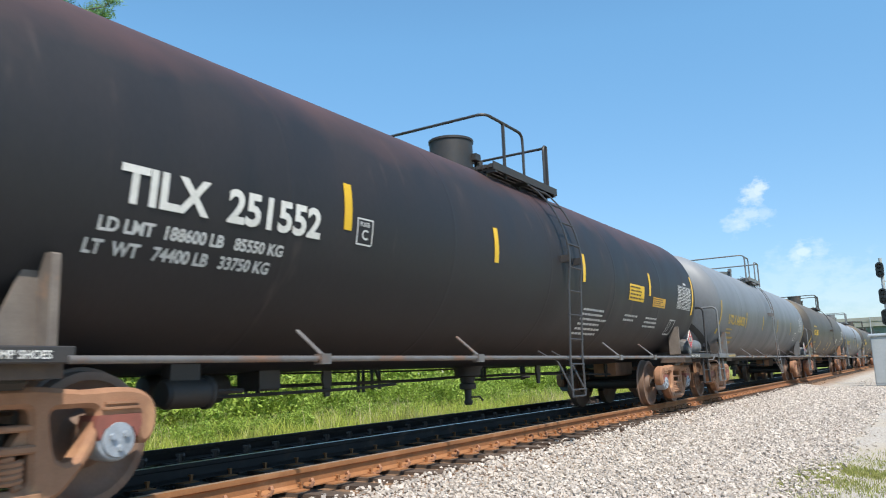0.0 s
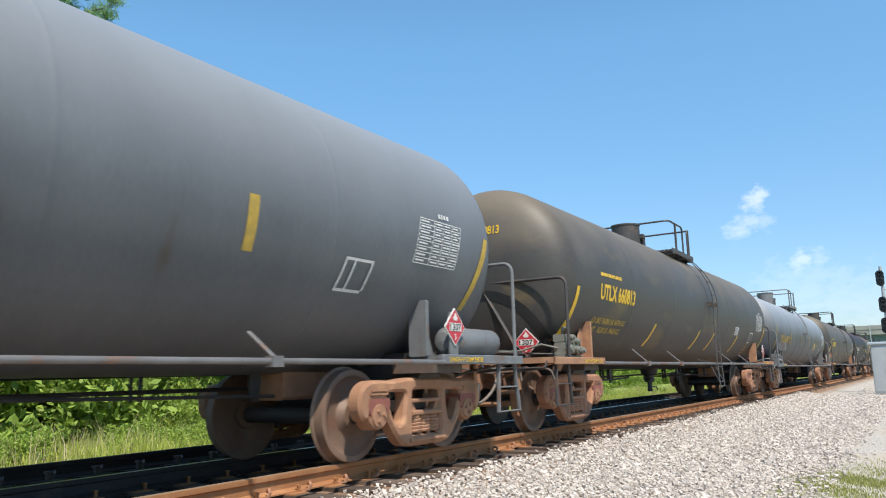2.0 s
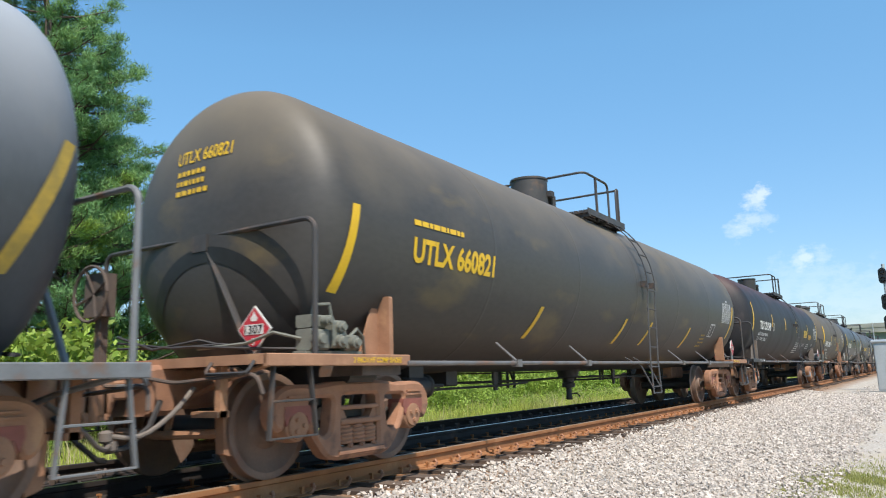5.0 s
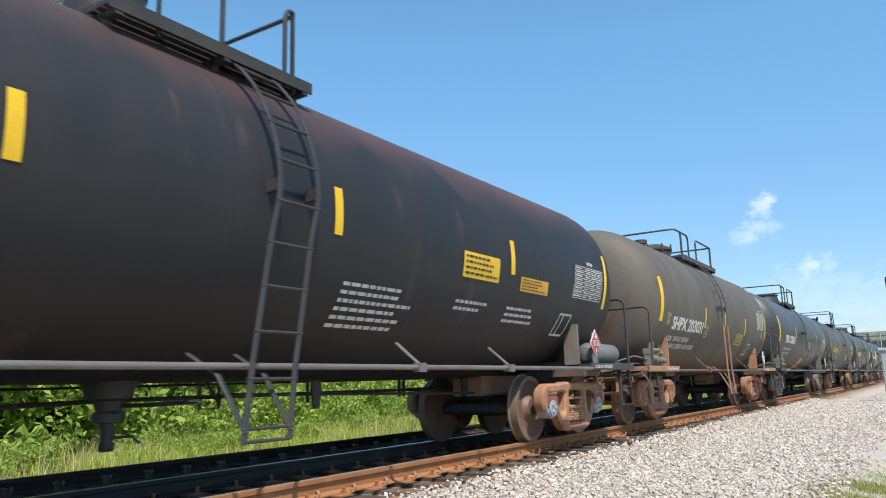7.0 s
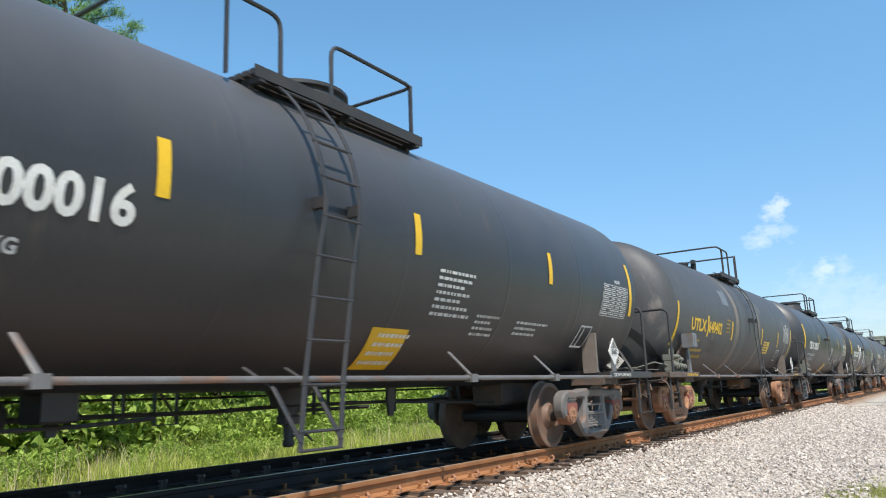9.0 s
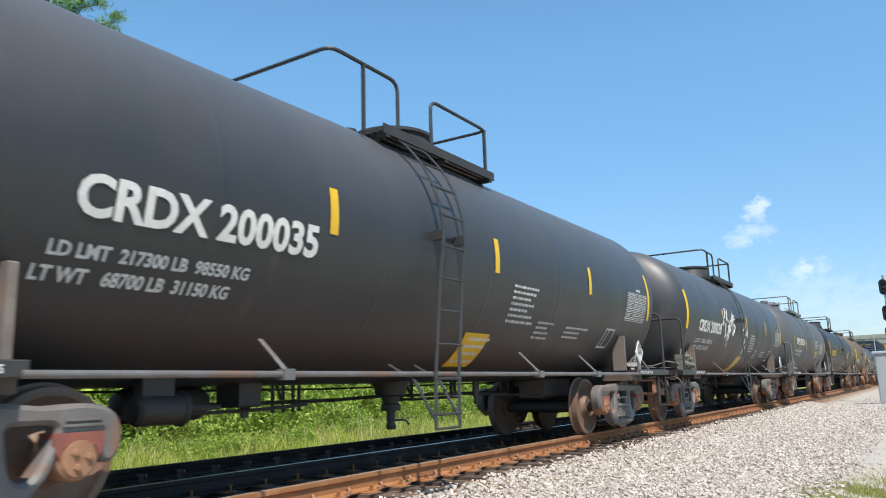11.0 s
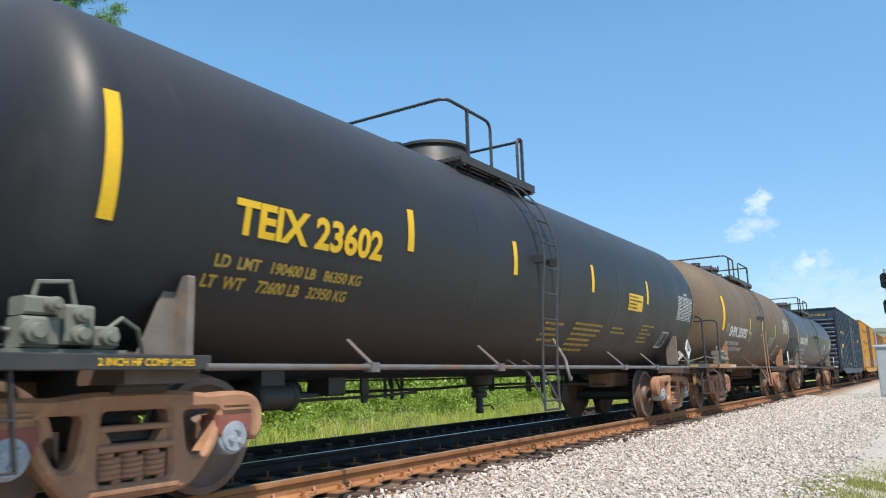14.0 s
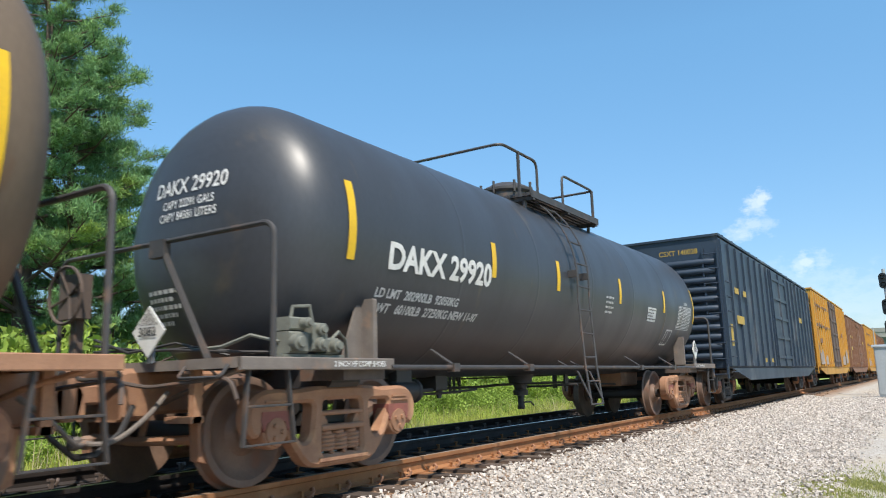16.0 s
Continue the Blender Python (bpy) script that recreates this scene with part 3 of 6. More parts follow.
def pierced_plate(outline, holes, x0, x1, lip=0.022):
    """A casting: an outline with windows in (y, z), its outer edges rounded off."""
    def inset(loop, d):
        n, out = len(loop), []
        area = sum(loop[i][0] * loop[(i + 1) % n][1] - loop[(i + 1) % n][0] * loop[i][1] for i in range(n))
        sg = 1 if area > 0 else -1
        for i in range(n):
            a, b, c = Vector(loop[i - 1]), Vector(loop[i]), Vector(loop[(i + 1) % n])
            e, f = (b - a).normalized(), (c - b).normalized()
            m = Vector((-(e.y + f.y), e.x + f.x))
            m = m.normalized() if m.length > 1e-6 else Vector((-e.y, e.x))
            k = max(0.5, m.dot(Vector((-e.y, e.x))))
            out.append(tuple(b + m * sg * d / k))
        return out
    s = Shape()
    loops = [(outline, 1)] + [(h, -1) for h in holes]
    rings = []
    for loop, g in loops:
        thin = inset(loop, lip * g)
        rings.append([[(x0, *p) for p in thin], [(x0 + lip, *p) for p in loop], [(x1 - lip, *p) for p in loop], [(x1, *p) for p in thin]])
    for ring in rings:
        n = len(ring[0])
        for u, w in zip(ring, ring[1:]):
            s.add(u + w, [(i, (i + 1) % n, (i + 1) % n + n, i + n) for i in range(n)])
    for k in (0, 3):
        flat = [[Vector((p[1], p[2], 0)) for p in ring[k]] for ring in rings]
        pts = [p for ring in rings for p in ring[k]]
        s.add(pts, [tuple(t) for t in tessellate_polygon(flat)])
    return s


def rounded(loop, r, n=3):
    """A loop with its corners rounded."""
    out = []
    for i, b in enumerate(loop):
        a, b, c = Vector(loop[i - 1]), Vector(b), Vector(loop[(i + 1) % len(loop)])
        p, q = b + (a - b).normalized() * min(r, (a - b).length * 0.45), b + (c - b).normalized() * min(r, (c - b).length * 0.45)
        for k in range(n + 1):
            t = k / n
            out.append(tuple(p * (1 - t) ** 2 + b * 2 * t * (1 - t) + q * t * t))
    return out


def side_frame_mesh():
    """The cast side frame of a freight truck, about its middle, at z above the rail."""
    right = [(0.36, 0.115), (0.50, 0.150), (0.66, 0.315), (0.745, 0.43), (0.765, 0.585), (1.02, 0.585), (1.04, 0.43), (1.13, 0.405), (1.205, 0.50), (1.215, 0.62), (1.17, 0.72), (1.06, 0.785), (0.90, 0.800), (0.64, 0.785), (0.34, 0.815)]
    right = [(y * 0.943, z) for y, z in right]
    outline = rounded(right + [(-y, z) for y, z in reversed(right)], 0.07, 4)
    tri = [(0.375, 0.675), (0.675, 0.675), (0.69, 0.615), (0.565, 0.37), (0.49, 0.335), (0.42, 0.385)]
    holes = [rounded(tri, 0.06, 4), rounded([(-y, z) for y, z in reversed(tri)], 0.06, 4), rounded([(-0.27, 0.225), (0.27, 0.225), (0.255, 0.69), (-0.255, 0.69)], 0.045)]
    s = pierced_plate(outline, holes, -0.085, 0.085, 0.03)
    for g in (1, -1):
        # cast lips over the bearings
        s.box(0.07, 0.105, g * 0.85 - 0.14, g * 0.85 + 0.14, 0.655, 0.672)
        s.box(0.07, 0.105, g * 0.85 - 0.12, g * 0.85 + 0.12, 0.69, 0.705)
    # spring seat, bolster end shelves
    s.box(-0.10, 0.10, -0.33, 0.33, 0.135, 0.22, 0.03)
    s.box(-0.06, 0.095, -0.29, 0.29, 0.425, 0.475, 0.012)
    s.box(-0.06, 0.075, -0.285, 0.285, 0.555, 0.595, 0.01)
    for g in (1, -1):
        s.prism([(g * 0.16, 0.47), (g * 0.28, 0.47), (g * 0.28, 0.56), (g * 0.22, 0.56)], -0.04, 0.05)
    return s.mesh("side_frame")


def truck_middle_mesh():
    """Bolster across the truck, its ends showing in the frames' windows, brake beams."""
    s = Shape()
    s.box(-1.03, 1.03, -0.17, 0.17, 0.46, 0.58, 0.03)
    s.box(-0.80, 0.80, -0.20, 0.20, 0.56, 0.72, 0.04)
    s.lathe([(0.70, 0.24), (0.80, 0.22)], axis="z", sides=20)
    for g in (1, -1):
        s.tube([(-0.75, g * 0.42, 0.40), (0, g * 0.34, 0.38), (0.75, g * 0.42, 0.40)], 0.045)
        for k in (1, -1):
            s.box(k * 0.72 - 0.05, k * 0.72 + 0.05, g * 0.38 - 0.03, g * 0.38 + 0.06, 0.28, 0.56)
    return s.mesh("truck_bolster")


def spring_mesh():
    pts = []
    for k in range(61):
        a = k / 12 * math.tau
        pts.append((math.cos(a) * 0.078, math.sin(a) * 0.078, 0.235 + k / 60 * 0.175))
    return Shape().tube(pts, 0.0195, 6).mesh("spring")


def adapter_mesh():
    s = Shape()
    s.prism([(-0.16, 0.62), (0.16, 0.62), (0.17, 0.55), (0.135, 0.46), (0.10, 0.535), (-0.10, 0.535), (-0.135, 0.46), (-0.17, 0.55)], -0.10, 0.10)
    return s.mesh("bearing_adapter")


ME_AXLE = Shape().lathe([(-1.02, 0.08), (-0.75, 0.088), (0.75, 0.088), (1.02, 0.08)], sides=16).mesh("wheelset")
ME_WHEEL = wheel_mesh()
ME_CAP = cap_mesh()
ME_FRAME = side_frame_mesh()
ME_BOLSTER = truck_middle_mesh()
ME_SPRING = spring_mesh()
ME_ADAPTER = adapter_mesh()
WHEELS = []
VARIANT = {}


def variant(me, mats):
    """The same mesh with other materials."""
    key = (me.name, tuple(m.name for m in mats))
    if key not in VARIANT:
        c = me.copy()
        c.materials.clear()
        for m in mats:
            c.materials.append(m)
        VARIANT[key] = c
    return VARIANT[key]


def add_truck(car, y, steel, cap):
    t = link("truck", variant(ME_BOLSTER, [M_GREASE]), M_GREASE, car, at=pose(0, y, 0))
    for x in (1.08, -1.08):
        f = link("side_frame", variant(ME_FRAME, [steel]), steel, t, at=pose(x, 0, 0))
        for g in (-0.17, 0.0, 0.17):
            link("spring", variant(ME_SPRING, [steel]), steel, t, at=pose(x, g, 0))
    for g in (-0.838, 0.838):
        for x in (1.07, -1.07):
            link("bearing_adapter", variant(ME_ADAPTER, [M_ADAPTER]), M_ADAPTER, t, at=pose(x, g, 0))
        w = link("wheelset", ME_AXLE, M_GREASE, car, at=pose(0, y + g, 0.457))
        for turn in (0, 180):
            link("wheel", variant(ME_WHEEL, [M_WHEEL, M_TREAD]), M_WHEEL, w, at=pose(0, 0, 0, 0, 0, turn))
            link("bearing_cap", variant(ME_CAP, [cap]), cap, w, at=pose(0, 0, 0, 0, 0, turn))
        WHEELS.append(w)
    return t


def bend_path(points, r_=0.12, n=4):
    """Rounds the corners of a path."""
    pts = [Vector(p) for p in points]
    out = [pts[0]]
    for a, b, c in zip(pts, pts[1:], pts[2:]):
        p, q = b + (a - b).normalized() * min(r_, (a - b).length / 2), b + (c - b).normalized() * min(r_, (c - b).length / 2)
        for k in range(n + 1):
            t = k / n
            out.append(p * (1 - t) ** 2 + b * 2 * t * (1 - t) + q * t * t)
    return [tuple(p) for p in out + [pts[-1]]]


# ---- tank cars ----
def tank_car(front, length, paint, mark, mark_span, stripes, ladder, fit=M_DARKPAINT, steel=M_RUST, cap=M_RUST, R=1.45, zc=2.33,
             ink=M_WHITE, stripe_mat=M_YELLOW, stripe_z=(2.55, 2.12), end_stripe=(2.77, 1.90), lean=0.0, end_lean=0.0, lines=(), head=(), label="", category="tank car",
             ladder_lean=0.0, placard_x=0.52, head_panel=None, placard="red", panel=0.8, extra=(), nozzle=None, reservoir=False, box_post=False, domed=False, low_dome=False, end_paint=None, head_depth=0.58, ends=(1.05, 0.68),
             tube_mat=M_TUBE, rail_end=None, rail_back=None, deck_span=None, square=None, table=None, mark_z=2.0, mark_h=0.235, sub_z=(1.72, 1.57), sub_h=0.085, braces=(0.245, 0.385, 0.635, 0.735), rear_depth=None, head_arch=False, stack=1.0, drop=0.0, rail_height=2.0, manway_top=1.97, manway_r=0.33, placard_y=0.44, rail_y=0.86, rail_top=2.12, group="tank cars of the train"):
    steelwork = {M_DARKPAINT.name: M_DARKPAINT, M_RUST_DARK.name: M_RAILSTEEL}.get(fit.name, fit)
    end_paint = end_paint or (M_DARKPAINT if fit == M_DARKPAINT else M_RUST if steel == M_RUST_RED else M_BRACKET)
    car = new("tank_car")
    tagged(car, label, category, group)
    car.location = (0, front, 0)
    L = length
    y0, y1 = ends
    hd, hp = head_depth, 2.35
    # shell: two dished heads and courses with slight weld seams
    bow = [(hd * (1 - math.cos(a * math.pi / 24) ** (2 / hp)), R * math.sin(a * math.pi / 24) ** (2 / hp)) for a in range(12)] + [(hd, R)]
    prof = [(y0 + a, r) for a, r in bow]
    mid = []
    for k in range(1, 6):
        y = y0 + hd + (L - y0 - y1 - 2 * hd) * k / 6
        mid += [(y - 0.05, R), (y - 0.012, R + 0.0004), (y, R + 0.003), (y + 0.012, R + 0.0004), (y + 0.05, R)]
    rd, hr = rear_depth or hd, 2.75
    rear = [(rd * (1 - math.cos(a * math.pi / 24) ** (2 / hr)), R * math.sin(a * math.pi / 24) ** (2 / hr)) for a in range(12)] + [(rd, R)]
    prof = prof + mid + [(L - y1 - a, r) for a, r in reversed(rear)]
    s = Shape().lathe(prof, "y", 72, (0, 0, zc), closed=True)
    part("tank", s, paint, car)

    def on_side(points, faces, lift=0.006):
        """(along, height) to the shell's near side."""
        out = []
        for u, z in points:
            a = math.asin(max(-1, min(1, (z - zc) / R)))
            rr = R
            for e, deep, q in ((u - y0, hd, hp), (L - y1 - u, rd, hr)):
                if e < deep:
                    rr = R * max(0.05, 1 - (1 - max(e, 0) / deep) ** q) ** (1 / q)
            rr += lift
            out.append((rr * math.cos(a), u, zc + rr * math.sin(a)))
        return Shape().add(out, faces)

    def on_head(points, faces, lift=0.008):
        out = []
        for x, z in points:
            q = min(((x * x + (z - zc) ** 2) ** 0.5) / R, 0.999)
            out.append((x, y0 + hd * (1 - (1 - q ** hp) ** (1 / hp)) - lift, z))
        return Shape().add(out, faces)

    def strip(u, z1, z0, wide, slant=0.0, n=8):
        pts = []
        for i in range(n + 1):
            z = z1 + (z0 - z1) * i / n
            off = -slant * i / n
            pts += [(u - wide / 2 + off, z), (u + wide / 2 + off, z)]
        return on_side(pts, [(2 * i, 2 * i + 1, 2 * i + 3, 2 * i + 2) for i in range(n)])

    def panel_on(u, z, w, h, mat, name, label_, inset=None, seed=0, ink_=M_INK, lines_=4, slant=0.0):
        n = 6
        pts = []
        for i in range(n + 1):
            for j in (0, 1):
                pts.append((u + w * j + slant * (i / n - 1), z - h * i / n))
        p = part(name, on_side(pts, [(2 * i, 2 * i + 1, 2 * i + 3, 2 * i + 2) for i in range(n)]), mat, car, label_)
        v, f = word_bars(w * 0.9, lines_, h / (lines_ + 0.6), h / (lines_ + 0.6) * 0.42, seed)
        part("lettering", on_side([(u + w * 0.05 + a, z - h / (lines_ + 0.6) * 1.0 + b) for a, b in v], f, 0.010), ink_, p)
        return p

    def framed(u, z, w, h, rows_, cols, seed, name="data_panel", frame_w=0.009, slant=0.0, words=True):
        """White ruled table stencilled on the shell."""
        v, f = [], []

        def rect(a, b, c, d):
            k = len(v)
            cuts = max(1, int(abs(d - b) / 0.07))
            for q in range(cuts + 1):
                zz = b + (d - b) * q / cuts
                sh_ = slant * (zz - z) / h
                v.extend([(a + sh_, zz), (c + sh_, zz)])
            f.extend((k + 2 * q, k + 2 * q + 1, k + 2 * q + 3, k + 2 * q + 2) for q in range(cuts))
        for i in range(rows_ + 1):
            rect(u, z - h * i / rows_ - frame_w, u + w, z - h * i / rows_)
        for j in range(cols + 1):
            x = u + w * (0 if j == 0 else (0.34 + 0.66 * (j - 1) / max(cols - 1, 1)) if cols > 1 else 1)
            for i in range(rows_):
                rect(x, z - h * (i + 1) / rows_, x + frame_w, z - h * i / rows_)
        rnd = random.Random(seed)
        if words:
            for i in range(rows_):
                for j in range(cols):
                    a = u + w * (0 if j == 0 else 0.34 + 0.66 * (j - 1) / max(cols - 1, 1)) + 0.03
                    b = w * (0.34 if j == 0 else 0.66 / max(cols - 1, 1)) * rnd.uniform(0.5, 0.85)
                    rect(a, z - h * (i + 0.68) / rows_, a + b, z - h * (i + 0.40) / rows_)
        return part(name, on_side(v, f, 0.008), M_DULLWHITE, car, "ruled white stencilled table")

    more = max(0.0, 1.5 - R) + 0.02
    stripes = [u + more for u in stripes[:-1]] + [stripes[-1]]
    mark_span = (mark_span[0] + more, mark_span[1] + more)
    # reflective stripes
    for i, u in enumerate(stripes):
        end = i in (0, len(stripes) - 1)
        z1, z0 = end_stripe if end else stripe_z
        sl = (end_lean * 0.4 if i == 0 else end_lean) if end else lean
        part("reflective_stripe", strip(u, z1, z0, 0.105, sl), stripe_mat, car)
    # marks and weights
    if mark:
        wide, words = mark_span[1] - mark_span[0], mark.split("   ")
        places = [(0.0, 1.0)] if len(words) == 1 else [(0.0, 0.46), (0.545, 0.455)]
        for word, (a0, share) in zip(words, places):
            v, f = fitted_letters(word, wide * share, mark_h, bold=0.034)
            part("lettering", on_side([(mark_span[0] + a0 * wide + a, mark_z + b) for a, b in v], f, 0.007), ink, car)
    for k, words in enumerate(lines):
        v, f = letters(words, sub_h, 0.034)
        part("lettering", on_side([(mark_span[0] - 0.10 - 0.06 * k + a, sub_z[k] + b) for a, b in v], f, 0.007), M_DULLWHITE if ink == M_WHITE else M_OLDYEL, car)
    for k, (words, z, h, w) in enumerate(head):
        v, f = fitted_letters(words, w, h, bold=0.015)
        part("lettering", on_head([(-w / 2 + 0.02 + a, z + b) for a, b in v], f), ink, car)
    if head_panel:
        hx, hz, hw, hh = head_panel
        grid = [(hx + hw * i / 4 + 0.05 * j / 3, hz + hh * j / 3) for j in range(4) for i in range(5)]
        p = part("notice_panel", on_head(grid, [(j * 5 + i, j * 5 + i + 1, j * 5 + i + 6, j * 5 + i + 5) for j in range(3) for i in range(4)]), M_PALEPANEL, car, "weathered pale yellow notice panel")
        v, f = word_bars(hw * 0.85, 3, hh * 0.3, hh * 0.11, int(front))
        part("lettering", on_head([(hx + 0.04 + a, hz + hh * 0.72 + b) for a, b in v], f, 0.012), M_DULLWHITE, p)
    if len(head) == 1:
        v, f = word_bars(0.6, 3, 0.1, 0.05, int(front))
        part("lettering", on_head([(-0.34 + a, head[0][1] - 0.13 + b) for a, b in v], f), ink, car)
    if len(head) > 1:
        v, f = word_bars(0.62, 5, 0.075, 0.04, int(front) + 5)
        part("lettering", on_head([(-0.62 + a, 1.72 + b) for a, b in v], f), M_DULLWHITE, car)
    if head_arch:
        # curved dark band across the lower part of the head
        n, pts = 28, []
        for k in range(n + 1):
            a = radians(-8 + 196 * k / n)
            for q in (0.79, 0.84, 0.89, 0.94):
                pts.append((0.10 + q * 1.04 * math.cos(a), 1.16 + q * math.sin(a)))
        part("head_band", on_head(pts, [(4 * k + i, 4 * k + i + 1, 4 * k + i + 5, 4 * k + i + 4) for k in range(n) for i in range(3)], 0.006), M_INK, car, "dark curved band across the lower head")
    # ruled table and inspection square near the rear end
    if panel:
        tu, tz = table or (L - 2.55, 2.47)
        framed(tu, tz, panel, 0.48, 8, 4, int(front), slant=0.11)
        v, f = word_bars(0.34, 1, 0.1, 0.05, 3)
        part("lettering", on_side([(tu + panel * 0.45 + a, tz + 0.04 + b) for a, b in v], f, 0.008), M_DULLWHITE, car)
        su, sz = square or (L - 3.35, 1.74)
        framed(su, sz, 0.38, 0.28, 1, 2, 3, "inspection_square", 0.026, slant=0.06, words=False)
    for e in extra:
        kind, u, z = e[:3]
        if kind == "bars":
            v, f = word_bars(e[3], e[4], e[5], e[5] * 0.44, int(u * 10))
            part("lettering", on_side([(u + a, z + b) for a, b in v], f, 0.007), e[6], car)
        elif kind == "panel":
            panel_on(u, z, e[3], e[4], e[5], "notice_panel", e[6], seed=int(u * 7), slant=e[7] if len(e) > 7 else 0.0, ink_=e[8] if len(e) > 8 else M_INK)
        elif kind == "plate":
            framed(u, z, 0.22, 0.235, 1, 1, 3, "plate_square", 0.015, words=False)
            v, f = letters("PLATE", 0.04)
            part("lettering", on_side([(u + 0.045 + a * 0.85, z - 0.075 + b) for a, b in v], f, 0.008), M_DULLWHITE, car)
            v, f = letters("C", 0.09)
            part("lettering", on_side([(u + 0.075 + a, z - 0.195 + b) for a, b in v], f, 0.008), M_DULLWHITE, car)
        elif kind == "patch":
            # rolled-on square of other paint, its edges uneven
            rnd = random.Random(int(u * 10))
            n = 6
            pts = []
            for i in range(n + 1):
                pts += [(u + rnd.uniform(-0.03, 0.03), z - e[4] * i / n), (u + e[3] + rnd.uniform(-0.03, 0.03), z - e[4] * i / n)]
            part("paint_patch", on_side(pts, [(2 * i, 2 * i + 1, 2 * i + 3, 2 * i + 2) for i in range(n)], 0.005), e[5], car, "square of newer paint over old marks")
        elif kind == "scrawl":
            # sprayed strokes, soft and uneven
            rnd = random.Random(int(u * 10))
            sh = Shape()
            for k in range(e[4]):
                a = u + e[3] * rnd.random()
                pts = [(a + rnd.uniform(-0.12, 0.12), z + rnd.uniform(-0.3, 0.25))]
                for _ in range(10):
                    pts.append((pts[-1][0] + rnd.uniform(-0.09, 0.11), pts[-1][1] + rnd.uniform(-0.13, 0.13)))
                q = on_side(pts, [], 0.004).v
                sh.tube(q, e[5], 5)
            part("spray_marks", sh, M_DULLWHITE, car, "sprayed pale scrawl")
        elif kind == "hose":
            part("hanging_hose", Shape().tube(bend_path([(1.16, u, z), (1.34, u - 0.12, z - 0.22), (1.52, u - 0.40, z - 0.33), (1.62, u - 0.60, z - 0.42), (1.62, u - 0.52, z - 0.60), (1.58, u - 0.40, z - 0.56)], 0.08), 0.022, 8), M_GREYPAINT, car, "pale hose hanging loose over the sill")
        elif kind == "band":
            n = 72
            v = [(math.sin(a) * (R + 0.004), yy, zc + math.cos(a) * (R + 0.004)) for yy in (u, u + z) for a in [k * math.tau / n for k in range(n)]]
            part("paint_band", Shape().add(v, [(k, (k + 1) % n, (k + 1) % n + n, k + n) for k in range(n)]), e[3], car, "patch of newer paint round the shell")

    # underframe at both ends
    for end in (0, 1):
        def Y(y):
            return L - y if end else y
        lo = min(Y(0.45), Y(3.3)), max(Y(0.45), Y(3.3))
        part("stub_sill", Shape().box(-0.24, 0.24, *lo, 0.62, 0.98, 0.03), steel if steel != M_GREYSTEEL else M_RUST_DARK, car)
        c = Shape()
        a, b = sorted((Y(0.02), Y(0.5)))
        c.box(-0.07, 0.07, a, b, 0.72, 0.88, 0.02)
        c.box(-0.15, 0.15, min(Y(0.0), Y(0.16)), max(Y(0.0), Y(0.16)), 0.66, 0.94, 0.05)
        kn = Y(0.0)
        sg = -1 if end else 1
        c.prism([(kn - sg * 0.10, 0.64), (kn + sg * 0.10, 0.62), (kn + sg * 0.14, 0.80), (kn + sg * 0.06, 0.96), (kn - sg * 0.08, 0.94)], 0.06, 0.17)
        c.lathe([(0.60, 0.05), (0.62, 0.065), (0.96, 0.065), (0.99, 0.04)], "z", 10, (0.13, kn + sg * 0.02, 0))
        part("coupler", c, M_RUST, car, "rusty knuckle coupler")
        d = Shape()
        a, b = sorted((Y(0.52), Y(1.0)))
        d.box(-1.5, 1.5, a, b, 1.00, 1.035)
        a, b = sorted((Y(1.0), Y(2.3)))
        for g in (1, -1):
            d.box(min(g * 1.12, g * 1.5), max(g * 1.12, g * 1.5), a, b, 1.00, 1.035)
        part("end_platform", d, end_paint, car)
        a, b = sorted((Y(0.5), Y(0.55)))
        es = part("end_sill", Shape().box(-1.51, 1.51, a, b, 0.965, 1.045, 0.01), end_paint, car)
        for g in (1, -1):
            a, b = sorted((Y(0.5), Y(2.34)))
            part("side_channel", Shape().box(g * 1.515 - 0.02, g * 1.515 + 0.02, a, b, 0.945, 1.045, 0.008), end_paint, es)
            # from the platform's corner down to the stub sill
            part("knee_brace", Shape().bar([(g * 1.45, Y(0.62), 0.97), (g * 0.85, Y(0.72), 0.86), (g * 0.22, Y(0.80), 0.70)], 0.07, 0.03, (0, 1, 0)), end_paint, es)
        v, f = fitted_letters("2 INCH HF COMP SHOES", 0.70, 0.046, bold=0.02)
        k = Shape().add([(1.541, min(Y(1.5), Y(2.2)) + q, 0.972 + z) for q, z in v], f)
        part("lettering", k, ink if ink != M_OLDYEL else M_YELLOW, car)
        h = Shape()
        zt = rail_top

        def arc(p, q, r_, corner, n=5):
            return [tuple(corner[i] + (p[i] - corner[i]) * math.cos(t * math.pi / 2 / n) + (q[i] - corner[i]) * math.sin(t * math.pi / 2 / n) for i in range(3)) for t in range(n + 1)]
        yr = Y(0.60 if end else rail_y)
        near = [(1.48, yr, 1.03), (1.48, yr, zt - 0.12)] + arc((1.48, yr, zt - 0.12), (1.36, yr, zt), 0.12, (1.36, yr, zt - 0.12))[1:]
        h.tube(near + [(-q[0], q[1], q[2]) for q in reversed(near)], 0.024)
        h.tube([(0.75, yr, 1.03), (0.05, yr, zt)], 0.032, 6)
        h.box(-0.05, 0.15, yr - 0.04, yr + 0.04, zt - 0.14, zt + 0.02)
        part("handrail", h, steelwork, car)
        # uncoupling lever and a grab iron under the platform's edge
        lev = Shape()
        lev.tube(bend_path([(1.50, Y(0.49), 0.74), (1.46, Y(0.46), 0.90), (0.55, Y(0.42), 0.84), (0.18, Y(0.30), 0.92)]), 0.016, 6)
        part("uncoupling_lever", lev, M_RUST_DARK, car)
        iron = Shape()
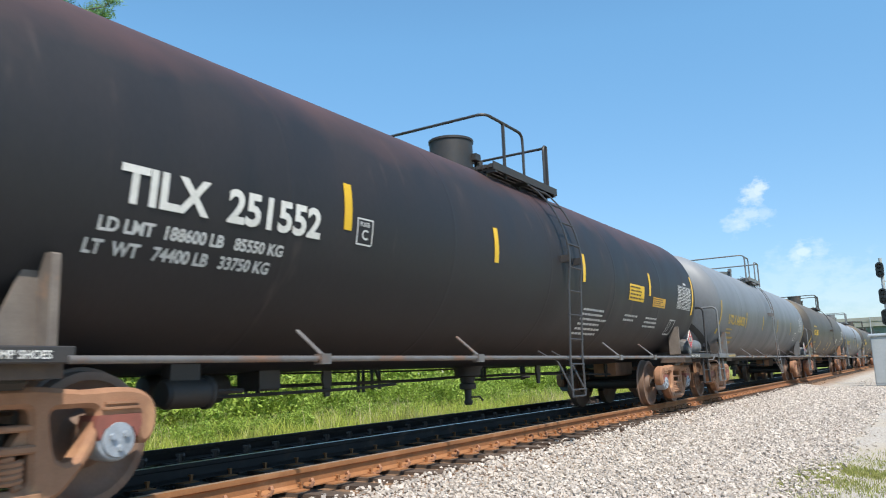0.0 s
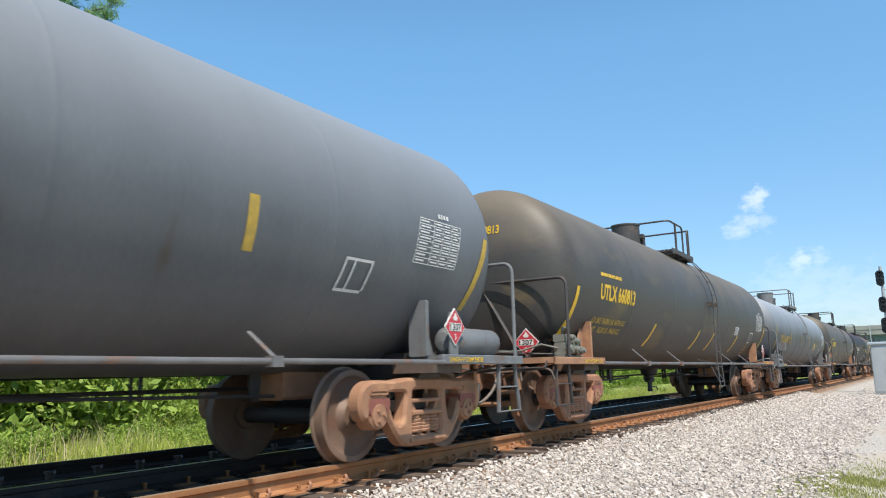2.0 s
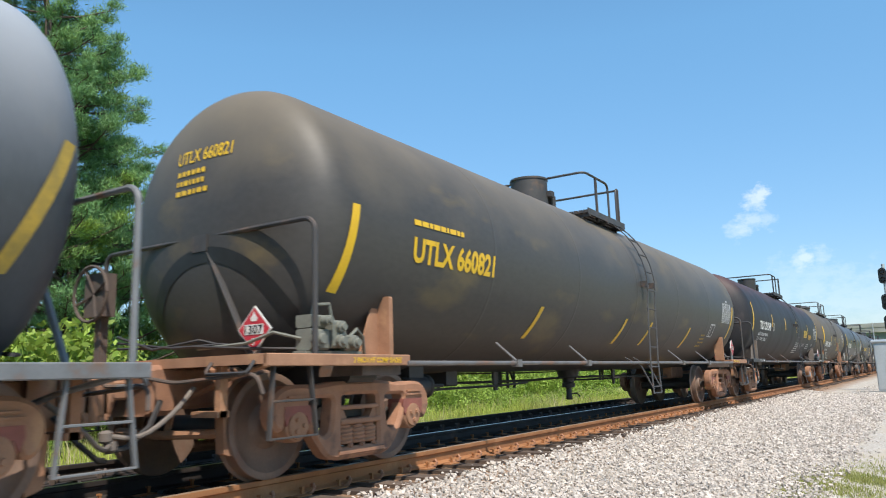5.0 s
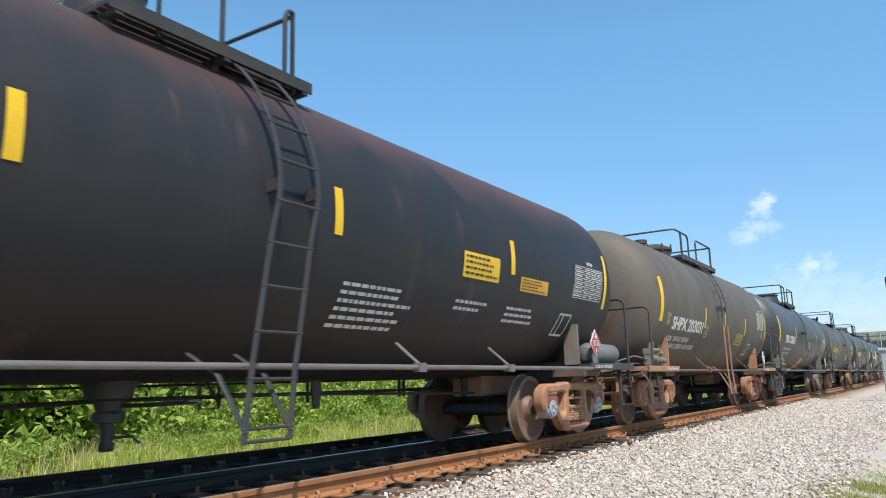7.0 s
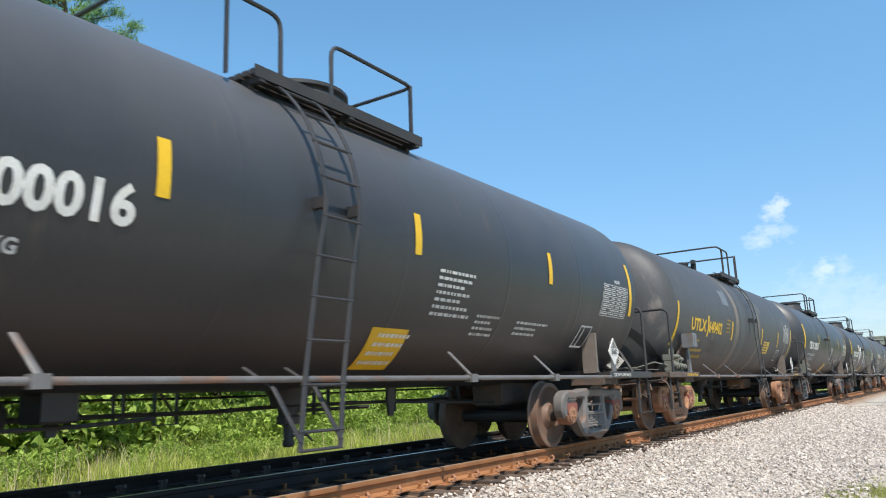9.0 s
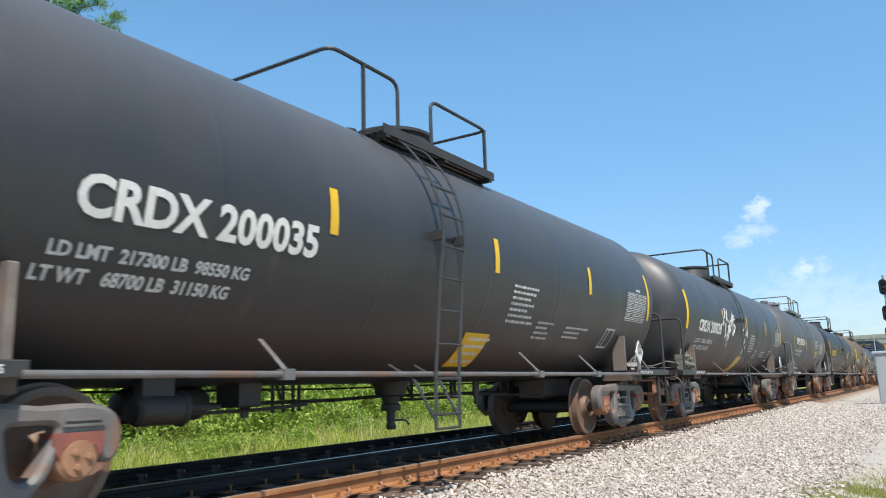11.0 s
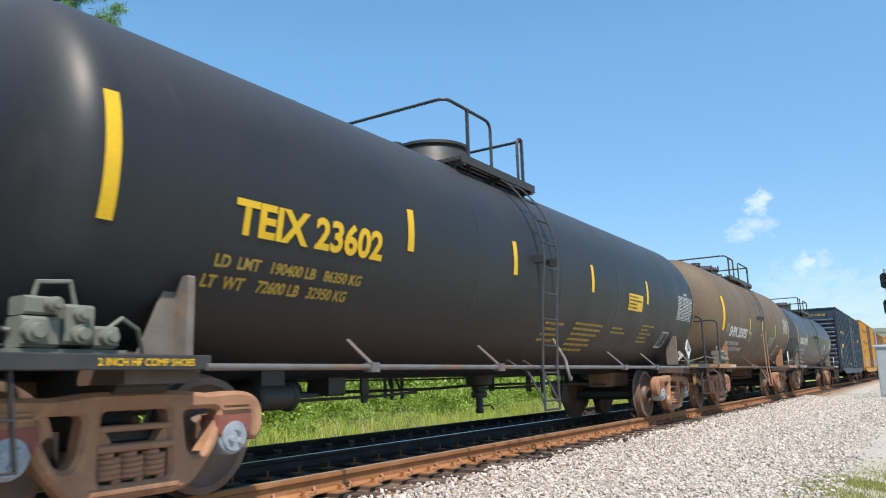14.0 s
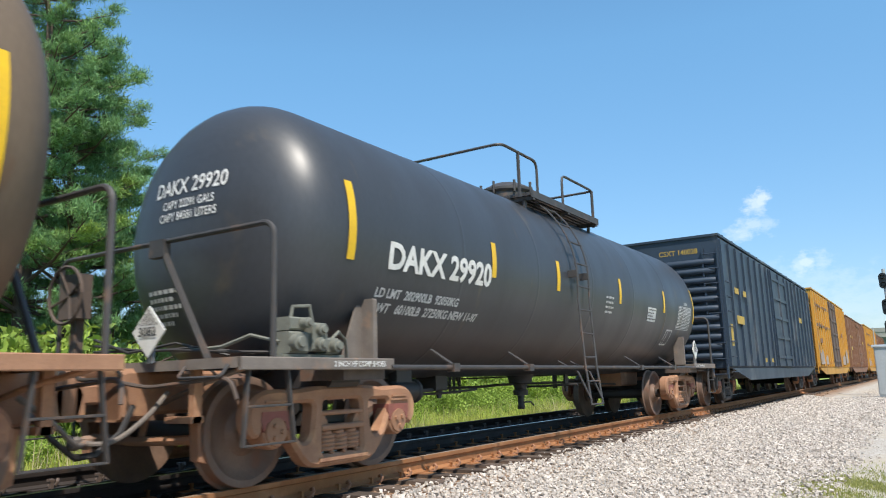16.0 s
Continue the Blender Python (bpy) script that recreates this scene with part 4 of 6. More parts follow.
        iron.tube(bend_path([(1.40, Y(0.49), 0.99), (1.40, Y(0.42), 0.90), (0.92, Y(0.42), 0.90), (0.92, Y(0.49), 0.99)], 0.05), 0.014, 6)
        part("grab_iron", iron, steelwork, car)
        gear = Shape()
        a, b = sorted((Y(0.36), Y(0.62)))
        gear.box(-0.30, 0.30, a, b, 0.58, 1.00, 0.04)
        gear.box(-0.34, 0.34, min(Y(0.36), Y(0.40)), max(Y(0.36), Y(0.40)), 0.60, 0.97, 0.02)
        part("striker", gear, M_RUST_DARK if steel == M_GREYSTEEL else steel, car)
        # brake beam ahead of the first axle, glad hands on the train line
        beam = Shape()
        beam.tube([(-0.78, Y(0.78), 0.42), (0.0, Y(0.72), 0.40), (0.78, Y(0.78), 0.42)], 0.04, 8)
        for g in (0.745, -0.745):
            beam.prism([(Y(0.74), 0.26), (Y(0.86), 0.22), (Y(0.84), 0.62), (Y(0.72), 0.60)], g - 0.05, g + 0.05)
        beam.bar([(0.05, Y(0.74), 0.40), (0.10, Y(0.80), 0.78)], 0.08, 0.025)
        part("brake_beam", beam, M_RUST, car)
        hand = Shape()
        hand.tube(bend_path([(0.55, Y(0.62), 0.80), (0.62, Y(0.40), 0.62), (0.52, Y(0.16), 0.42), (0.34, Y(-0.02), 0.46)], 0.15), 0.02, 8)
        hand.lathe([(0.40, 0.03), (0.42, 0.055), (0.48, 0.055), (0.50, 0.03)], "z", 10, (0.34, Y(-0.02), 0))
        part("glad_hand", hand, M_BRACKET, car, "worn air hose with glad hand")
        post = Shape()
        post.box(0.86, 0.92, min(Y(0.58), Y(0.66)), max(Y(0.58), Y(0.66)), 0.56, 0.98)
        post.box(0.60, 0.92, min(Y(0.56), Y(0.68)), max(Y(0.56), Y(0.68)), 0.56, 0.61)
        part("safety_hanger", post, M_RUST, car)
        # stirrup steps
        for g in (1, -1):
            st = Shape()
            ya, yb = Y(0.62), Y(1.02)
            yo, yi = (ya - 0.06, yb + 0.06) if ya < yb else (ya + 0.06, yb - 0.06)
            st.bar([(g * 1.47, ya, 0.96), (g * 1.49, yo, 0.40), (g * 1.49, yi, 0.40), (g * 1.47, yb, 0.96)], 0.05, 0.022)
            st.bar([(g * 1.48, (ya + yo) / 2, 0.68), (g * 1.48, (yb + yi) / 2, 0.68)], 0.045, 0.018)
            part("sill_step", st, steelwork, car)
            worn = M_RUST if steel == M_RUST_RED else M_GREYPAINT if M_GREYPAINT in (fit, end_paint) else M_BRACKET
            br = part("saddle_bracket", Shape().prism([(Y(1.98), 1.03), (Y(2.29), 1.03), (Y(2.29), 1.56), (Y(2.22), 1.60), (Y(2.16), 1.46)], g * 1.18, g * 1.20), worn, car)
            a, b = sorted((Y(2.28), Y(2.34)))
            part("flange", Shape().box(min(g * 1.12, g * 1.34), max(g * 1.12, g * 1.34), a, b, 1.03, 1.62, 0.012), worn, br)
            a, b = sorted((Y(1.76), Y(2.34)))
            part("bracket_base", Shape().box(min(g * 0.9, g * 1.42), max(g * 0.9, g * 1.42), a, b, 0.86, 1.0), M_RUST_DARK, br)
        bol = Shape().box(-1.2, 1.2, min(Y(1.85), Y(2.25)), max(Y(1.85), Y(2.25)), 0.80, 1.08, 0.04)
        part("body_bolster", bol, M_GREASE, car)
        add_truck(car, Y(2.05 if not end else 2.08), steel, cap)
        # hoses and pipes over the platform
        p = Shape()
        for k in range(3):
            x0 = 1.2 - 0.3 * k
            p.tube([(x0, Y(1.2), 1.10), (x0 - 0.4, Y(0.95), 1.12 + 0.05 * k), (x0 - 1.0, Y(0.9), 1.16), (-1.1, Y(1.0), 1.2 + 0.06 * k)], 0.014, 6)
        p.tube([(0.35, Y(0.45), 0.70), (0.42, Y(0.30), 0.50), (0.40, Y(0.12), 0.36), (0.30, Y(0.0), 0.34)], 0.025, 6)
        part("air_hose", p, M_GREASE, car)
        # brake wheel and its stand on the far corner
        if not end:
            bw = Shape()
            ring = [(-1.0 + math.cos(a) * 0.27, Y(0.62), 1.72 + math.sin(a) * 0.27) for a in [q * math.tau / 20 for q in range(21)]]
            bw.tube(ring, 0.017, 6)
            for q in range(4):
                a = q * math.tau / 4 + 0.4
                bw.tube([(-1.0, Y(0.66), 1.72), (-1.0 + math.cos(a) * 0.27, Y(0.62), 1.72 + math.sin(a) * 0.27)], 0.012, 5)
            bw.box(-1.16, -0.86, Y(0.66), Y(0.80), 1.50, 1.92)
            bw.box(-1.06, -0.96, Y(0.72), Y(0.80), 1.03, 1.5)
            part("brake_wheel", bw, M_RUST_DARK if fit == M_DARKPAINT else fit, car)
    # placards: one faces along the track, one faces sideways
    for spot in ("front", "side"):
        pl = Shape()
        h = 0.205
        if spot == "front":
            at = pose(placard_x, placard_y, 1.28)
        else:
            at = pose(1.49, L - 2.0, 1.34, 0, 0, 90)
        pl.add([(0, 0, h), (h, 0, 0), (0, 0, -h), (-h, 0, 0), (0, 0.012, h), (h, 0.012, 0), (0, 0.012, -h), (-h, 0.012, 0)],
               [(0, 1, 2, 3), (7, 6, 5, 4), (0, 4, 5, 1), (1, 5, 6, 2), (2, 6, 7, 3), (3, 7, 4, 0)])
        p = part("placard", pl, M_WHITE, car, "diamond hazard placard with white border", at=at)
        q = h * 0.92
        if placard == "red":
            part("red_field", Shape().add([(0, -0.004, q), (q, -0.004, 0), (0, -0.004, -q), (-q, -0.004, 0)], [(0, 1, 2, 3)]), M_RED, p)
            part("number_field", Shape().add([(-0.12, -0.008, -0.044), (0.12, -0.008, -0.044), (0.12, -0.008, 0.044), (-0.12, -0.008, 0.044)], [(0, 1, 2, 3)]), M_WHITE, p)
            words = "1307"
            v, f = letters("3", 0.06, 0.02)
            part("class_number", Shape().add([(-0.025 + a, -0.008, -0.135 + b) for a, b in v], f), M_WHITE, p)
            part("flame_sign", Shape().add([(-0.035, -0.008, 0.07), (0.035, -0.008, 0.07), (0.045, -0.008, 0.10), (0.02, -0.008, 0.125), (0.0, -0.008, 0.16), (-0.02, -0.008, 0.12), (-0.045, -0.008, 0.10)], [tuple(range(7))]), M_WHITE, p)
        else:
            words = "3082"
            for k in range(7):
                x = -0.105 + k * 0.035
                top = q - abs(x) - 0.012
                part("stripe", Shape().add([(x - 0.008, -0.005, 0.05), (x + 0.008, -0.005, 0.05), (x + 0.008, -0.005, top), (x - 0.008, -0.005, top)], [(0, 1, 2, 3)]), M_INK, p)
        v, f = fitted_letters(words, 0.22, 0.07, bold=0.02)
        part("number", Shape().add([(-0.11 + a, -0.011, -0.035 + b) for a, b in v], f), M_INK, p)
        stand = Shape()
        if spot == "front":
            stand.box(placard_x - 0.04, placard_x + 0.04, placard_y + 0.02, placard_y + 0.04, 1.03, 1.22)
        else:
            stand.box(1.455, 1.475, L - 2.08, L - 1.92, 1.04, 1.50)
        part("placard_holder", stand, M_GREYPAINT, car)
    # side sill tubes with braces to the shell
    for g in (1, -1):
        part("sill_tube", Shape().tube([(g * 1.53, 2.3, 0.965), (g * 1.53, L - 2.3, 0.965)], 0.026, 10), tube_mat, car)
        for q in braces:
            yb = L * q
            b = Shape().bar([(g * 1.27, yb - 0.02, zc - 1.12), (g * 1.52, yb + 0.02, 0.99)], 0.05, 0.02, (0, 1, 0))
            b.box(g * 1.53 - 0.045, g * 1.53 + 0.045, yb - 0.05, yb + 0.06, 0.92, 1.005)
            part("sill_brace", b, tube_mat, car)
    # ladder over the near shoulder of the shell
    half = 0.215
    off = 0.13
    path = []
    for k in range(11):
        a = radians(64 - k * 6.6)
        path.append(((R + off) * math.cos(a), zc + (R + off) * math.sin(a)))
    path += [(R + off - 0.01, zc - 0.35), (R + off + 0.04, 0.98), (R + off + 0.10, 0.43)]
    stiles = Shape()
    ladder_mat = M_RUST_LADDER if tube_mat == M_RUST_DARK else steelwork if fit != M_GREYPAINT else tube_mat

    def foot(z):
        return ladder - ladder_lean * max(0.0, zc - z) / (zc - 0.43)

    rusty_foot = Shape()
    for g in (-half, half):
        stiles.bar([(x, foot(z) + g, z) for x, z in path], 0.05, 0.018, (0, 1, 0))
        rusty_foot.bar([(x + 0.012, foot(z) + g, z) for x, z in path[-3:]], 0.085, 0.024, (0, 1, 0))
        rusty_foot.bar([(1.30, foot(1.0) + g - 0.3, 1.06), (1.56, foot(0.9) + g - 0.22, 0.90), (R + off + 0.11, foot(0.5) + g, 0.50)], 0.075, 0.022, (0, 1, 0))
        stiles.bar([(1.28, foot(1.0) + g - 0.3, 1.06), (1.54, foot(0.9) + g - 0.22, 0.90), (R + off + 0.10, foot(0.5) + g, 0.50)], 0.045, 0.018, (0, 1, 0))
        for z in (zc + 0.05,):
            stiles.box(R - 0.02, R + off, ladder + g - 0.03, ladder + g + 0.03, z - 0.05, z + 0.05)
    two_tone = ladder_mat == M_RUST_LADDER
    if two_tone:
        ladder_mat = M_RAILSTEEL
    lad = part("ladder", stiles, ladder_mat, car)
    if two_tone:
        part("ladder_foot", rusty_foot, M_RUST_LADDER, lad, "flat orange-rusted lower stiles")
    lengths = [0.0]
    for p, q in zip(path, path[1:]):
        lengths.append(lengths[-1] + math.dist(p, q))
    step = 0.345
    k = 0.12
    while k < lengths[-1]:
        i = max(j for j in range(len(lengths)) if lengths[j] <= k)
        t = (k - lengths[i]) / (lengths[i + 1] - lengths[i])
        x, z = path[i][0] + (path[i + 1][0] - path[i][0]) * t, path[i][1] + (path[i + 1][1] - path[i][1]) * t
        part("rung", Shape().tube([(x, foot(z) - half - 0.03, z), (x, foot(z) + half + 0.03, z)], 0.014, 6), ladder_mat, lad)
        k += step
    part("rung", Shape().tube([(path[-1][0], foot(0.44) - half, 0.44), (path[-1][0], foot(0.44) + half, 0.44)], 0.014, 6), ladder_mat, lad)
    # top platform, handrails and manway
    nz = nozzle if nozzle is not None else ladder - 0.85
    zp = zc + 1.27
    ya, yb = deck_span or (nz - 0.3, ladder + 0.95)
    deck = Shape()
    for y in (ya + 0.05, (ya + yb) / 2, yb - 0.12):
        deck.box(0.45, 1.04, y, y + 0.07, zp - 0.08, zp - 0.022)
        deck.box(0.86, 0.90, y, y + 0.06, zc + math.sqrt(R * R - 0.9 ** 2) - 0.05, zp - 0.05)
    deck.box(1.03, 1.045, ya, yb, zp - 0.05, zp + 0.06)
    walkway = {M_DARKPAINT.name: M_GREASE, M_RUST_DARK.name: M_RAILSTEEL}.get(fit.name, fit)
    plat = part("top_platform", deck, walkway, car)
    for k in range(6):
        x = 0.48 + k * 0.095
        part("slat", Shape().box(x, x + 0.07, ya, yb, zp - 0.02, zp + 0.03), walkway, plat)
    zt = zc + rail_height
    r1 = rail_end if rail_end is not None else ladder - 0.05
    ra, rb = rail_back or (ladder + 0.68, ladder + 0.85)
    rail = Shape()
    yl, yr = r1 - 1.15, rb
    rail.tube(bend_path([(0.98, r1, zp), (0.98, r1, zt), (0.98, yl, zt), (-0.98, yl, zt), (-0.98, yr, zt), (0.98, yr, zt), (0.98, ra, zt), (0.98, ra, zp)], 0.14), 0.022, 8)
    for x, y in ((0.98, yr - 0.05), (0.98, r1 - 0.62), (-0.98, yr), (-0.98, yl + 0.1), (-0.98, (yl + yr) / 2)):
        rail.bar([(x, y, zp - 0.1 if x > 0 else zc + 1.1), (x, y, zt)], 0.05, 0.02)
    part("top_handrail", rail, steelwork, car)
    man = Shape()
    if domed:
        man.lathe([(1.40, 0.42), (1.62, 0.42), (1.66, 0.46), (1.70, 0.46), (1.74, 0.40), (1.82, 0.24), (1.84, 0.0)], "z", 28, (0, nz, zc), closed=True)
        for k in range(8):
            a = k * math.tau / 8
            man.tube([(math.cos(a) * 0.45, nz + math.sin(a) * 0.45, zc + 1.6), (math.cos(a) * 0.45, nz + math.sin(a) * 0.45, zc + 1.8)], 0.022, 6)
        if stack:
            man.lathe([(1.40, 0.12), (1.70, 0.12), (1.72, 0.16), (1.81, 0.16), (1.82, 0.0)], "z", 14, (0, nz - stack, zc), closed=True)
        man.tube([(0.1, nz + 0.75, zc + 1.40), (0.1, nz + 0.75, zc + 1.75)], 0.09, 10)
        man.tube([(0.3, nz + 0.6, zc + 1.45), (0.3, nz + 1.0, zc + 1.62), (0.1, nz + 1.1, zc + 1.62)], 0.05, 8)
    elif low_dome:
        man.lathe([(1.25, 0.66), (1.72, 0.52), (1.74, 0.56), (1.78, 0.56), (1.80, 0.50), (1.83, 0.0)], "z", 32, (0, nz, zc), closed=True)
        man.tube([(0.0, nz - 0.9, zc + 1.4), (0.0, nz - 0.9, zc + 1.66)], 0.10, 12)
    else:
        man.lathe([(1.40, manway_r), (manway_top - 0.05, manway_r), (manway_top - 0.045, manway_r + 0.015), (manway_top - 0.01, manway_r + 0.015), (manway_top, 0.0)], "z", 28, (0, nz, zc), closed=True)
        man.box(0.30, 0.40, nz + 0.05, nz + 0.20, zc + 1.62, zc + 1.72)
        man.tube([(0.3, nz + 0.3, zc + 1.4), (0.3, nz + 0.3, zc + 1.66)], 0.07, 10)
        man.tube([(0.1, nz + 0.55, zc + 1.42), (0.1, nz + 0.55, zc + 1.62)], 0.11, 10)
    part("manway", man, walkway if fit == M_RUST_DARK else fit, car)
    # bottom outlet, brake rods, far pipes
    yo = L / 2 + 0.2
    bo = Shape()
    bo.lathe([(0.34, 0.0), (0.34, 0.05), (0.36, 0.062), (0.40, 0.062), (0.42, 0.05), (0.56, 0.055), (0.57, 0.12), (0.64, 0.125), (0.66, 0.10), (0.74, 0.12), (0.76, 0.19), (0.84, 0.20), (0.98, 0.30)], "z", 18, (0, yo, 0))
    bo.tube([(0.05, yo, 0.45), (0.10, yo + 0.16, 0.45), (0.12, yo + 0.22, 0.39)], 0.014, 6)
    bo.tube([(0.0, yo + 0.10, 0.70), (0.30, yo + 0.12, 0.70), (0.95, yo + 0.14, 0.72)], 0.02, 6)
    part("bottom_outlet", bo, M_GREASE, car)
    dice = random.Random(int(front * 10))
    # the train line, the brake rods and what carries them under the belly
    part("train_line", Shape().tube(bend_path([(-0.16, 2.7, 0.74), (-0.42, 3.3, 0.74), (-0.42, L * 0.47, 0.72), (-0.50, L * 0.53, 0.74), (-0.50, L - 3.3, 0.74), (-0.16, L - 2.7, 0.74)], 0.2), 0.024, 6), M_GREASE, car)
    part("brake_rod", Shape().tube([(0.15, 3.1, 0.66), (0.10, L * 0.36, 0.67), (0.18, L * 0.40, 0.70)], 0.019, 6), M_GREASE, car)
    part("brake_rod", Shape().tube([(-0.10, L * 0.58, 0.76), (0.12, L - 3.1, 0.66)], 0.019, 6), M_GREASE, car)
    part("retainer_pipe", Shape().tube([(-0.95, 2.6, 0.90), (-0.95, L * 0.5, 0.86), (-0.95, L - 2.6, 0.90)], 0.014, 6), M_GREASE, car)
    for q in (0.235, 0.30, 0.405, 0.425, 0.575, 0.66, 0.76):
        y = L * q + dice.uniform(-0.12, 0.12)
        wide, low = dice.choice((0.10, 0.16, 0.24)), dice.uniform(0.60, 0.68)
        hg = Shape()
        hg.bar([(-0.46, y, 1.02), (-0.46, y, low), (-0.46, y + wide, low), (-0.46, y + wide, 1.02)], 0.05, 0.016)
        if wide > 0.15:
            hg.bar([(-0.44, y + 0.02, 0.95), (-0.44, y + wide, low + 0.03)], 0.04, 0.014)
        part("pipe_hanger", hg, M_GREASE, car)
    for q, low in ((0.345, 0.60), (0.63, 0.58), (0.80, 0.62)):
        y = L * q + dice.uniform(-0.2, 0.2)
        part("brake_lever", Shape().prism([(y, 1.0), (y + 0.10, 1.0), (y + 0.13, 0.80), (y + 0.09, low), (y + 0.02, low), (y - 0.02, 0.78)], 0.05, 0.085), M_GREASE, car)
    cyl = Shape().lathe([(0, 0.05), (0.01, 0.10), (0.04, 0.125), (0.42, 0.125), (0.44, 0.145), (0.47, 0.145), (0.49, 0.06)], "y", 16, (0.42, 3.75, 0.72))
    cyl.tube([(0.42, 4.2, 0.72), (0.42, 4.62, 0.72)], 0.025, 6)
    cyl.box(0.36, 0.48, 3.80, 4.10, 0.78, 1.02)
    part("brake_cylinder", cyl, M_GREASE, car)
    box = Shape().lathe([(0, 0.04), (0.02, 0.11), (0.10, 0.155), (0.86, 0.155), (0.94, 0.11), (0.96, 0.04)], "y", 18, (-0.20, 4.0, 0.755))
    for y in (4.15, 4.75):
        box.box(-0.24, -0.16, y, y + 0.06, 0.85, 1.04)
    box.box(-0.10, 0.22, 5.02, 5.30, 0.70, 0.98, 0.02)
    part("auxiliary_reservoir", box, M_GREASE, car)
    if reservoir:
        r_ = Shape().lathe([(0, 0.02), (0.02, 0.10), (0.10, 0.16), (1.05, 0.16), (1.13, 0.10), (1.15, 0.02)], "y", 20, (1.28, L - 1.95, 1.20))
        r_.box(1.2, 1.36, L - 1.7, L - 1.6, 1.03, 1.08)
        r_.box(1.2, 1.36, L - 1.1, L - 1.0, 1.03, 1.08)
        part("air_reservoir", r_, M_GREYPAINT, car)
    else:
        va = Shape()
        va.box(1.26, 1.40, 1.05, 1.78, 1.035, 1.075)
        va.box(1.24, 1.42, 1.10, 1.32, 1.08, 1.26, 0.02)
        va.box(1.27, 1.44, 1.34, 1.52, 1.10, 1.34, 0.02)
        va.box(1.22, 1.40, 1.12, 1.30, 1.27, 1.38, 0.015)
        va.box(1.28, 1.42, 1.54, 1.70, 1.08, 1.22, 0.02)
        for y, z, r in ((1.16, 1.17, 0.07), (1.26, 1.33, 0.045), (1.43, 1.16, 0.06), (1.43, 1.28, 0.05), (1.62, 1.15, 0.055)):
            va.lathe([(0, r), (0.07, r), (0.075, r * 0.7), (0.10, r * 0.6)], "x", 10, (1.41, y, z))
        va.tube([(1.33, 1.20, 1.38), (1.33, 1.22, 1.47), (1.33, 1.42, 1.49), (1.33, 1.46, 1.34)], 0.016, 6)
        va.tube([(1.35, 1.66, 1.20), (1.36, 1.76, 1.28), (1.30, 1.92, 1.22), (1.25, 2.0, 1.06)], 0.016, 6)
        va.tube([(1.30, 1.10, 1.18), (1.1, 0.98, 1.24), (0.8, 0.95, 1.16), (0.2, 0.93, 1.14)], 0.016, 6)
        part("brake_valve", va, M_OLIVEVALVE if fit != M_GREYPAINT else M_GREYPAINT, car)
    if box_post:
        q = Shape()
        for y, in ((2.1,),):
            q.box(1.36, 1.58, y - 0.14, y + 0.14, 1.52, 1.80, 0.02)
            q.box(1.50, 1.585, y - 0.05, y + 0.06, 1.60, 1.72)
            q.prism([(y - 0.05, 1.04), (y + 0.12, 1.04), (y + 0.04, 1.52), (y - 0.04, 1.52)], 1.40, 1.44)
        part("routing_box", q, M_GREYPAINT, car)
    # a laden car sits lower on its springs
    if drop:
        for ob in car.children:
            if ob.name.split(".")[0] not in ("truck", "wheelset"):
                ob.location.z -= drop
    return car


SPEED = 13.982
TRAIN = []



def tilx(front, mark, weights, head_mark, span=(2.70, 4.55), drop=0.0):
    return tank_car(front, 18.25, M_BLACK_RED, mark, span, (1.58, 4.85, 7.65, 10.45, 13.72, 17.0), 9.9, cap=M_CAP, lines=weights,
                    head=((head_mark, 2.98, 0.13, 0.75), ("CAPY 25480 US GAL", 2.84, 0.07, 0.62), ("CAPY 21221 IMP GAL", 2.72, 0.07, 0.62), ("CAPY 96 377  L", 2.60, 0.07, 0.5)),
                    label="black tank car with rust-tinged crown, white lettering and yellow stripes", reservoir=True, ladder_lean=0.42, panel=1.05, rail_y=0.97, ends=(1.05, 0.64), end_lean=0.16, sub_z=(1.80, 1.655), drop=drop, table=(15.75, 2.48), square=(15.38, 1.75), deck_span=(8.5, 10.6), nozzle=9.1, rail_end=9.57, rail_back=(10.3, 10.45),
                    extra=(("plate", 5.05, 2.26), ("bars", 10.72, 1.71, 1.25, 6, 0.072, M_DULLWHITE), ("bars", 12.62, 1.70, 0.85, 2, 0.075, M_DULLWHITE),
                           ("bars", 13.80, 1.70, 1.0, 3, 0.075, M_DULLWHITE), ("panel", 12.63, 2.27, 0.82, 0.29, M_YELLOW, "yellow emergency notice panel"),
                           ("panel", 14.02, 2.12, 0.80, 0.18, M_AMBER, "orange notice panel")))


def utlx(front, length, paint, mark, span, stripes, ladder, label, **kw):
    kw.setdefault("ink", M_OLDYEL)
    kw.setdefault("placard", "red")
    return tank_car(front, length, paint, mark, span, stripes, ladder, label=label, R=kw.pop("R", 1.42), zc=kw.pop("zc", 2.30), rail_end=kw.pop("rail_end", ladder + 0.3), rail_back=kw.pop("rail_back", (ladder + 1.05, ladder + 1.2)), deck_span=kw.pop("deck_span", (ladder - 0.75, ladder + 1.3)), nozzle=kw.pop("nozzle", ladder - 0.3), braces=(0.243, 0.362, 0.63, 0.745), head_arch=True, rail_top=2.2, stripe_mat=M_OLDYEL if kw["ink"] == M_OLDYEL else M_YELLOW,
                    stripe_z=kw.pop("stripe_z", (2.26, 1.82)), end_stripe=kw.pop("end_stripe", (2.42, 1.57)), end_lean=0.33, mark_z=kw.pop("mark_z", 1.86), sub_z=(1.62, 1.48), **kw)


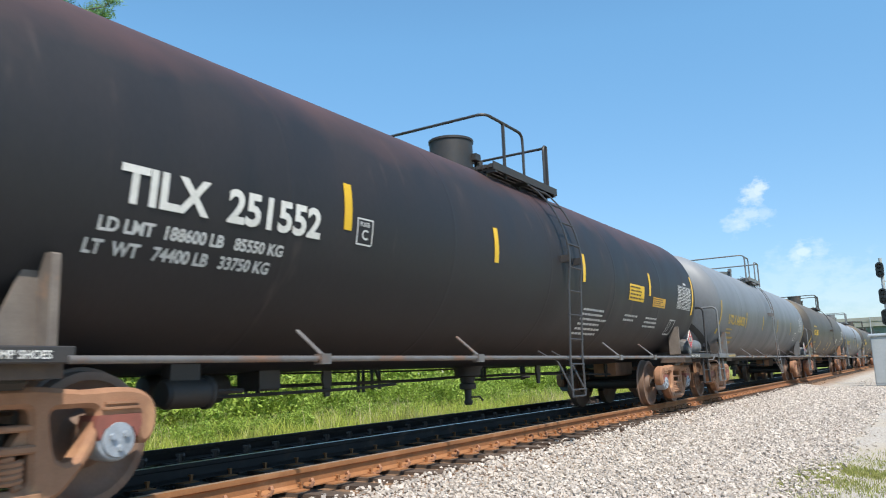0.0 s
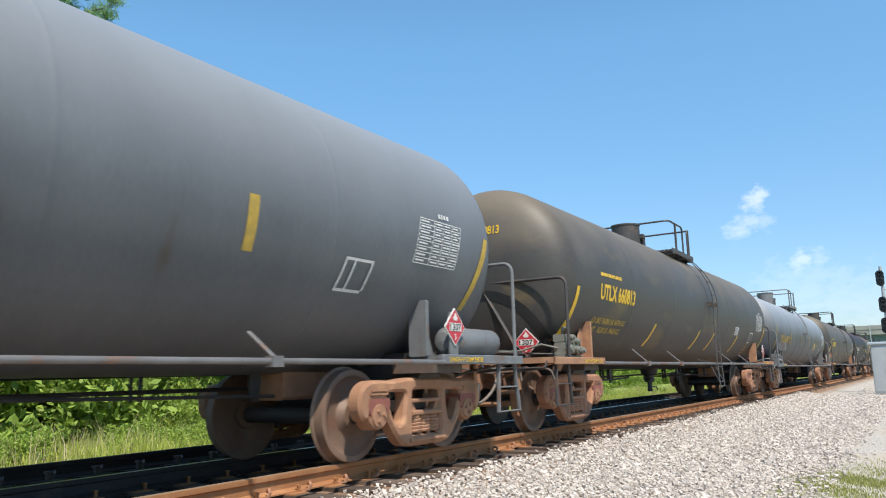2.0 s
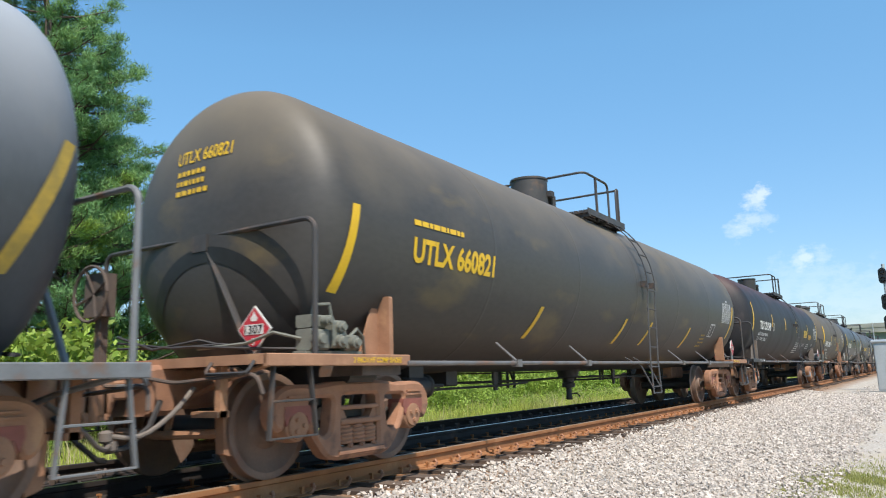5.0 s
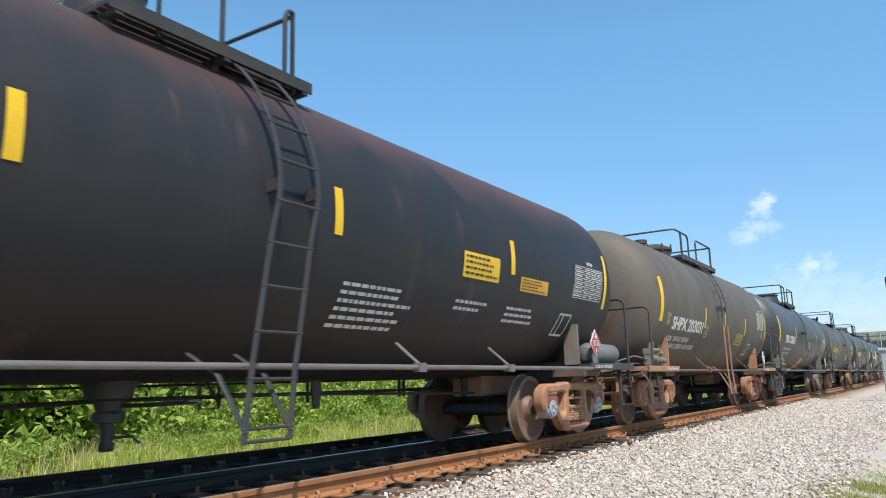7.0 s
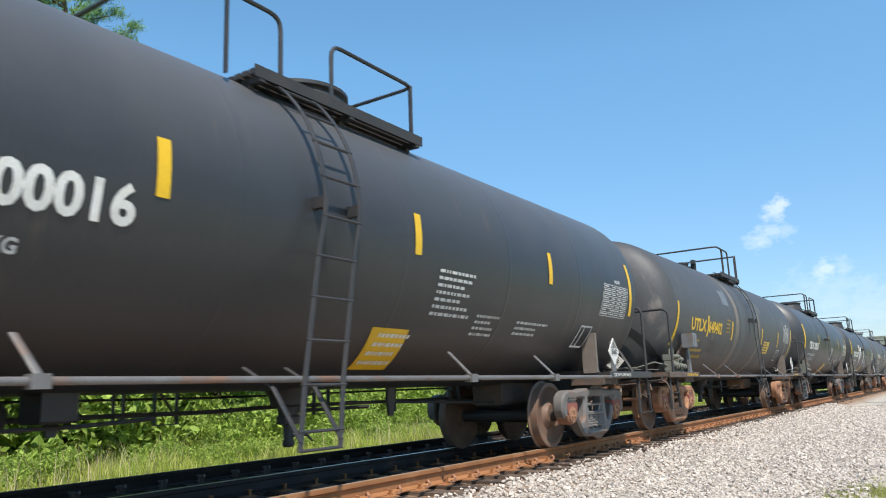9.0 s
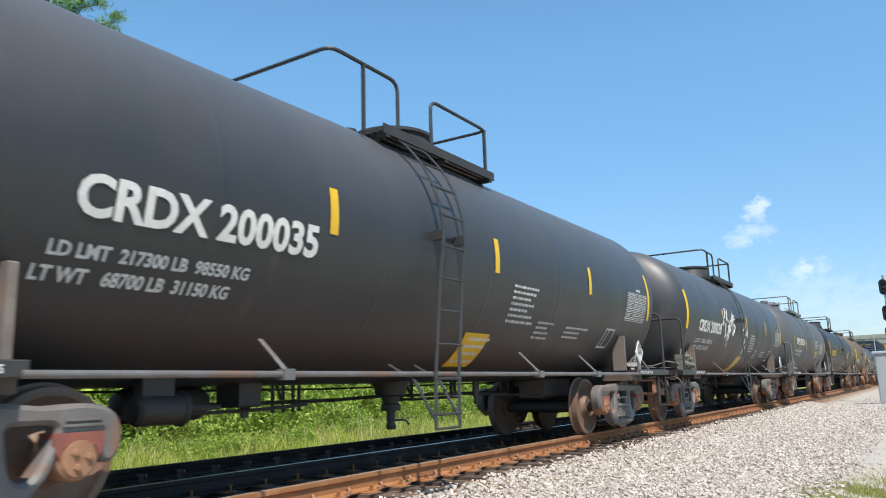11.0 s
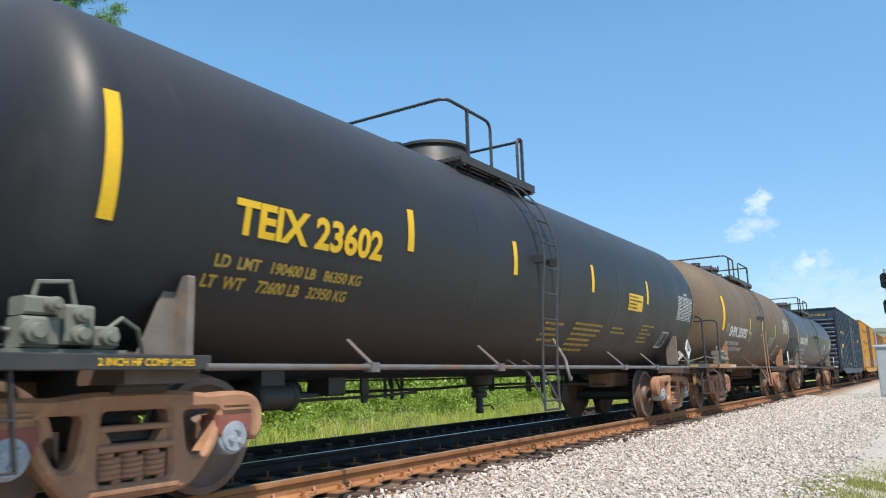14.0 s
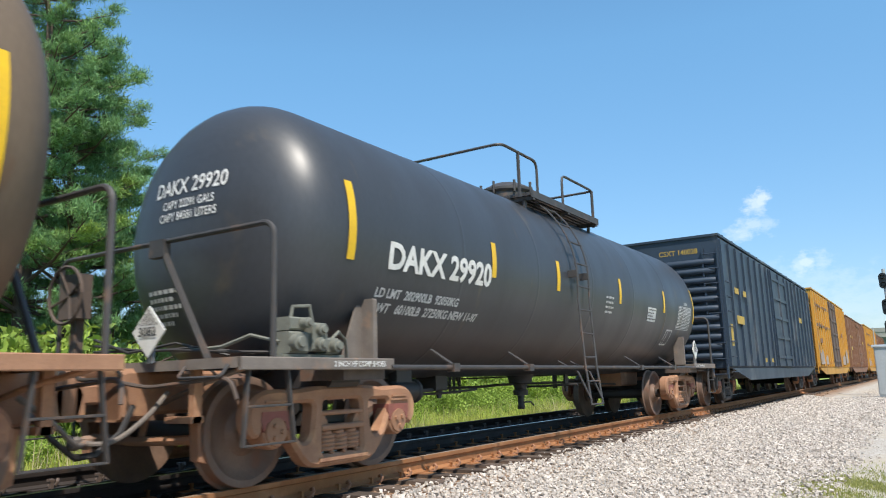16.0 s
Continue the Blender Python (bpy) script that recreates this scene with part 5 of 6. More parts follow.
def shpx(front, paint, mark, head_mark, label, **kw):
    return tank_car(front, 13.33, paint, mark, kw.pop("span", (2.44, 4.64)), kw.pop("stripes", (1.72, 4.92, 6.80, 9.15, 12.0)), kw.pop("ladder", 6.2), ladder_lean=kw.pop("ladder_lean", 0.38), zc=2.38, R=1.5, mark_z=kw.pop("mark_z", 1.80), stripe_z=(2.36, 1.92),
                    head=((head_mark.replace(" ", "    "), 2.62, 0.15, 1.15), ("CAPY 21003 GAL", 2.48, 0.075, 0.6), ("CAPY 79 528  L", 2.36, 0.075, 0.6)), sub_z=kw.pop("sub_z", (1.58, 1.44)), rail_end=5.92, rail_back=(6.62, 8.12), deck_span=(5.05, 8.28), square=kw.pop("square", (9.88, 1.72)), table=kw.pop("table", (10.85, 2.64)),
                    domed=True, nozzle=6.3, placard="white", panel=0.95, label=label, ends=(1.15, kw.pop("rear", 0.63)), head_depth=0.74, rear_depth=0.55, braces=(0.345, 0.66), rail_height=1.88,
                    extra=(("plate", 5.03, kw.pop("plate_z", 1.98)), ("panel", 8.2, kw.pop("panel_z", 1.93), 0.80, 0.29, kw.pop("panel_mat", M_OLDYEL), "yellow emergency notice panel"), ("panel", 2.07, 2.09, 0.22, 0.22, M_PALEPANEL, "small faded sticker")) + kw.pop("more_extra", ()), **kw)


def crdx(front, length, mark, label, extra=(), rear=0.5, shift=0.0, words=0.0):
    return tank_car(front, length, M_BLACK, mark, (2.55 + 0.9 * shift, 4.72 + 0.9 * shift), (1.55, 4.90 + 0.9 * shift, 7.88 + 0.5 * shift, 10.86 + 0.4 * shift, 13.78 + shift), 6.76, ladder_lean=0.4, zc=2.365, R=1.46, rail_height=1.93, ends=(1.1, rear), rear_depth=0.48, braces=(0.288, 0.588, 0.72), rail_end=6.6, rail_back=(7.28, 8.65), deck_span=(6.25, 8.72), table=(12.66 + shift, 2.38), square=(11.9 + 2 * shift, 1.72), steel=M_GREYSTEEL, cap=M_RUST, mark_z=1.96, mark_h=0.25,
                    stripe_z=(2.60, 2.18), end_stripe=(2.80, 1.95), lines=("LD LMT  217300 LB  98550 KG", "LT WT   68700 LB  31150 KG"), sub_z=(1.70, 1.55),
                    head=((mark, 2.75, 0.15, 1.0), ("CAPY 20420 US GAL", 2.61, 0.075, 0.7), ("CAPY 77 296 L", 2.49, 0.075, 0.5)), placard="white", panel=1.0, low_dome=True, nozzle=7.8,
                    label=label, extra=(("bars", 8.42 + words, 2.06, 0.78, 7, 0.072, M_DULLWHITE), ("bars", 9.34 + words * 2, 1.66, 0.52, 4, 0.065, M_DULLWHITE), ("bars", 10.3 + words * 2, 1.64, 0.85, 3, 0.065, M_DULLWHITE),
                                        ("panel", 7.76, 1.47, 0.58, 0.38, M_YELLOW, "slanted yellow panel with a white label", 0.12, M_WHITE)) + tuple(extra))


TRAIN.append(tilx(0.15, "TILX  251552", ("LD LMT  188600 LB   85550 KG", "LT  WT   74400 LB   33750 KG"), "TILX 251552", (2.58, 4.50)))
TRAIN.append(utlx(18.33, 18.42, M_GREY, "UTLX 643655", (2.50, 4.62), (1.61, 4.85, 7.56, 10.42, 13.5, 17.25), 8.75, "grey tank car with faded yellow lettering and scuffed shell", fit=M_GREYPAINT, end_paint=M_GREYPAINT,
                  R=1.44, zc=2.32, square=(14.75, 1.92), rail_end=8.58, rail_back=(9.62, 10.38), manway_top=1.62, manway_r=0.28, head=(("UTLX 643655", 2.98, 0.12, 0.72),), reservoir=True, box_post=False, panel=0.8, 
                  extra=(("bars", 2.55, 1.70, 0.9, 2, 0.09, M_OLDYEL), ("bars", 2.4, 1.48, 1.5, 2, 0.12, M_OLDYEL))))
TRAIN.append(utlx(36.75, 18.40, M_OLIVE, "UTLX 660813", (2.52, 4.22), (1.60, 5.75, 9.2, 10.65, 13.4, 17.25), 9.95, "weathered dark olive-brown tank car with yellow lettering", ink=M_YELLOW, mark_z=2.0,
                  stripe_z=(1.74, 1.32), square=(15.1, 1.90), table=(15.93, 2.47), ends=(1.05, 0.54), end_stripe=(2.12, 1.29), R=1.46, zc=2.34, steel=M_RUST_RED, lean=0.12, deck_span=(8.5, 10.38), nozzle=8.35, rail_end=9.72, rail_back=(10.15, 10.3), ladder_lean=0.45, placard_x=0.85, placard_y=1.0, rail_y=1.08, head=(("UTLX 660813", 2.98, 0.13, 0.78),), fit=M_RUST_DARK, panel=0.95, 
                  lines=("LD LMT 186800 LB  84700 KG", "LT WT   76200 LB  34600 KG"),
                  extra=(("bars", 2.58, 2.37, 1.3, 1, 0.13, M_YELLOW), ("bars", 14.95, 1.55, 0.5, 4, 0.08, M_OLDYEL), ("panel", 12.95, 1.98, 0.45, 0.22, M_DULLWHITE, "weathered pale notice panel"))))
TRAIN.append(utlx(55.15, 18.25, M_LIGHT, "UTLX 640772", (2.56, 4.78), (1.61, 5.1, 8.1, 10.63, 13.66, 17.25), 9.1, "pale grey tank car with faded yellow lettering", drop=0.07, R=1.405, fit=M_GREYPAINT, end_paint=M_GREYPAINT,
                  square=(14.64, 1.77), head=(("UTLX 640772", 2.98, 0.12, 0.72),), box_post=True, panel=0.8, 
                  extra=(("bars", 2.6, 1.70, 1.05, 1, 0.11, M_OLDYEL), ("bars", 2.5, 1.56, 2.1, 2, 0.14, M_OLDYEL), ("panel", 12.5, 2.02, 0.55, 0.30, M_YELLOW, "yellow emergency notice panel"))))
TRAIN.append(utlx(73.40, 18.80, M_OLIVE, "UTLX 660821", (2.52, 4.22), (1.60, 5.75, 9.2, 10.65, 13.4, 17.4), 10.0, "dirty dark brown tank car with yellow lettering", ink=M_YELLOW, mark_z=2.0,
                  stripe_z=(1.74, 1.32), square=(15.2, 1.90), end_stripe=(2.42, 1.6), R=1.46, zc=2.34, steel=M_RUST_RED, lean=0.12, deck_span=(8.5, 10.38), nozzle=8.35, rail_end=9.72, rail_back=(10.15, 10.3), ladder_lean=0.45, placard_x=0.85, placard_y=1.0, rail_y=1.08, head=(("UTLX 660821", 2.98, 0.13, 0.78),), fit=M_RUST_DARK, panel=0.95, 
                  extra=(("bars", 2.58, 2.37, 1.3, 1, 0.13, M_YELLOW), ("bars", 14.6, 1.6, 0.5, 4, 0.08, M_OLDYEL))))
TRAIN.append(tilx(92.20, "TILX 251548", ("LD LMT  188800 LB   85650 KG", "LT  WT   74200 LB   33650 KG"), "TILX 251548", (2.60, 4.54), drop=-0.03))
TRAIN.append(shpx(110.28, M_BROWNGREY, "SHPX 203031", "SHPX 203031", "brownish grey tank car with white lettering on rusty trucks", fit=M_RUST_DARK, head_panel=(-0.42, 2.86, 0.62, 0.22), span=(2.45, 4.80), tube_mat=M_RUST_DARK, steel=M_RUST_RED, more_extra=(("panel", 11.42, 2.09, 0.19, 0.2, M_PALEPANEL, "small pale tag panel"),),
                  lines=("LD LMT  206100 LB  93500 KG", "LT WT  56900 LB  25800 KG  NEW 02-2000")))
TRAIN.append(crdx(123.68, 14.93, "CRDX 200016", "glossy black tank car with white lettering on grey trucks", rear=0.36, shift=0.15))
TRAIN.append(utlx(138.60, 15.10, M_PATCHY, "UTLX   640402", (2.50, 4.92), (1.62, 3.76, 5.9, 9.3, 11.55, 13.8), 7.95, "dark grey tank car with patches of paler paint and yellow lettering", ink=M_YELLOW, placard="white",
                  R=1.45, zc=2.34, nozzle=7.0, manway_top=1.66, manway_r=0.24, deck_span=(7.1, 9.1), mark_z=1.92, head=(("UTLX 640402", 2.98, 0.12, 0.72),), fit=M_DARKPAINT, end_paint=M_RUST_DARK, box_post=True, panel=0.85, 
                  extra=(("band", 6.30, 0.34, M_BAND), ("band", 8.85, 0.22, M_BAND), ("band", 6.84, 0.46, M_DARKGREY), ("patch", 5.25, 2.98, 0.62, 0.36, M_GREYPATCH), ("patch", 4.15, 1.76, 0.62, 0.26, M_DARKPAINT), ("panel", 9.7, 1.92, 0.75, 0.32, M_YELLOW, "yellow emergency notice panel"), ("bars", 5.4, 2.24, 0.4, 4, 0.09, M_OLDYEL),
                         ("bars", 2.5, 1.70, 1.2, 1, 0.09, M_OLDYEL), ("bars", 2.4, 1.50, 1.6, 2, 0.12, M_OLDYEL))))
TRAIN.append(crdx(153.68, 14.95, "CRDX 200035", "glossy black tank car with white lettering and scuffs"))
TRAIN.append(crdx(168.62, 14.92, "CRDX 200028", "black tank car with sprayed pale scrawl beside the ladder", words=0.13,
                  extra=(("scrawl", 5.0, 2.15, 1.2, 18, 0.008), ("scrawl", 7.6, 1.85, 0.45, 8, 0.006))))
TRAIN.append(shpx(183.53, M_DARKGREY, "SHPX 203224", "SHPX 203224", "dark grey tank car with white lettering and amber stripes", fit=M_GREYPAINT, end_paint=M_GREYPAINT, stripe_mat=M_AMBER, ladder=5.95, ladder_lean=0.15, head_panel=(-0.42, 2.86, 0.62, 0.24), span=(2.55, 4.68), stripes=(1.95, 3.42, 5.3, 8.18, 9.93, 11.9), mark_z=2.14, sub_z=(1.84, 1.70), plate_z=2.42, panel_mat=M_AMBER, end_lean=0.3, end_stripe=(2.42, 1.55), table=(10.08, 2.36), square=(9.33, 2.0), panel_z=1.97,
                  lines=("LD LMT  206000 LBS  93600 KGS", "LT WT   57000 LBS  25700 KGS"), more_extra=(("bars", 8.30, 2.40, 1.15, 1, 0.09, M_DULLWHITE), ("bars", 8.30, 2.32, 1.2, 4, 0.065, M_DULLWHITE))))
TRAIN.append(tank_car(196.86, 16.82, M_CLEANBLACK, "TEIX 23602", (2.55, 4.36), (1.52, 4.81, 7.09, 9.69, 12.38, 15.7), 7.95, ladder_lean=0.42, ink=M_YELLOW, cap=M_CAP, mark_z=1.98, mark_h=0.25,
                      lines=("LD  LMT   190400 LB   86350 KG", "LT  WT    72600 LB   32950 KG"), head=(("TEIX 23602", 2.98, 0.13, 0.75), ("CAPY 25700 US GALS", 2.84, 0.08, 0.7), ("CAPY 21400 IMP GALS", 2.72, 0.08, 0.7)), placard="white", panel=1.05, table=(14.48, 2.44), square=(13.73, 1.68), R=1.46, zc=2.34, rail_end=7.5, rail_back=(8.3, 8.5), nozzle=7.5, low_dome=True, deck_span=(6.6, 8.7),
                      label="clean black tank car with bright yellow lettering",
                      extra=(("panel", 11.42, 2.25, 0.75, 0.29, M_YELLOW, "yellow emergency notice panel"), ("bars", 8.38, 1.58, 0.75, 4, 0.075, M_OLDYEL), ("bars", 9.38, 1.62, 1.15, 6, 0.075, M_OLDYEL),
                             ("bars", 10.95, 1.62, 0.74, 2, 0.07, M_OLDYEL), ("bars", 12.4, 1.72, 0.7, 5, 0.07, M_OLDYEL), ("hose", 8.8, 1.38))))
TRAIN.append(shpx(213.68, M_BROWN, "SHPX 203052", "SHPX 203052", "brown dusty tank car with white lettering on rusty trucks", rear=0.745, fit=M_RUST_DARK, tube_mat=M_RUST_DARK, steel=M_RUST_RED, panel_mat=M_PALEPANEL, head_panel=(-0.42, 2.86, 0.62, 0.24),
                  lines=("LD LMT  206300 LB  93600 KG", "LT WT  56700 LB  25700 KG  NEW 02-2000")))
TRAIN.append(tank_car(226.95, 15.35, M_BLUEGREY, "DAKX 29920", (2.38, 4.42), (1.80, 4.48, 6.38, 8.95, 11.5, 13.85), 7.1, zc=2.28, R=1.40, rail_end=6.85, rail_back=(7.8, 9.17), deck_span=(6.5, 9.2), table=(12.66, 2.26), fit=M_RUST_DARK, tube_mat=M_RAILSTEEL, placard="white", mark_z=1.94, mark_h=0.25, domed=True, nozzle=7.7,
                      stripe_z=(2.48, 2.05), end_stripe=(2.70, 1.95), lines=("LD LMT  202900LB  92050KG", "LT WT   60100LB  27250KG NEW 11-97"), sub_z=(1.66, 1.52), head_depth=0.78, ends=(1.15, 0.85),
                      head=(("DAKX 29920", 2.66, 0.15, 1.0), ("CAPY 22291 GALS", 2.52, 0.08, 0.72), ("CAPY 84381 LITERS", 2.40, 0.08, 0.8)), panel=0.95,
                      stack=0, rail_height=1.85, braces=(0.22, 0.335, 0.615, 0.745), label="satin blue-black tank car with white lettering", extra=(("panel", 10.6, 2.10, 0.5, 0.26, M_DULLWHITE, "worn white notice panel"), ("bars", 8.4, 2.10, 0.4, 4, 0.08, M_DULLWHITE))))


# ---- boxcars ----
def boxcar(front, length, paint, label, door_paint, mark=None, top=4.45, ribs=True):
    car = tagged(new("boxcar"), label, "boxcar", "boxcars of the train")
    car.location = (0, front, 0)
    L, w = length, 1.58
    a, b = 0.85, L - 0.85
    body = Shape().box(-w, w, a, b, 0.95, top, 0.05)
    part("body", body, paint, car)
    roof = Shape()
    roof.prism([(a - 0.05, top), (b + 0.05, top), (b + 0.05, top + 0.06), (a - 0.05, top + 0.06)], -w - 0.02, w + 0.02)
    roof = part("roof", roof, paint, car)
    n = 14
    for k in range(n):
        y = a + (b - a) * (k + 0.5) / n
        part("roof_rib", Shape().box(-w, w, y - 0.05, y + 0.05, top + 0.06, top + 0.10), paint, roof)
    for g in (1, -1):
        sill = Shape().prism([(a + 0.1, 0.95), (b - 0.1, 0.95), (b - 2.4, 0.62), (a + 2.4, 0.62)], g * w - 0.02, g * w + 0.02)
        part("side_sill", sill, paint, car)
        count = 18
        for k in range(count + 1):
            y = a + 0.1 + (b - a - 0.2) * k / count
            if abs(y - L / 2) < 1.55:
                continue
            part("side_rib", Shape().prism([(y - 0.09, 1.0), (y + 0.09, 1.0), (y + 0.09, top - 0.1), (y - 0.09, top - 0.1)], g * w, g * (w + 0.055)), paint, car)
        d = part("sliding_door", Shape().prism([(L / 2 - 1.5, 1.0), (L / 2 + 1.5, 1.0), (L / 2 + 1.5, top - 0.12), (L / 2 - 1.5, top - 0.12)], g * w, g * (w + 0.07)), door_paint, car)
        for q in range(5):
            z = 1.3 + q * (top - 1.7) / 4
            part("door_batten", Shape().box(min(g * (w + 0.07), g * (w + 0.11)), max(g * (w + 0.07), g * (w + 0.11)), L / 2 - 1.45, L / 2 + 1.45, z - 0.05, z + 0.05), door_paint, d)
        for y in (L / 2 - 1.45, L / 2, L / 2 + 1.35):
            part("door_post", Shape().box(min(g * (w + 0.07), g * (w + 0.12)), max(g * (w + 0.07), g * (w + 0.12)), y, y + 0.09, 1.0, top - 0.15), door_paint, d)
    for e, y in ((-1, a), (1, b)):
        count = 11
        for k in range(count):
            z = 1.25 + (top - 1.9) * k / (count - 1)
            part("end_rib", Shape().tube([(-w + 0.15, y, z), (-w + 0.3, y + e * 0.05, z), (w - 0.3, y + e * 0.05, z), (w - 0.15, y, z)], 0.085, 10), paint, car)
        lad = Shape()
        for x in (w - 0.42, w - 0.06):
            lad.box(x, x + 0.04, min(y, y + e * 0.10), max(y, y + e * 0.10), 0.7, top - 0.3)
        for k in range(9):
            z = 0.8 + k * 0.38
            lad.tube([(w - 0.42, y + e * 0.10, z), (w - 0.02, y + e * 0.10, z)], 0.014, 6)
        part("end_ladder", lad, paint, car)
    for k in range(7):
        z = 0.85 + k * 0.38
        part("grab_iron", Shape().tube([(w + 0.01, a + 0.12, z), (w + 0.08, a + 0.12, z), (w + 0.08, a + 0.55, z), (w + 0.01, a + 0.55, z)], 0.014, 6), paint, car)
    under = Shape().box(-0.3, 0.3, 0.4, L - 0.4, 0.62, 0.95, 0.03)
    part("centre_sill", under, M_GREASE, car)
    for y in (0.05, L - 0.05):
        part("coupler", Shape().box(-0.12, 0.12, min(y, L / 2 + (y - L / 2) * 0.93), max(y, L / 2 + (y - L / 2) * 0.93), 0.68, 0.92, 0.04), M_RUST, car)
    if mark:
        v, f = fitted_letters(mark, 1.0, 0.13)
        part("lettering", Shape().add([(0.05 + p, a - 0.008, top - 0.40 + q) for p, q in v], f), M_OLDYEL, car)
    for k, (y, z, ww, hh) in enumerate(((2.0, 2.9, 0.5, 0.16), (3.1, 2.9, 0.4, 0.16), (2.0, 2.1, 0.9, 0.22), (L - 4.6, 2.7, 0.7, 0.2), (1.1, 1.5, 0.25, 0.55), (L * 0.3, 1.12, 0.3, 0.12), (L * 0.36, 1.12, 0.3, 0.12))):
        part("paint_mark", Shape().prism([(y, z), (y + ww, z), (y + ww, z + hh), (y, z + hh)], w + 0.058, w + 0.060), M_OLDYEL if paint != M_BOX_YELLOW else M_BOX_BROWN, car)
    if paint == M_BOX_YELLOW:
        for k in range(9):
            y = 1.2 + k * 0.62
            for z in (top - 0.75, top - 1.7):
                part("stencil", Shape().prism([(y, z), (y + 0.34, z), (y + 0.34, z + 0.13), (y, z + 0.13)], w + 0.061, w + 0.064), M_RUST_DARK, car)
        for y, z, ww, hh in ((1.3, 1.1, 1.6, 0.7), (3.4, 1.1, 1.1, 0.45), (L - 5.2, 1.1, 1.8, 0.6), (L - 3.0, 1.2, 1.4, 0.85)):
            part("bare_patch", Shape().prism([(y, z), (y + ww, z), (y + ww * 0.9, z + hh * 0.8), (y + ww * 0.6, z + hh), (y + ww * 0.3, z + hh * 0.7), (y + 0.05, z + hh * 0.9)], w + 0.056, w + 0.0595), M_BARE, car, "bare rusty patch with pale paint left")
    add_truck(car, 2.25, M_GREASE, M_RUST)
    add_truck(car, L - 2.25, M_GREASE, M_RUST)
    return car


TRAIN.append(boxcar(242.30, 18.3, M_BOX_BLUE, "dark blue ribbed boxcar with closed sliding door", M_BOX_BLUE, "CSXT 140028", top=4.3))
TRAIN.append(boxcar(260.60, 17.2, M_BOX_YELLOW, "faded orange-yellow boxcar with a dark door", M_RUST_DARK, top=4.55))
TRAIN.append(boxcar(277.80, 17.2, M_BOX_BROWN, "rust-brown boxcar with pale patches", M_BOX_BROWN, top=4.3))
TRAIN.append(boxcar(295.00, 17.2, M_BOX_YELLOW, "faded yellow boxcar with closed door", M_BOX_YELLOW, top=4.5))
TRAIN.append(boxcar(312.20, 17.2, M_BOX_BROWN, "rust-brown boxcar behind the yellow one", M_BOX_BROWN, top=4.3))


# ---- surroundings ----
def build_cabinet():
    c = tagged(new("signal_cabinet"), "tall galvanised railway signal cabinet on the gravel", "cabinet")
    c.location = (4.66, 36.0, -0.36)
    part("body", Shape().box(-0.75, 0.75, -0.6, 0.6, 0.06, 2.05, 0.03), M_CABINET, c)
    part("roof", Shape().prism([(-0.68, 2.05), (0.68, 2.05), (0.68, 2.10), (0, 2.17), (-0.68, 2.10)], -0.83, 0.83), M_CABINET, c)
    part("base", Shape().box(-0.72, 0.72, -0.58, 0.58, -0.1, 0.06), M_CONCRETE, c)
    for x in (-0.72, 0.02):
        part("door", Shape().box(x, x + 0.70, -0.625, -0.6, 0.15, 1.95), M_CABINET, c)
    part("antenna", Shape().tube([(-0.72, 0.3, 2.0), (-0.72, 0.3, 2.9)], 0.02, 6), M_CABINET, c)


def build_signal():
    s = tagged(new("railway_signal"), "grey signal mast with two hooded black heads", "signal")
    s.location = (4.52, 39.0, -0.4)
    part("mast", Shape().tube([(0, 0, 0), (0, 0, 5.7)], 0.075, 10), M_CABINET, s)
    part("base", Shape().box(-0.3, 0.3, -0.3, 0.3, -0.1, 0.12, 0.03), M_CONCRETE, s)
    for z in (5.15, 3.95, 3.0):
        head = Shape()
        n = 14
        oval = []
        for k in range(2 * n):
            a = k * math.pi / n
            oval.append((0.17 * math.cos(a) - 0.06, z + 0.17 * math.sin(a) + (0.19 if k <= n else -0.19)))
        head.add([(u, y, w) for y in (-0.16, -0.12) for u, w in oval], [tuple(range(2 * n)), tuple(range(4 * n - 1, 2 * n - 1, -1))] + [(k, (k + 1) % (2 * n), (k + 1) % (2 * n) + 2 * n, k + 2 * n) for k in range(2 * n)])
        for dz in (0.17, -0.17):
            head.lathe([(-0.36, 0.095), (-0.16, 0.105), (-0.16, 0.08), (-0.36, 0.085)], "y", 16, (-0.06, 0, z + dz), closed=True)
        part("signal_head", head, M_LENS, s, "black oval signal head with hoods")
        part("bracket", Shape().box(-0.06, 0.06, -0.1, 0.0, z - 0.05, z + 0.05), M_CABINET, s)
    lad = Shape()
    for x in (0.22, 0.52):
        lad.tube([(x, 0.05, 0.3), (x, 0.05, 5.2)], 0.02, 6)
    for k in range(15):
        lad.tube([(0.22, 0.05, 0.5 + k * 0.32), (0.52, 0.05, 0.5 + k * 0.32)], 0.012, 5)
    lad.box(0.0, 0.22, 0.03, 0.07, 2.0, 2.05)
    lad.box(0.0, 0.22, 0.03, 0.07, 4.6, 4.65)
    part("mast_ladder", lad, M_CABINET, s)


def build_bridge():
    b = tagged(new("road_bridge"), "long concrete and green steel road bridge over the railway", "bridge")
    b.location = (0, 210, 0)
    part("girder", Shape().box(-70, 60, -4.5, 4.5, 6.2, 8.2), M_GREENSTEEL, b)
    part("deck", Shape().box(-70, 60, -5.2, 5.2, 8.2, 9.4), M_CONCRETE, b)
    part("parapet", Shape().box(-70, 60, -5.3, -4.9, 9.4, 10.4), M_CONCRETE, b)
    for x in (-40, -20, 12, 30, 50):
        part("pier", Shape().box(x - 0.7, x + 0.7, -4, 4, -1, 6.2), M_CONCRETE, b)


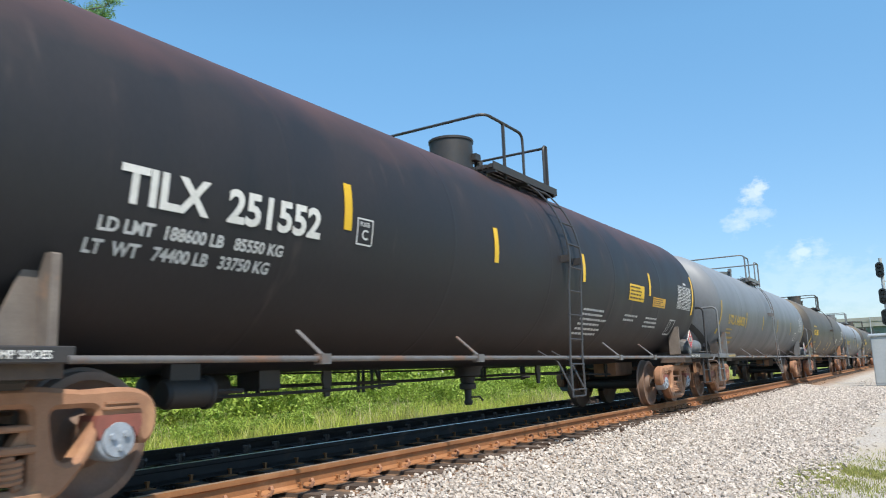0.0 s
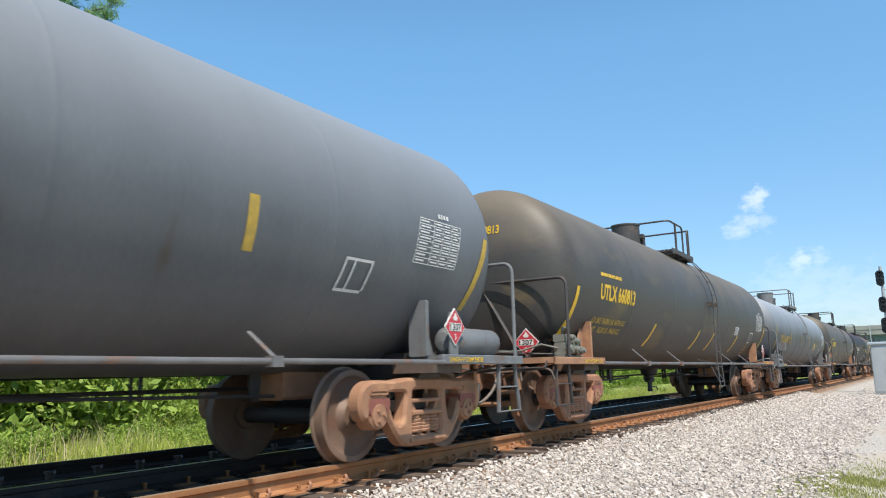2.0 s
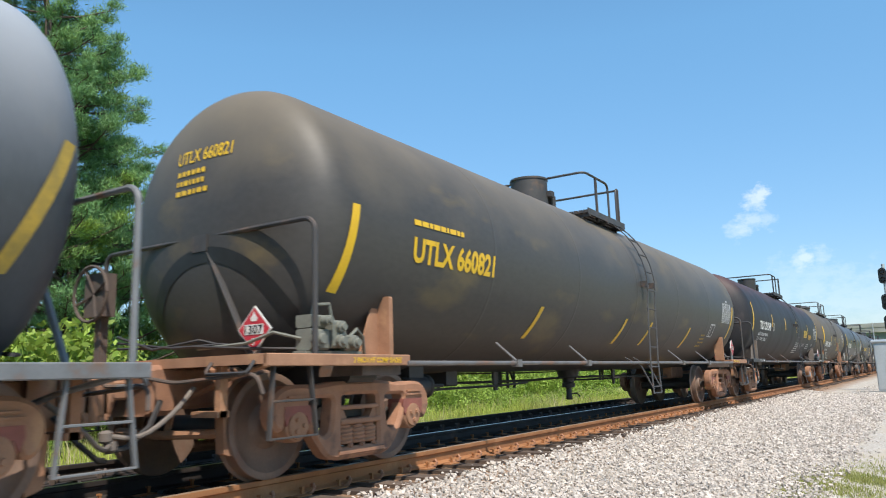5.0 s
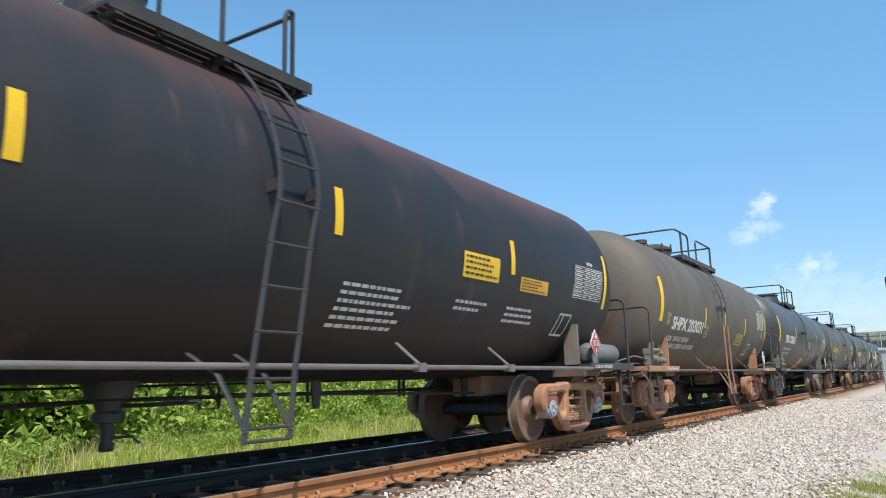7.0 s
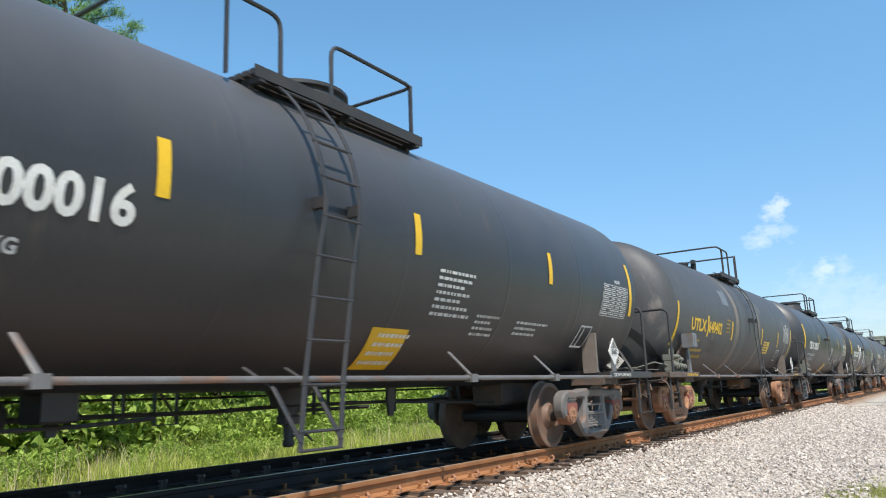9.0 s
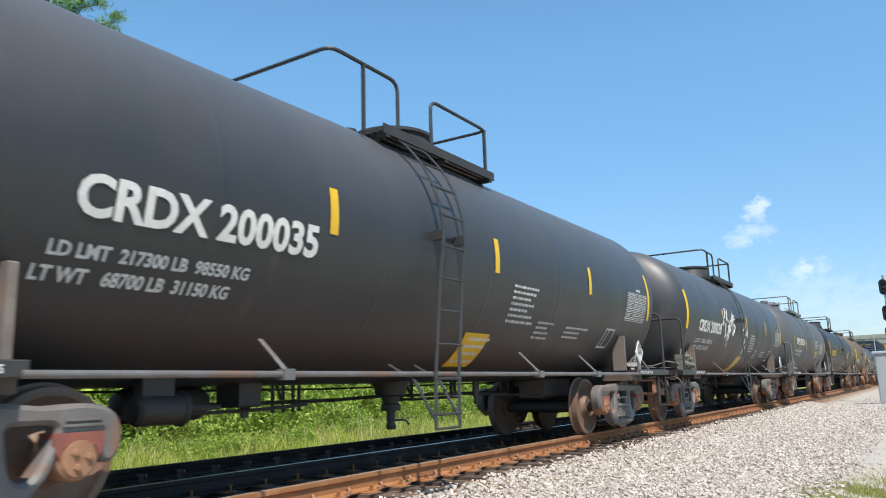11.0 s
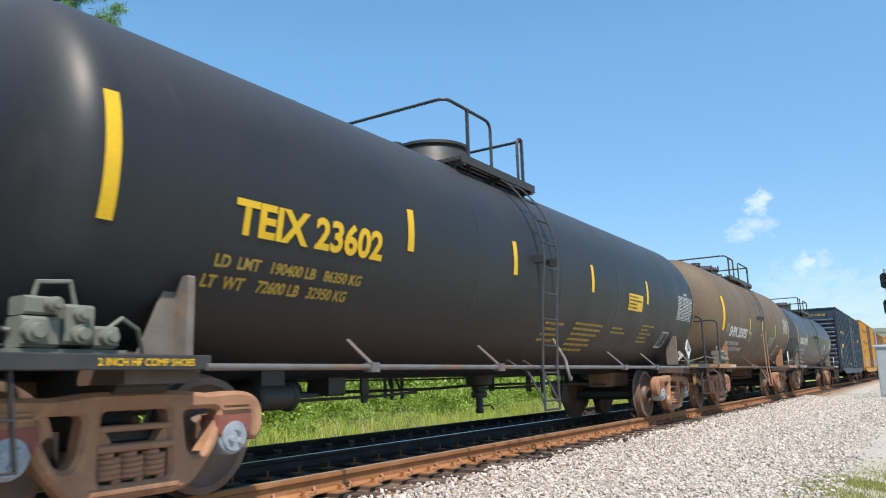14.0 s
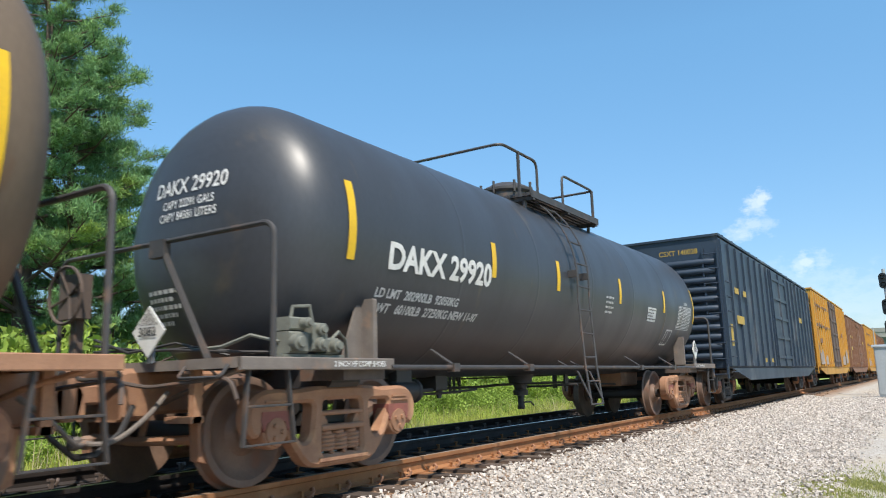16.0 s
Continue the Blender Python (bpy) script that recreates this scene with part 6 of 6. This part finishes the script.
def leaf_cloud(rng, centres, radii, per, size, flat=0.75):
    """Small bent leaves strewn through round clumps."""
    V, F = [], []
    k = 0
    for c, r in zip(centres, radii):
        d = rng.normal(size=(per, 3))
        d /= np.linalg.norm(d, axis=1, keepdims=True)
        p = np.asarray(c) + d * (r * rng.uniform(0.55, 1.0, (per, 1))) * np.array([1, 1, flat])
        a = rng.normal(size=(per, 3))
        a /= np.linalg.norm(a, axis=1, keepdims=True)
        b = np.cross(a, rng.normal(size=(per, 3)))
        b /= np.linalg.norm(b, axis=1, keepdims=True)
        s = size * rng.uniform(0.6, 1.4, (per, 1))
        quad = np.stack([p - a * s, p + b * s * 0.45, p + a * s, p - b * s * 0.45], 1)
        V.append(quad.reshape(-1, 3))
        idx = k + np.arange(per)[:, None] * 4
        F += [idx + np.array([0, 1, 2]), idx + np.array([0, 2, 3])]
        k += per * 4
    return np.concatenate(V), np.concatenate(F)


def needle_cloud(rng, centres, outward, radii, per, length):
    """Tufts of long thin needles that point away from their twig."""
    V, F, k = [], [], 0
    for c, o, r in zip(centres, outward, radii):
        d = rng.normal(size=(per, 3)) * 0.85 + np.asarray(o) * 0.5 + np.array([0, 0, 0.45])
        d /= np.linalg.norm(d, axis=1, keepdims=True)
        p = np.asarray(c) + rng.normal(size=(per, 3)) * r * 0.33 * np.array([1, 1, 0.62])
        tip = p + d * length * rng.uniform(0.6, 1.3, (per, 1))
        side = np.cross(d, rng.normal(size=(per, 3)))
        side /= np.linalg.norm(side, axis=1, keepdims=True)
        w = 0.012
        V.append(np.stack([p - side * w, p + side * w, tip], 1).reshape(-1, 3))
        F.append(k + np.arange(per)[:, None] * 3 + np.array([0, 1, 2]))
        k += per * 3
    return np.concatenate(V), np.concatenate(F)


def build_pine(x, y, height, seed, spread=3.0, low=0.25):
    """A tall pine: whorls of limbs with gaps between them, twigs and needle tufts at their ends."""
    t = tagged(new("pine_tree"), "tall pine with tufted bright green needles", "tree")
    t.location = (x, y, ground_height(x, y))
    rnd, rng = random.Random(seed), np.random.default_rng(seed)
    trunk = Shape()
    bend = [(rnd.uniform(-0.08, 0.08) * k, rnd.uniform(-0.08, 0.08) * k, -0.2 + height * k / 8) for k in range(9)]
    trunk.tube(bend, 0.21, 10, 0.03)
    centres, outward, radii = [], [], []
    f = low
    while f < 0.985:
        turn = rnd.uniform(0, math.tau)
        count = rnd.choice((3, 4, 4, 5))
        for i in range(count):
            a = turn + math.tau * i / count + rnd.uniform(-0.35, 0.35)
            g = min(f + rnd.uniform(-0.012, 0.012), 0.99)
            k = min(int(g * 8), 7)
            base = Vector(bend[k]).lerp(Vector(bend[k + 1]), g * 8 - k)
            reach = (spread * (1.04 - g) ** 0.85 + 0.25) * rnd.uniform(0.6, 1.1)
            out = Vector((math.cos(a), math.sin(a), 0))
            across = Vector((-out.y, out.x, 0))
            tip = base + out * reach + Vector((0, 0, reach * rnd.uniform(0.12, 0.42)))
            mid = base.lerp(tip, 0.5) - Vector((0, 0, 0.06 * reach))
            trunk.tube([base, mid, tip], 0.02 + 0.012 * reach, 6, 0.010)
            twigs = max(3, int(reach * 2.7))
            for j in range(twigs):
                h = 0.40 + 0.60 * j / (twigs - 1)
                root = base.lerp(mid, h * 2) if h < 0.5 else mid.lerp(tip, h * 2 - 1)
                side = across * rnd.choice((-1, 1)) * rnd.uniform(0.15, 0.55) * (1.25 - h) * min(reach, 1.6)
                end = root + side + out * rnd.uniform(0.05, 0.25) + Vector((0, 0, rnd.uniform(0.05, 0.28)))
                trunk.tube([root, end], 0.012, 4, 0.006)
                centres.append(tuple(end))
                outward.append(tuple((end - root).normalized()))
                radii.append(rnd.uniform(0.30, 0.50))
        f += rnd.uniform(0.42, 0.72) / height
    part("trunk", trunk, M_BARK, t)
    v, f = needle_cloud(rng, centres, outward, radii, 250, 0.165)
    link("crown", raw_mesh("crown", v, f), M_NEEDLE, t)


def build_broadleaf(x, y, height, seed, spread=2.2):
    t = tagged(new("leafy_tree"), "young broadleaf tree with loose crown", "tree")
    t.location = (x, y, ground_height(x, y))
    rnd, rng = random.Random(seed), np.random.default_rng(seed)
    trunk = Shape()
    bend = [(rnd.uniform(-0.1, 0.1) * k, rnd.uniform(-0.1, 0.1) * k, -0.2 + height * 0.85 * k / 6) for k in range(7)]
    trunk.tube(bend, 0.14, 8, 0.03)
    centres, radii = [], []
    for i in range(30):
        f = 0.18 + 0.82 * (i + rnd.random()) / 30
        a = rnd.uniform(0, math.tau)
        reach = spread * math.sin(min(f * 1.1, 1) * math.pi * 0.8 + 0.35) * rnd.uniform(0.4, 1.0)
        k = min(int(f * 6), 5)
        base = Vector(bend[k]).lerp(Vector(bend[k + 1]), f * 6 - k)
        tip = base + Vector((math.cos(a) * reach, math.sin(a) * reach, height * 0.12 * rnd.random()))
        trunk.tube([base, tip], 0.03, 5, 0.008)
        for j in range(4):
            centres.append(tuple(base.lerp(tip, 0.4 + 0.2 * j) + Vector((rnd.gauss(0, 0.2), rnd.gauss(0, 0.2), rnd.gauss(0, 0.2)))))
            radii.append(rnd.uniform(0.28, 0.55))
    part("trunk", trunk, M_BARK, t)
    v, f = leaf_cloud(rng, centres, radii, 90, 0.085)
    link("crown", raw_mesh("crown", v, f), M_LEAF, t)


def build_shrubs():
    """Loose shrubs along the edge of the meadow: three shapes, each set down many times."""
    kinds = []
    for seed in range(4):
        rnd, rng = random.Random(seed + 40), np.random.default_rng(seed + 40)
        centres = [(rnd.uniform(-0.9, 0.9), rnd.uniform(-0.9, 0.9), rnd.uniform(0.15, 1.3)) for _ in range(26)]
        radii = [rnd.uniform(0.22, 0.5) for _ in centres]
        v, f = leaf_cloud(rng, centres, radii, 95, 0.06)
        kinds.append(raw_mesh("shrub", v, f))
    rnd = random.Random(5)
    spots = []
    for k in range(34):
        y = -4 + 62 * (k / 33) ** 1.15 + rnd.uniform(-1, 1)
        spots.append((rnd.uniform(-13.5, -9.5) - max(0, y - 20) * 0.08, y, rnd.uniform(0.75, 1.35)))
    for k in range(14):
        spots.append((rnd.uniform(-9.0, -7.2), rnd.uniform(3, 32), rnd.uniform(0.4, 0.7)))
    for k in range(46):
        y = 2.5 + 34 * rnd.random() ** 1.3
        spots.append((rnd.uniform(-8.8, -4.6), y, rnd.uniform(0.22, 0.52)))
    for k in range(10):
        spots.append((rnd.uniform(-17, -13), 5 + k * 1.6, rnd.uniform(1.3, 1.9)))
    for k in range(60):
        spots.append((rnd.uniform(-19, -15) - k * 0.1, -6 + k * 2.1, rnd.uniform(1.7, 2.5)))
    for k in range(9):
        spots.append((rnd.uniform(-16.5, -13), 2.2 + k * 0.95, rnd.uniform(1.6, 2.2)))
    for k in range(6):
        spots.append((rnd.uniform(-12.8, -11.8), 6.4 + k * 0.9, rnd.uniform(1.7, 2.1)))
    for k in range(3):
        spots.append((-11.0 - 0.3 * k, 7.4 + k * 0.9, 2.05))
    for k, (x, y, s) in enumerate(spots):
        ob = link("shrub", kinds[k % 4], M_LEAF)
        ob.matrix_basis = pose(x, y, ground_height(x, y) - 0.08, 0, 0, rnd.uniform(0, 360)) @ Matrix.Scale(s, 4)
        tagged(ob, "loose green shrub at the edge of the meadow", "shrub", "shrubs behind the track")


def grass_patch(name, n, area, tall, label, seed, wide=0.006, mat=M_GRASS):
    rng = np.random.default_rng(seed)
    p = area(rng, n)
    n = len(p)
    h = rng.uniform(0.4, 1.0, (n, 1)) * tall(p)[:, None]
    lean = rng.normal(0, 0.28, (n, 2)) * h
    a = rng.uniform(0, math.tau, n)
    side = np.stack([np.cos(a), np.sin(a), np.zeros(n)], 1) * wide * rng.uniform(0.7, 1.6, (n, 1))
    mid = p + np.concatenate([lean * 0.35, h * 0.6], 1)
    tip = p + np.concatenate([lean, h], 1)
    v = np.stack([p - side, p + side, mid + side * 0.7, mid - side * 0.7, tip], 1).reshape(-1, 3)
    k = np.arange(n)[:, None] * 5
    f = np.concatenate([k + np.array([0, 1, 2]), k + np.array([0, 2, 3]), k + np.array([3, 2, 4])])
    tagged(link(name, raw_mesh(name, v, f), mat), label, "grass", kind="stuff")


def meadow_area(rng, n):
    y = -3 + 70 * rng.random(n) ** 1.5
    x = -2.95 - 9.0 * rng.random(n) ** 1.25
    return on_ground(x, y, rng, 0.0)


def stalk_area(rng, n):
    p = meadow_area(rng, n)
    return p[np.sin(p[:, 1] * 0.8 + 1.0) * np.cos(p[:, 0] * 0.9) + rng.normal(0, 0.25, n) > 0.25]


def verge_area(rng, n):
    x = rng.normal(4.95, 0.75, n)
    y = rng.normal(11.1, 0.95, n) + (x - 5.0) * 0.8
    keep = (x > 3.95) & (np.sin(x * 7 + y * 5) + rng.normal(0, 0.6, n) > -0.6)
    return on_ground(x[keep], y[keep], rng, 0.0)


def build_far_woods():
    rng = np.random.default_rng(9)
    rnd = random.Random(9)
    centres, radii = [], []
    for k in range(150):
        x = rnd.uniform(-30, 90)
        h = 9 + 4.5 * noise.noise((x * 0.05, 1.0, 0.0)) + (3.0 if -4 < x < 14 else 0)
        for j in range(4):
            centres.append((x + rnd.gauss(0, 2), 262 + rnd.uniform(-8, 8), h * (0.25 + 0.75 * rnd.random())))
            radii.append(rnd.uniform(1.4, 2.8))
    v, f = leaf_cloud(rng, centres, radii, 60, 0.6)
    tagged(link("far_woods", raw_mesh("far_woods", v, f), M_LEAF), "distant green wood beyond the bridge", "woods", kind="stuff")


build_cabinet()
build_signal()
build_bridge()
build_pine(-12.9, 9.7, 15.2, 3, 3.7)
build_pine(-13.3, 11.1, 12.2, 31, 3.9)
build_pine(-16.5, 8.0, 17.0, 4, 3.4)
build_pine(-13.4, 12.4, 8.8, 5, 2.9)
build_pine(-16.4, 12.2, 12.0, 15, 3.4)
build_broadleaf(-12.6, 14.9, 7.6, 6)
build_broadleaf(-14.6, 16.2, 6.8, 8)
build_broadleaf(-15.5, 19.8, 5.3, 21)
build_broadleaf(-17.0, 23.0, 5.4, 22)
build_broadleaf(-18.4, 26.5, 5.6, 23)
build_broadleaf(-19.5, 30.5, 5.6, 24)
build_broadleaf(-13.0, 7.4, 5.0, 25)
build_broadleaf(-14.8, 5.2, 5.2, 26)
build_shrubs()
build_far_woods()
grass_patch("meadow_grass", 110000, meadow_area, lambda p: 0.26 + 0.46 * (np.sin(p[:, 1] * 1.7 + np.sin(p[:, 0] * 2.1)) * np.cos(p[:, 0] * 1.3 + p[:, 1] * 0.4) * 0.5 + 0.5) ** 1.5, "tall bright green meadow grass with dry stems", 11, 0.007)
grass_patch("dry_stalks", 9000, stalk_area, lambda p: np.full(len(p), 0.85), "tall pale dry grass stalks in the meadow", 14, 0.0045, M_STALK)
grass_patch("verge_grass", 22000, verge_area, lambda p: np.full(len(p), 0.05), "patch of short yellowish grass in the gravel", 12, 0.004, M_VERGE)


# ---- ties and spikes ----
def build_ties():
    tie = Shape().box(-1.3, 1.3, -0.115, 0.115, -0.175, 0.0, 0.012).mesh("tie")
    plate = Shape().box(-0.17, 0.17, -0.095, 0.095, 0.0, 0.018).mesh("tie_plate")
    sp = Shape()
    for x, y in ((0.085, 0.06), (-0.085, -0.06)):
        sp.box(x - 0.012, x + 0.012, y - 0.012, y + 0.012, 0.0, 0.05)
        sp.box(x - 0.03 if x > 0 else x - 0.014, x + 0.014 if x > 0 else x + 0.03, y - 0.017, y + 0.017, 0.045, 0.062)
    spike = sp.mesh("spike")
    an = Shape().tube([(0.02, 0, 0.012), (0.07, 0.0, 0.0), (0.105, 0.01, 0.015), (0.115, 0.02, 0.045), (0.09, 0.035, 0.062), (0.06, 0.045, 0.05)], 0.013, 6)
    anchor = an.mesh("rail_anchor")
    rnd = random.Random(2)
    track = tagged(new("track_bed"), "creosoted wooden ties with rusty plates, spikes and anchors", "railway track", kind="structure")
    for k in range(158):
        y = -5.024 + k * 0.503
        link("tie", tie, M_TIE, track, at=pose(rnd.uniform(0.0, 0.12), y, -0.180, 0, 0, rnd.uniform(-1.2, 1.2)))
        if k > 118:
            continue
        for x in (0.7525, -0.7525):
            link("tie_plate", plate, M_RAIL, track, at=pose(x, y, -0.188))
            if 4 < k < 83:
                link("spike", spike, M_RAIL, track, at=pose(x, y, -0.172))
        if 4 < k < 83:
            link("rail_anchor", anchor, M_RUST_RED, track, at=pose(0.7525, y + 0.13, -0.178) @ Matrix.Scale(1.25, 4))
    for k in range(100):
        y = -1.0 + k * 0.55
        link("tie_plate", variant(plate, [M_RAILDARK]), M_RAILDARK, track, at=pose(-2.5, y, -0.200))
        link("rail_anchor", variant(anchor, [M_RUST_DARK]), M_RUST_DARK, track, at=pose(-2.5, y + 0.15, -0.180) @ Matrix.Scale(1.35, 4))
        link("spike", variant(spike, [M_RUST_DARK]), M_RUST_DARK, track, at=pose(-2.46, y, -0.180) @ Matrix.Scale(1.6, 4))


build_ties()


# ---- what moves: the train runs past, its wheels roll ----
def motions():
    for car in TRAIN:
        front = car.location.y
        walk(car, [(t, pose(0, front - SPEED * t, 0)) for t in range(0, 17, 2)])
    turn = math.degrees(SPEED / 0.457 / FPS)
    for k, w in enumerate(WHEELS):
        base = w.location.copy()
        walk(w, [(i / FPS, pose(*base, turn * i + 37 * k, 0, 0)) for i in range(0, 16 * FPS + 1)])


motions()
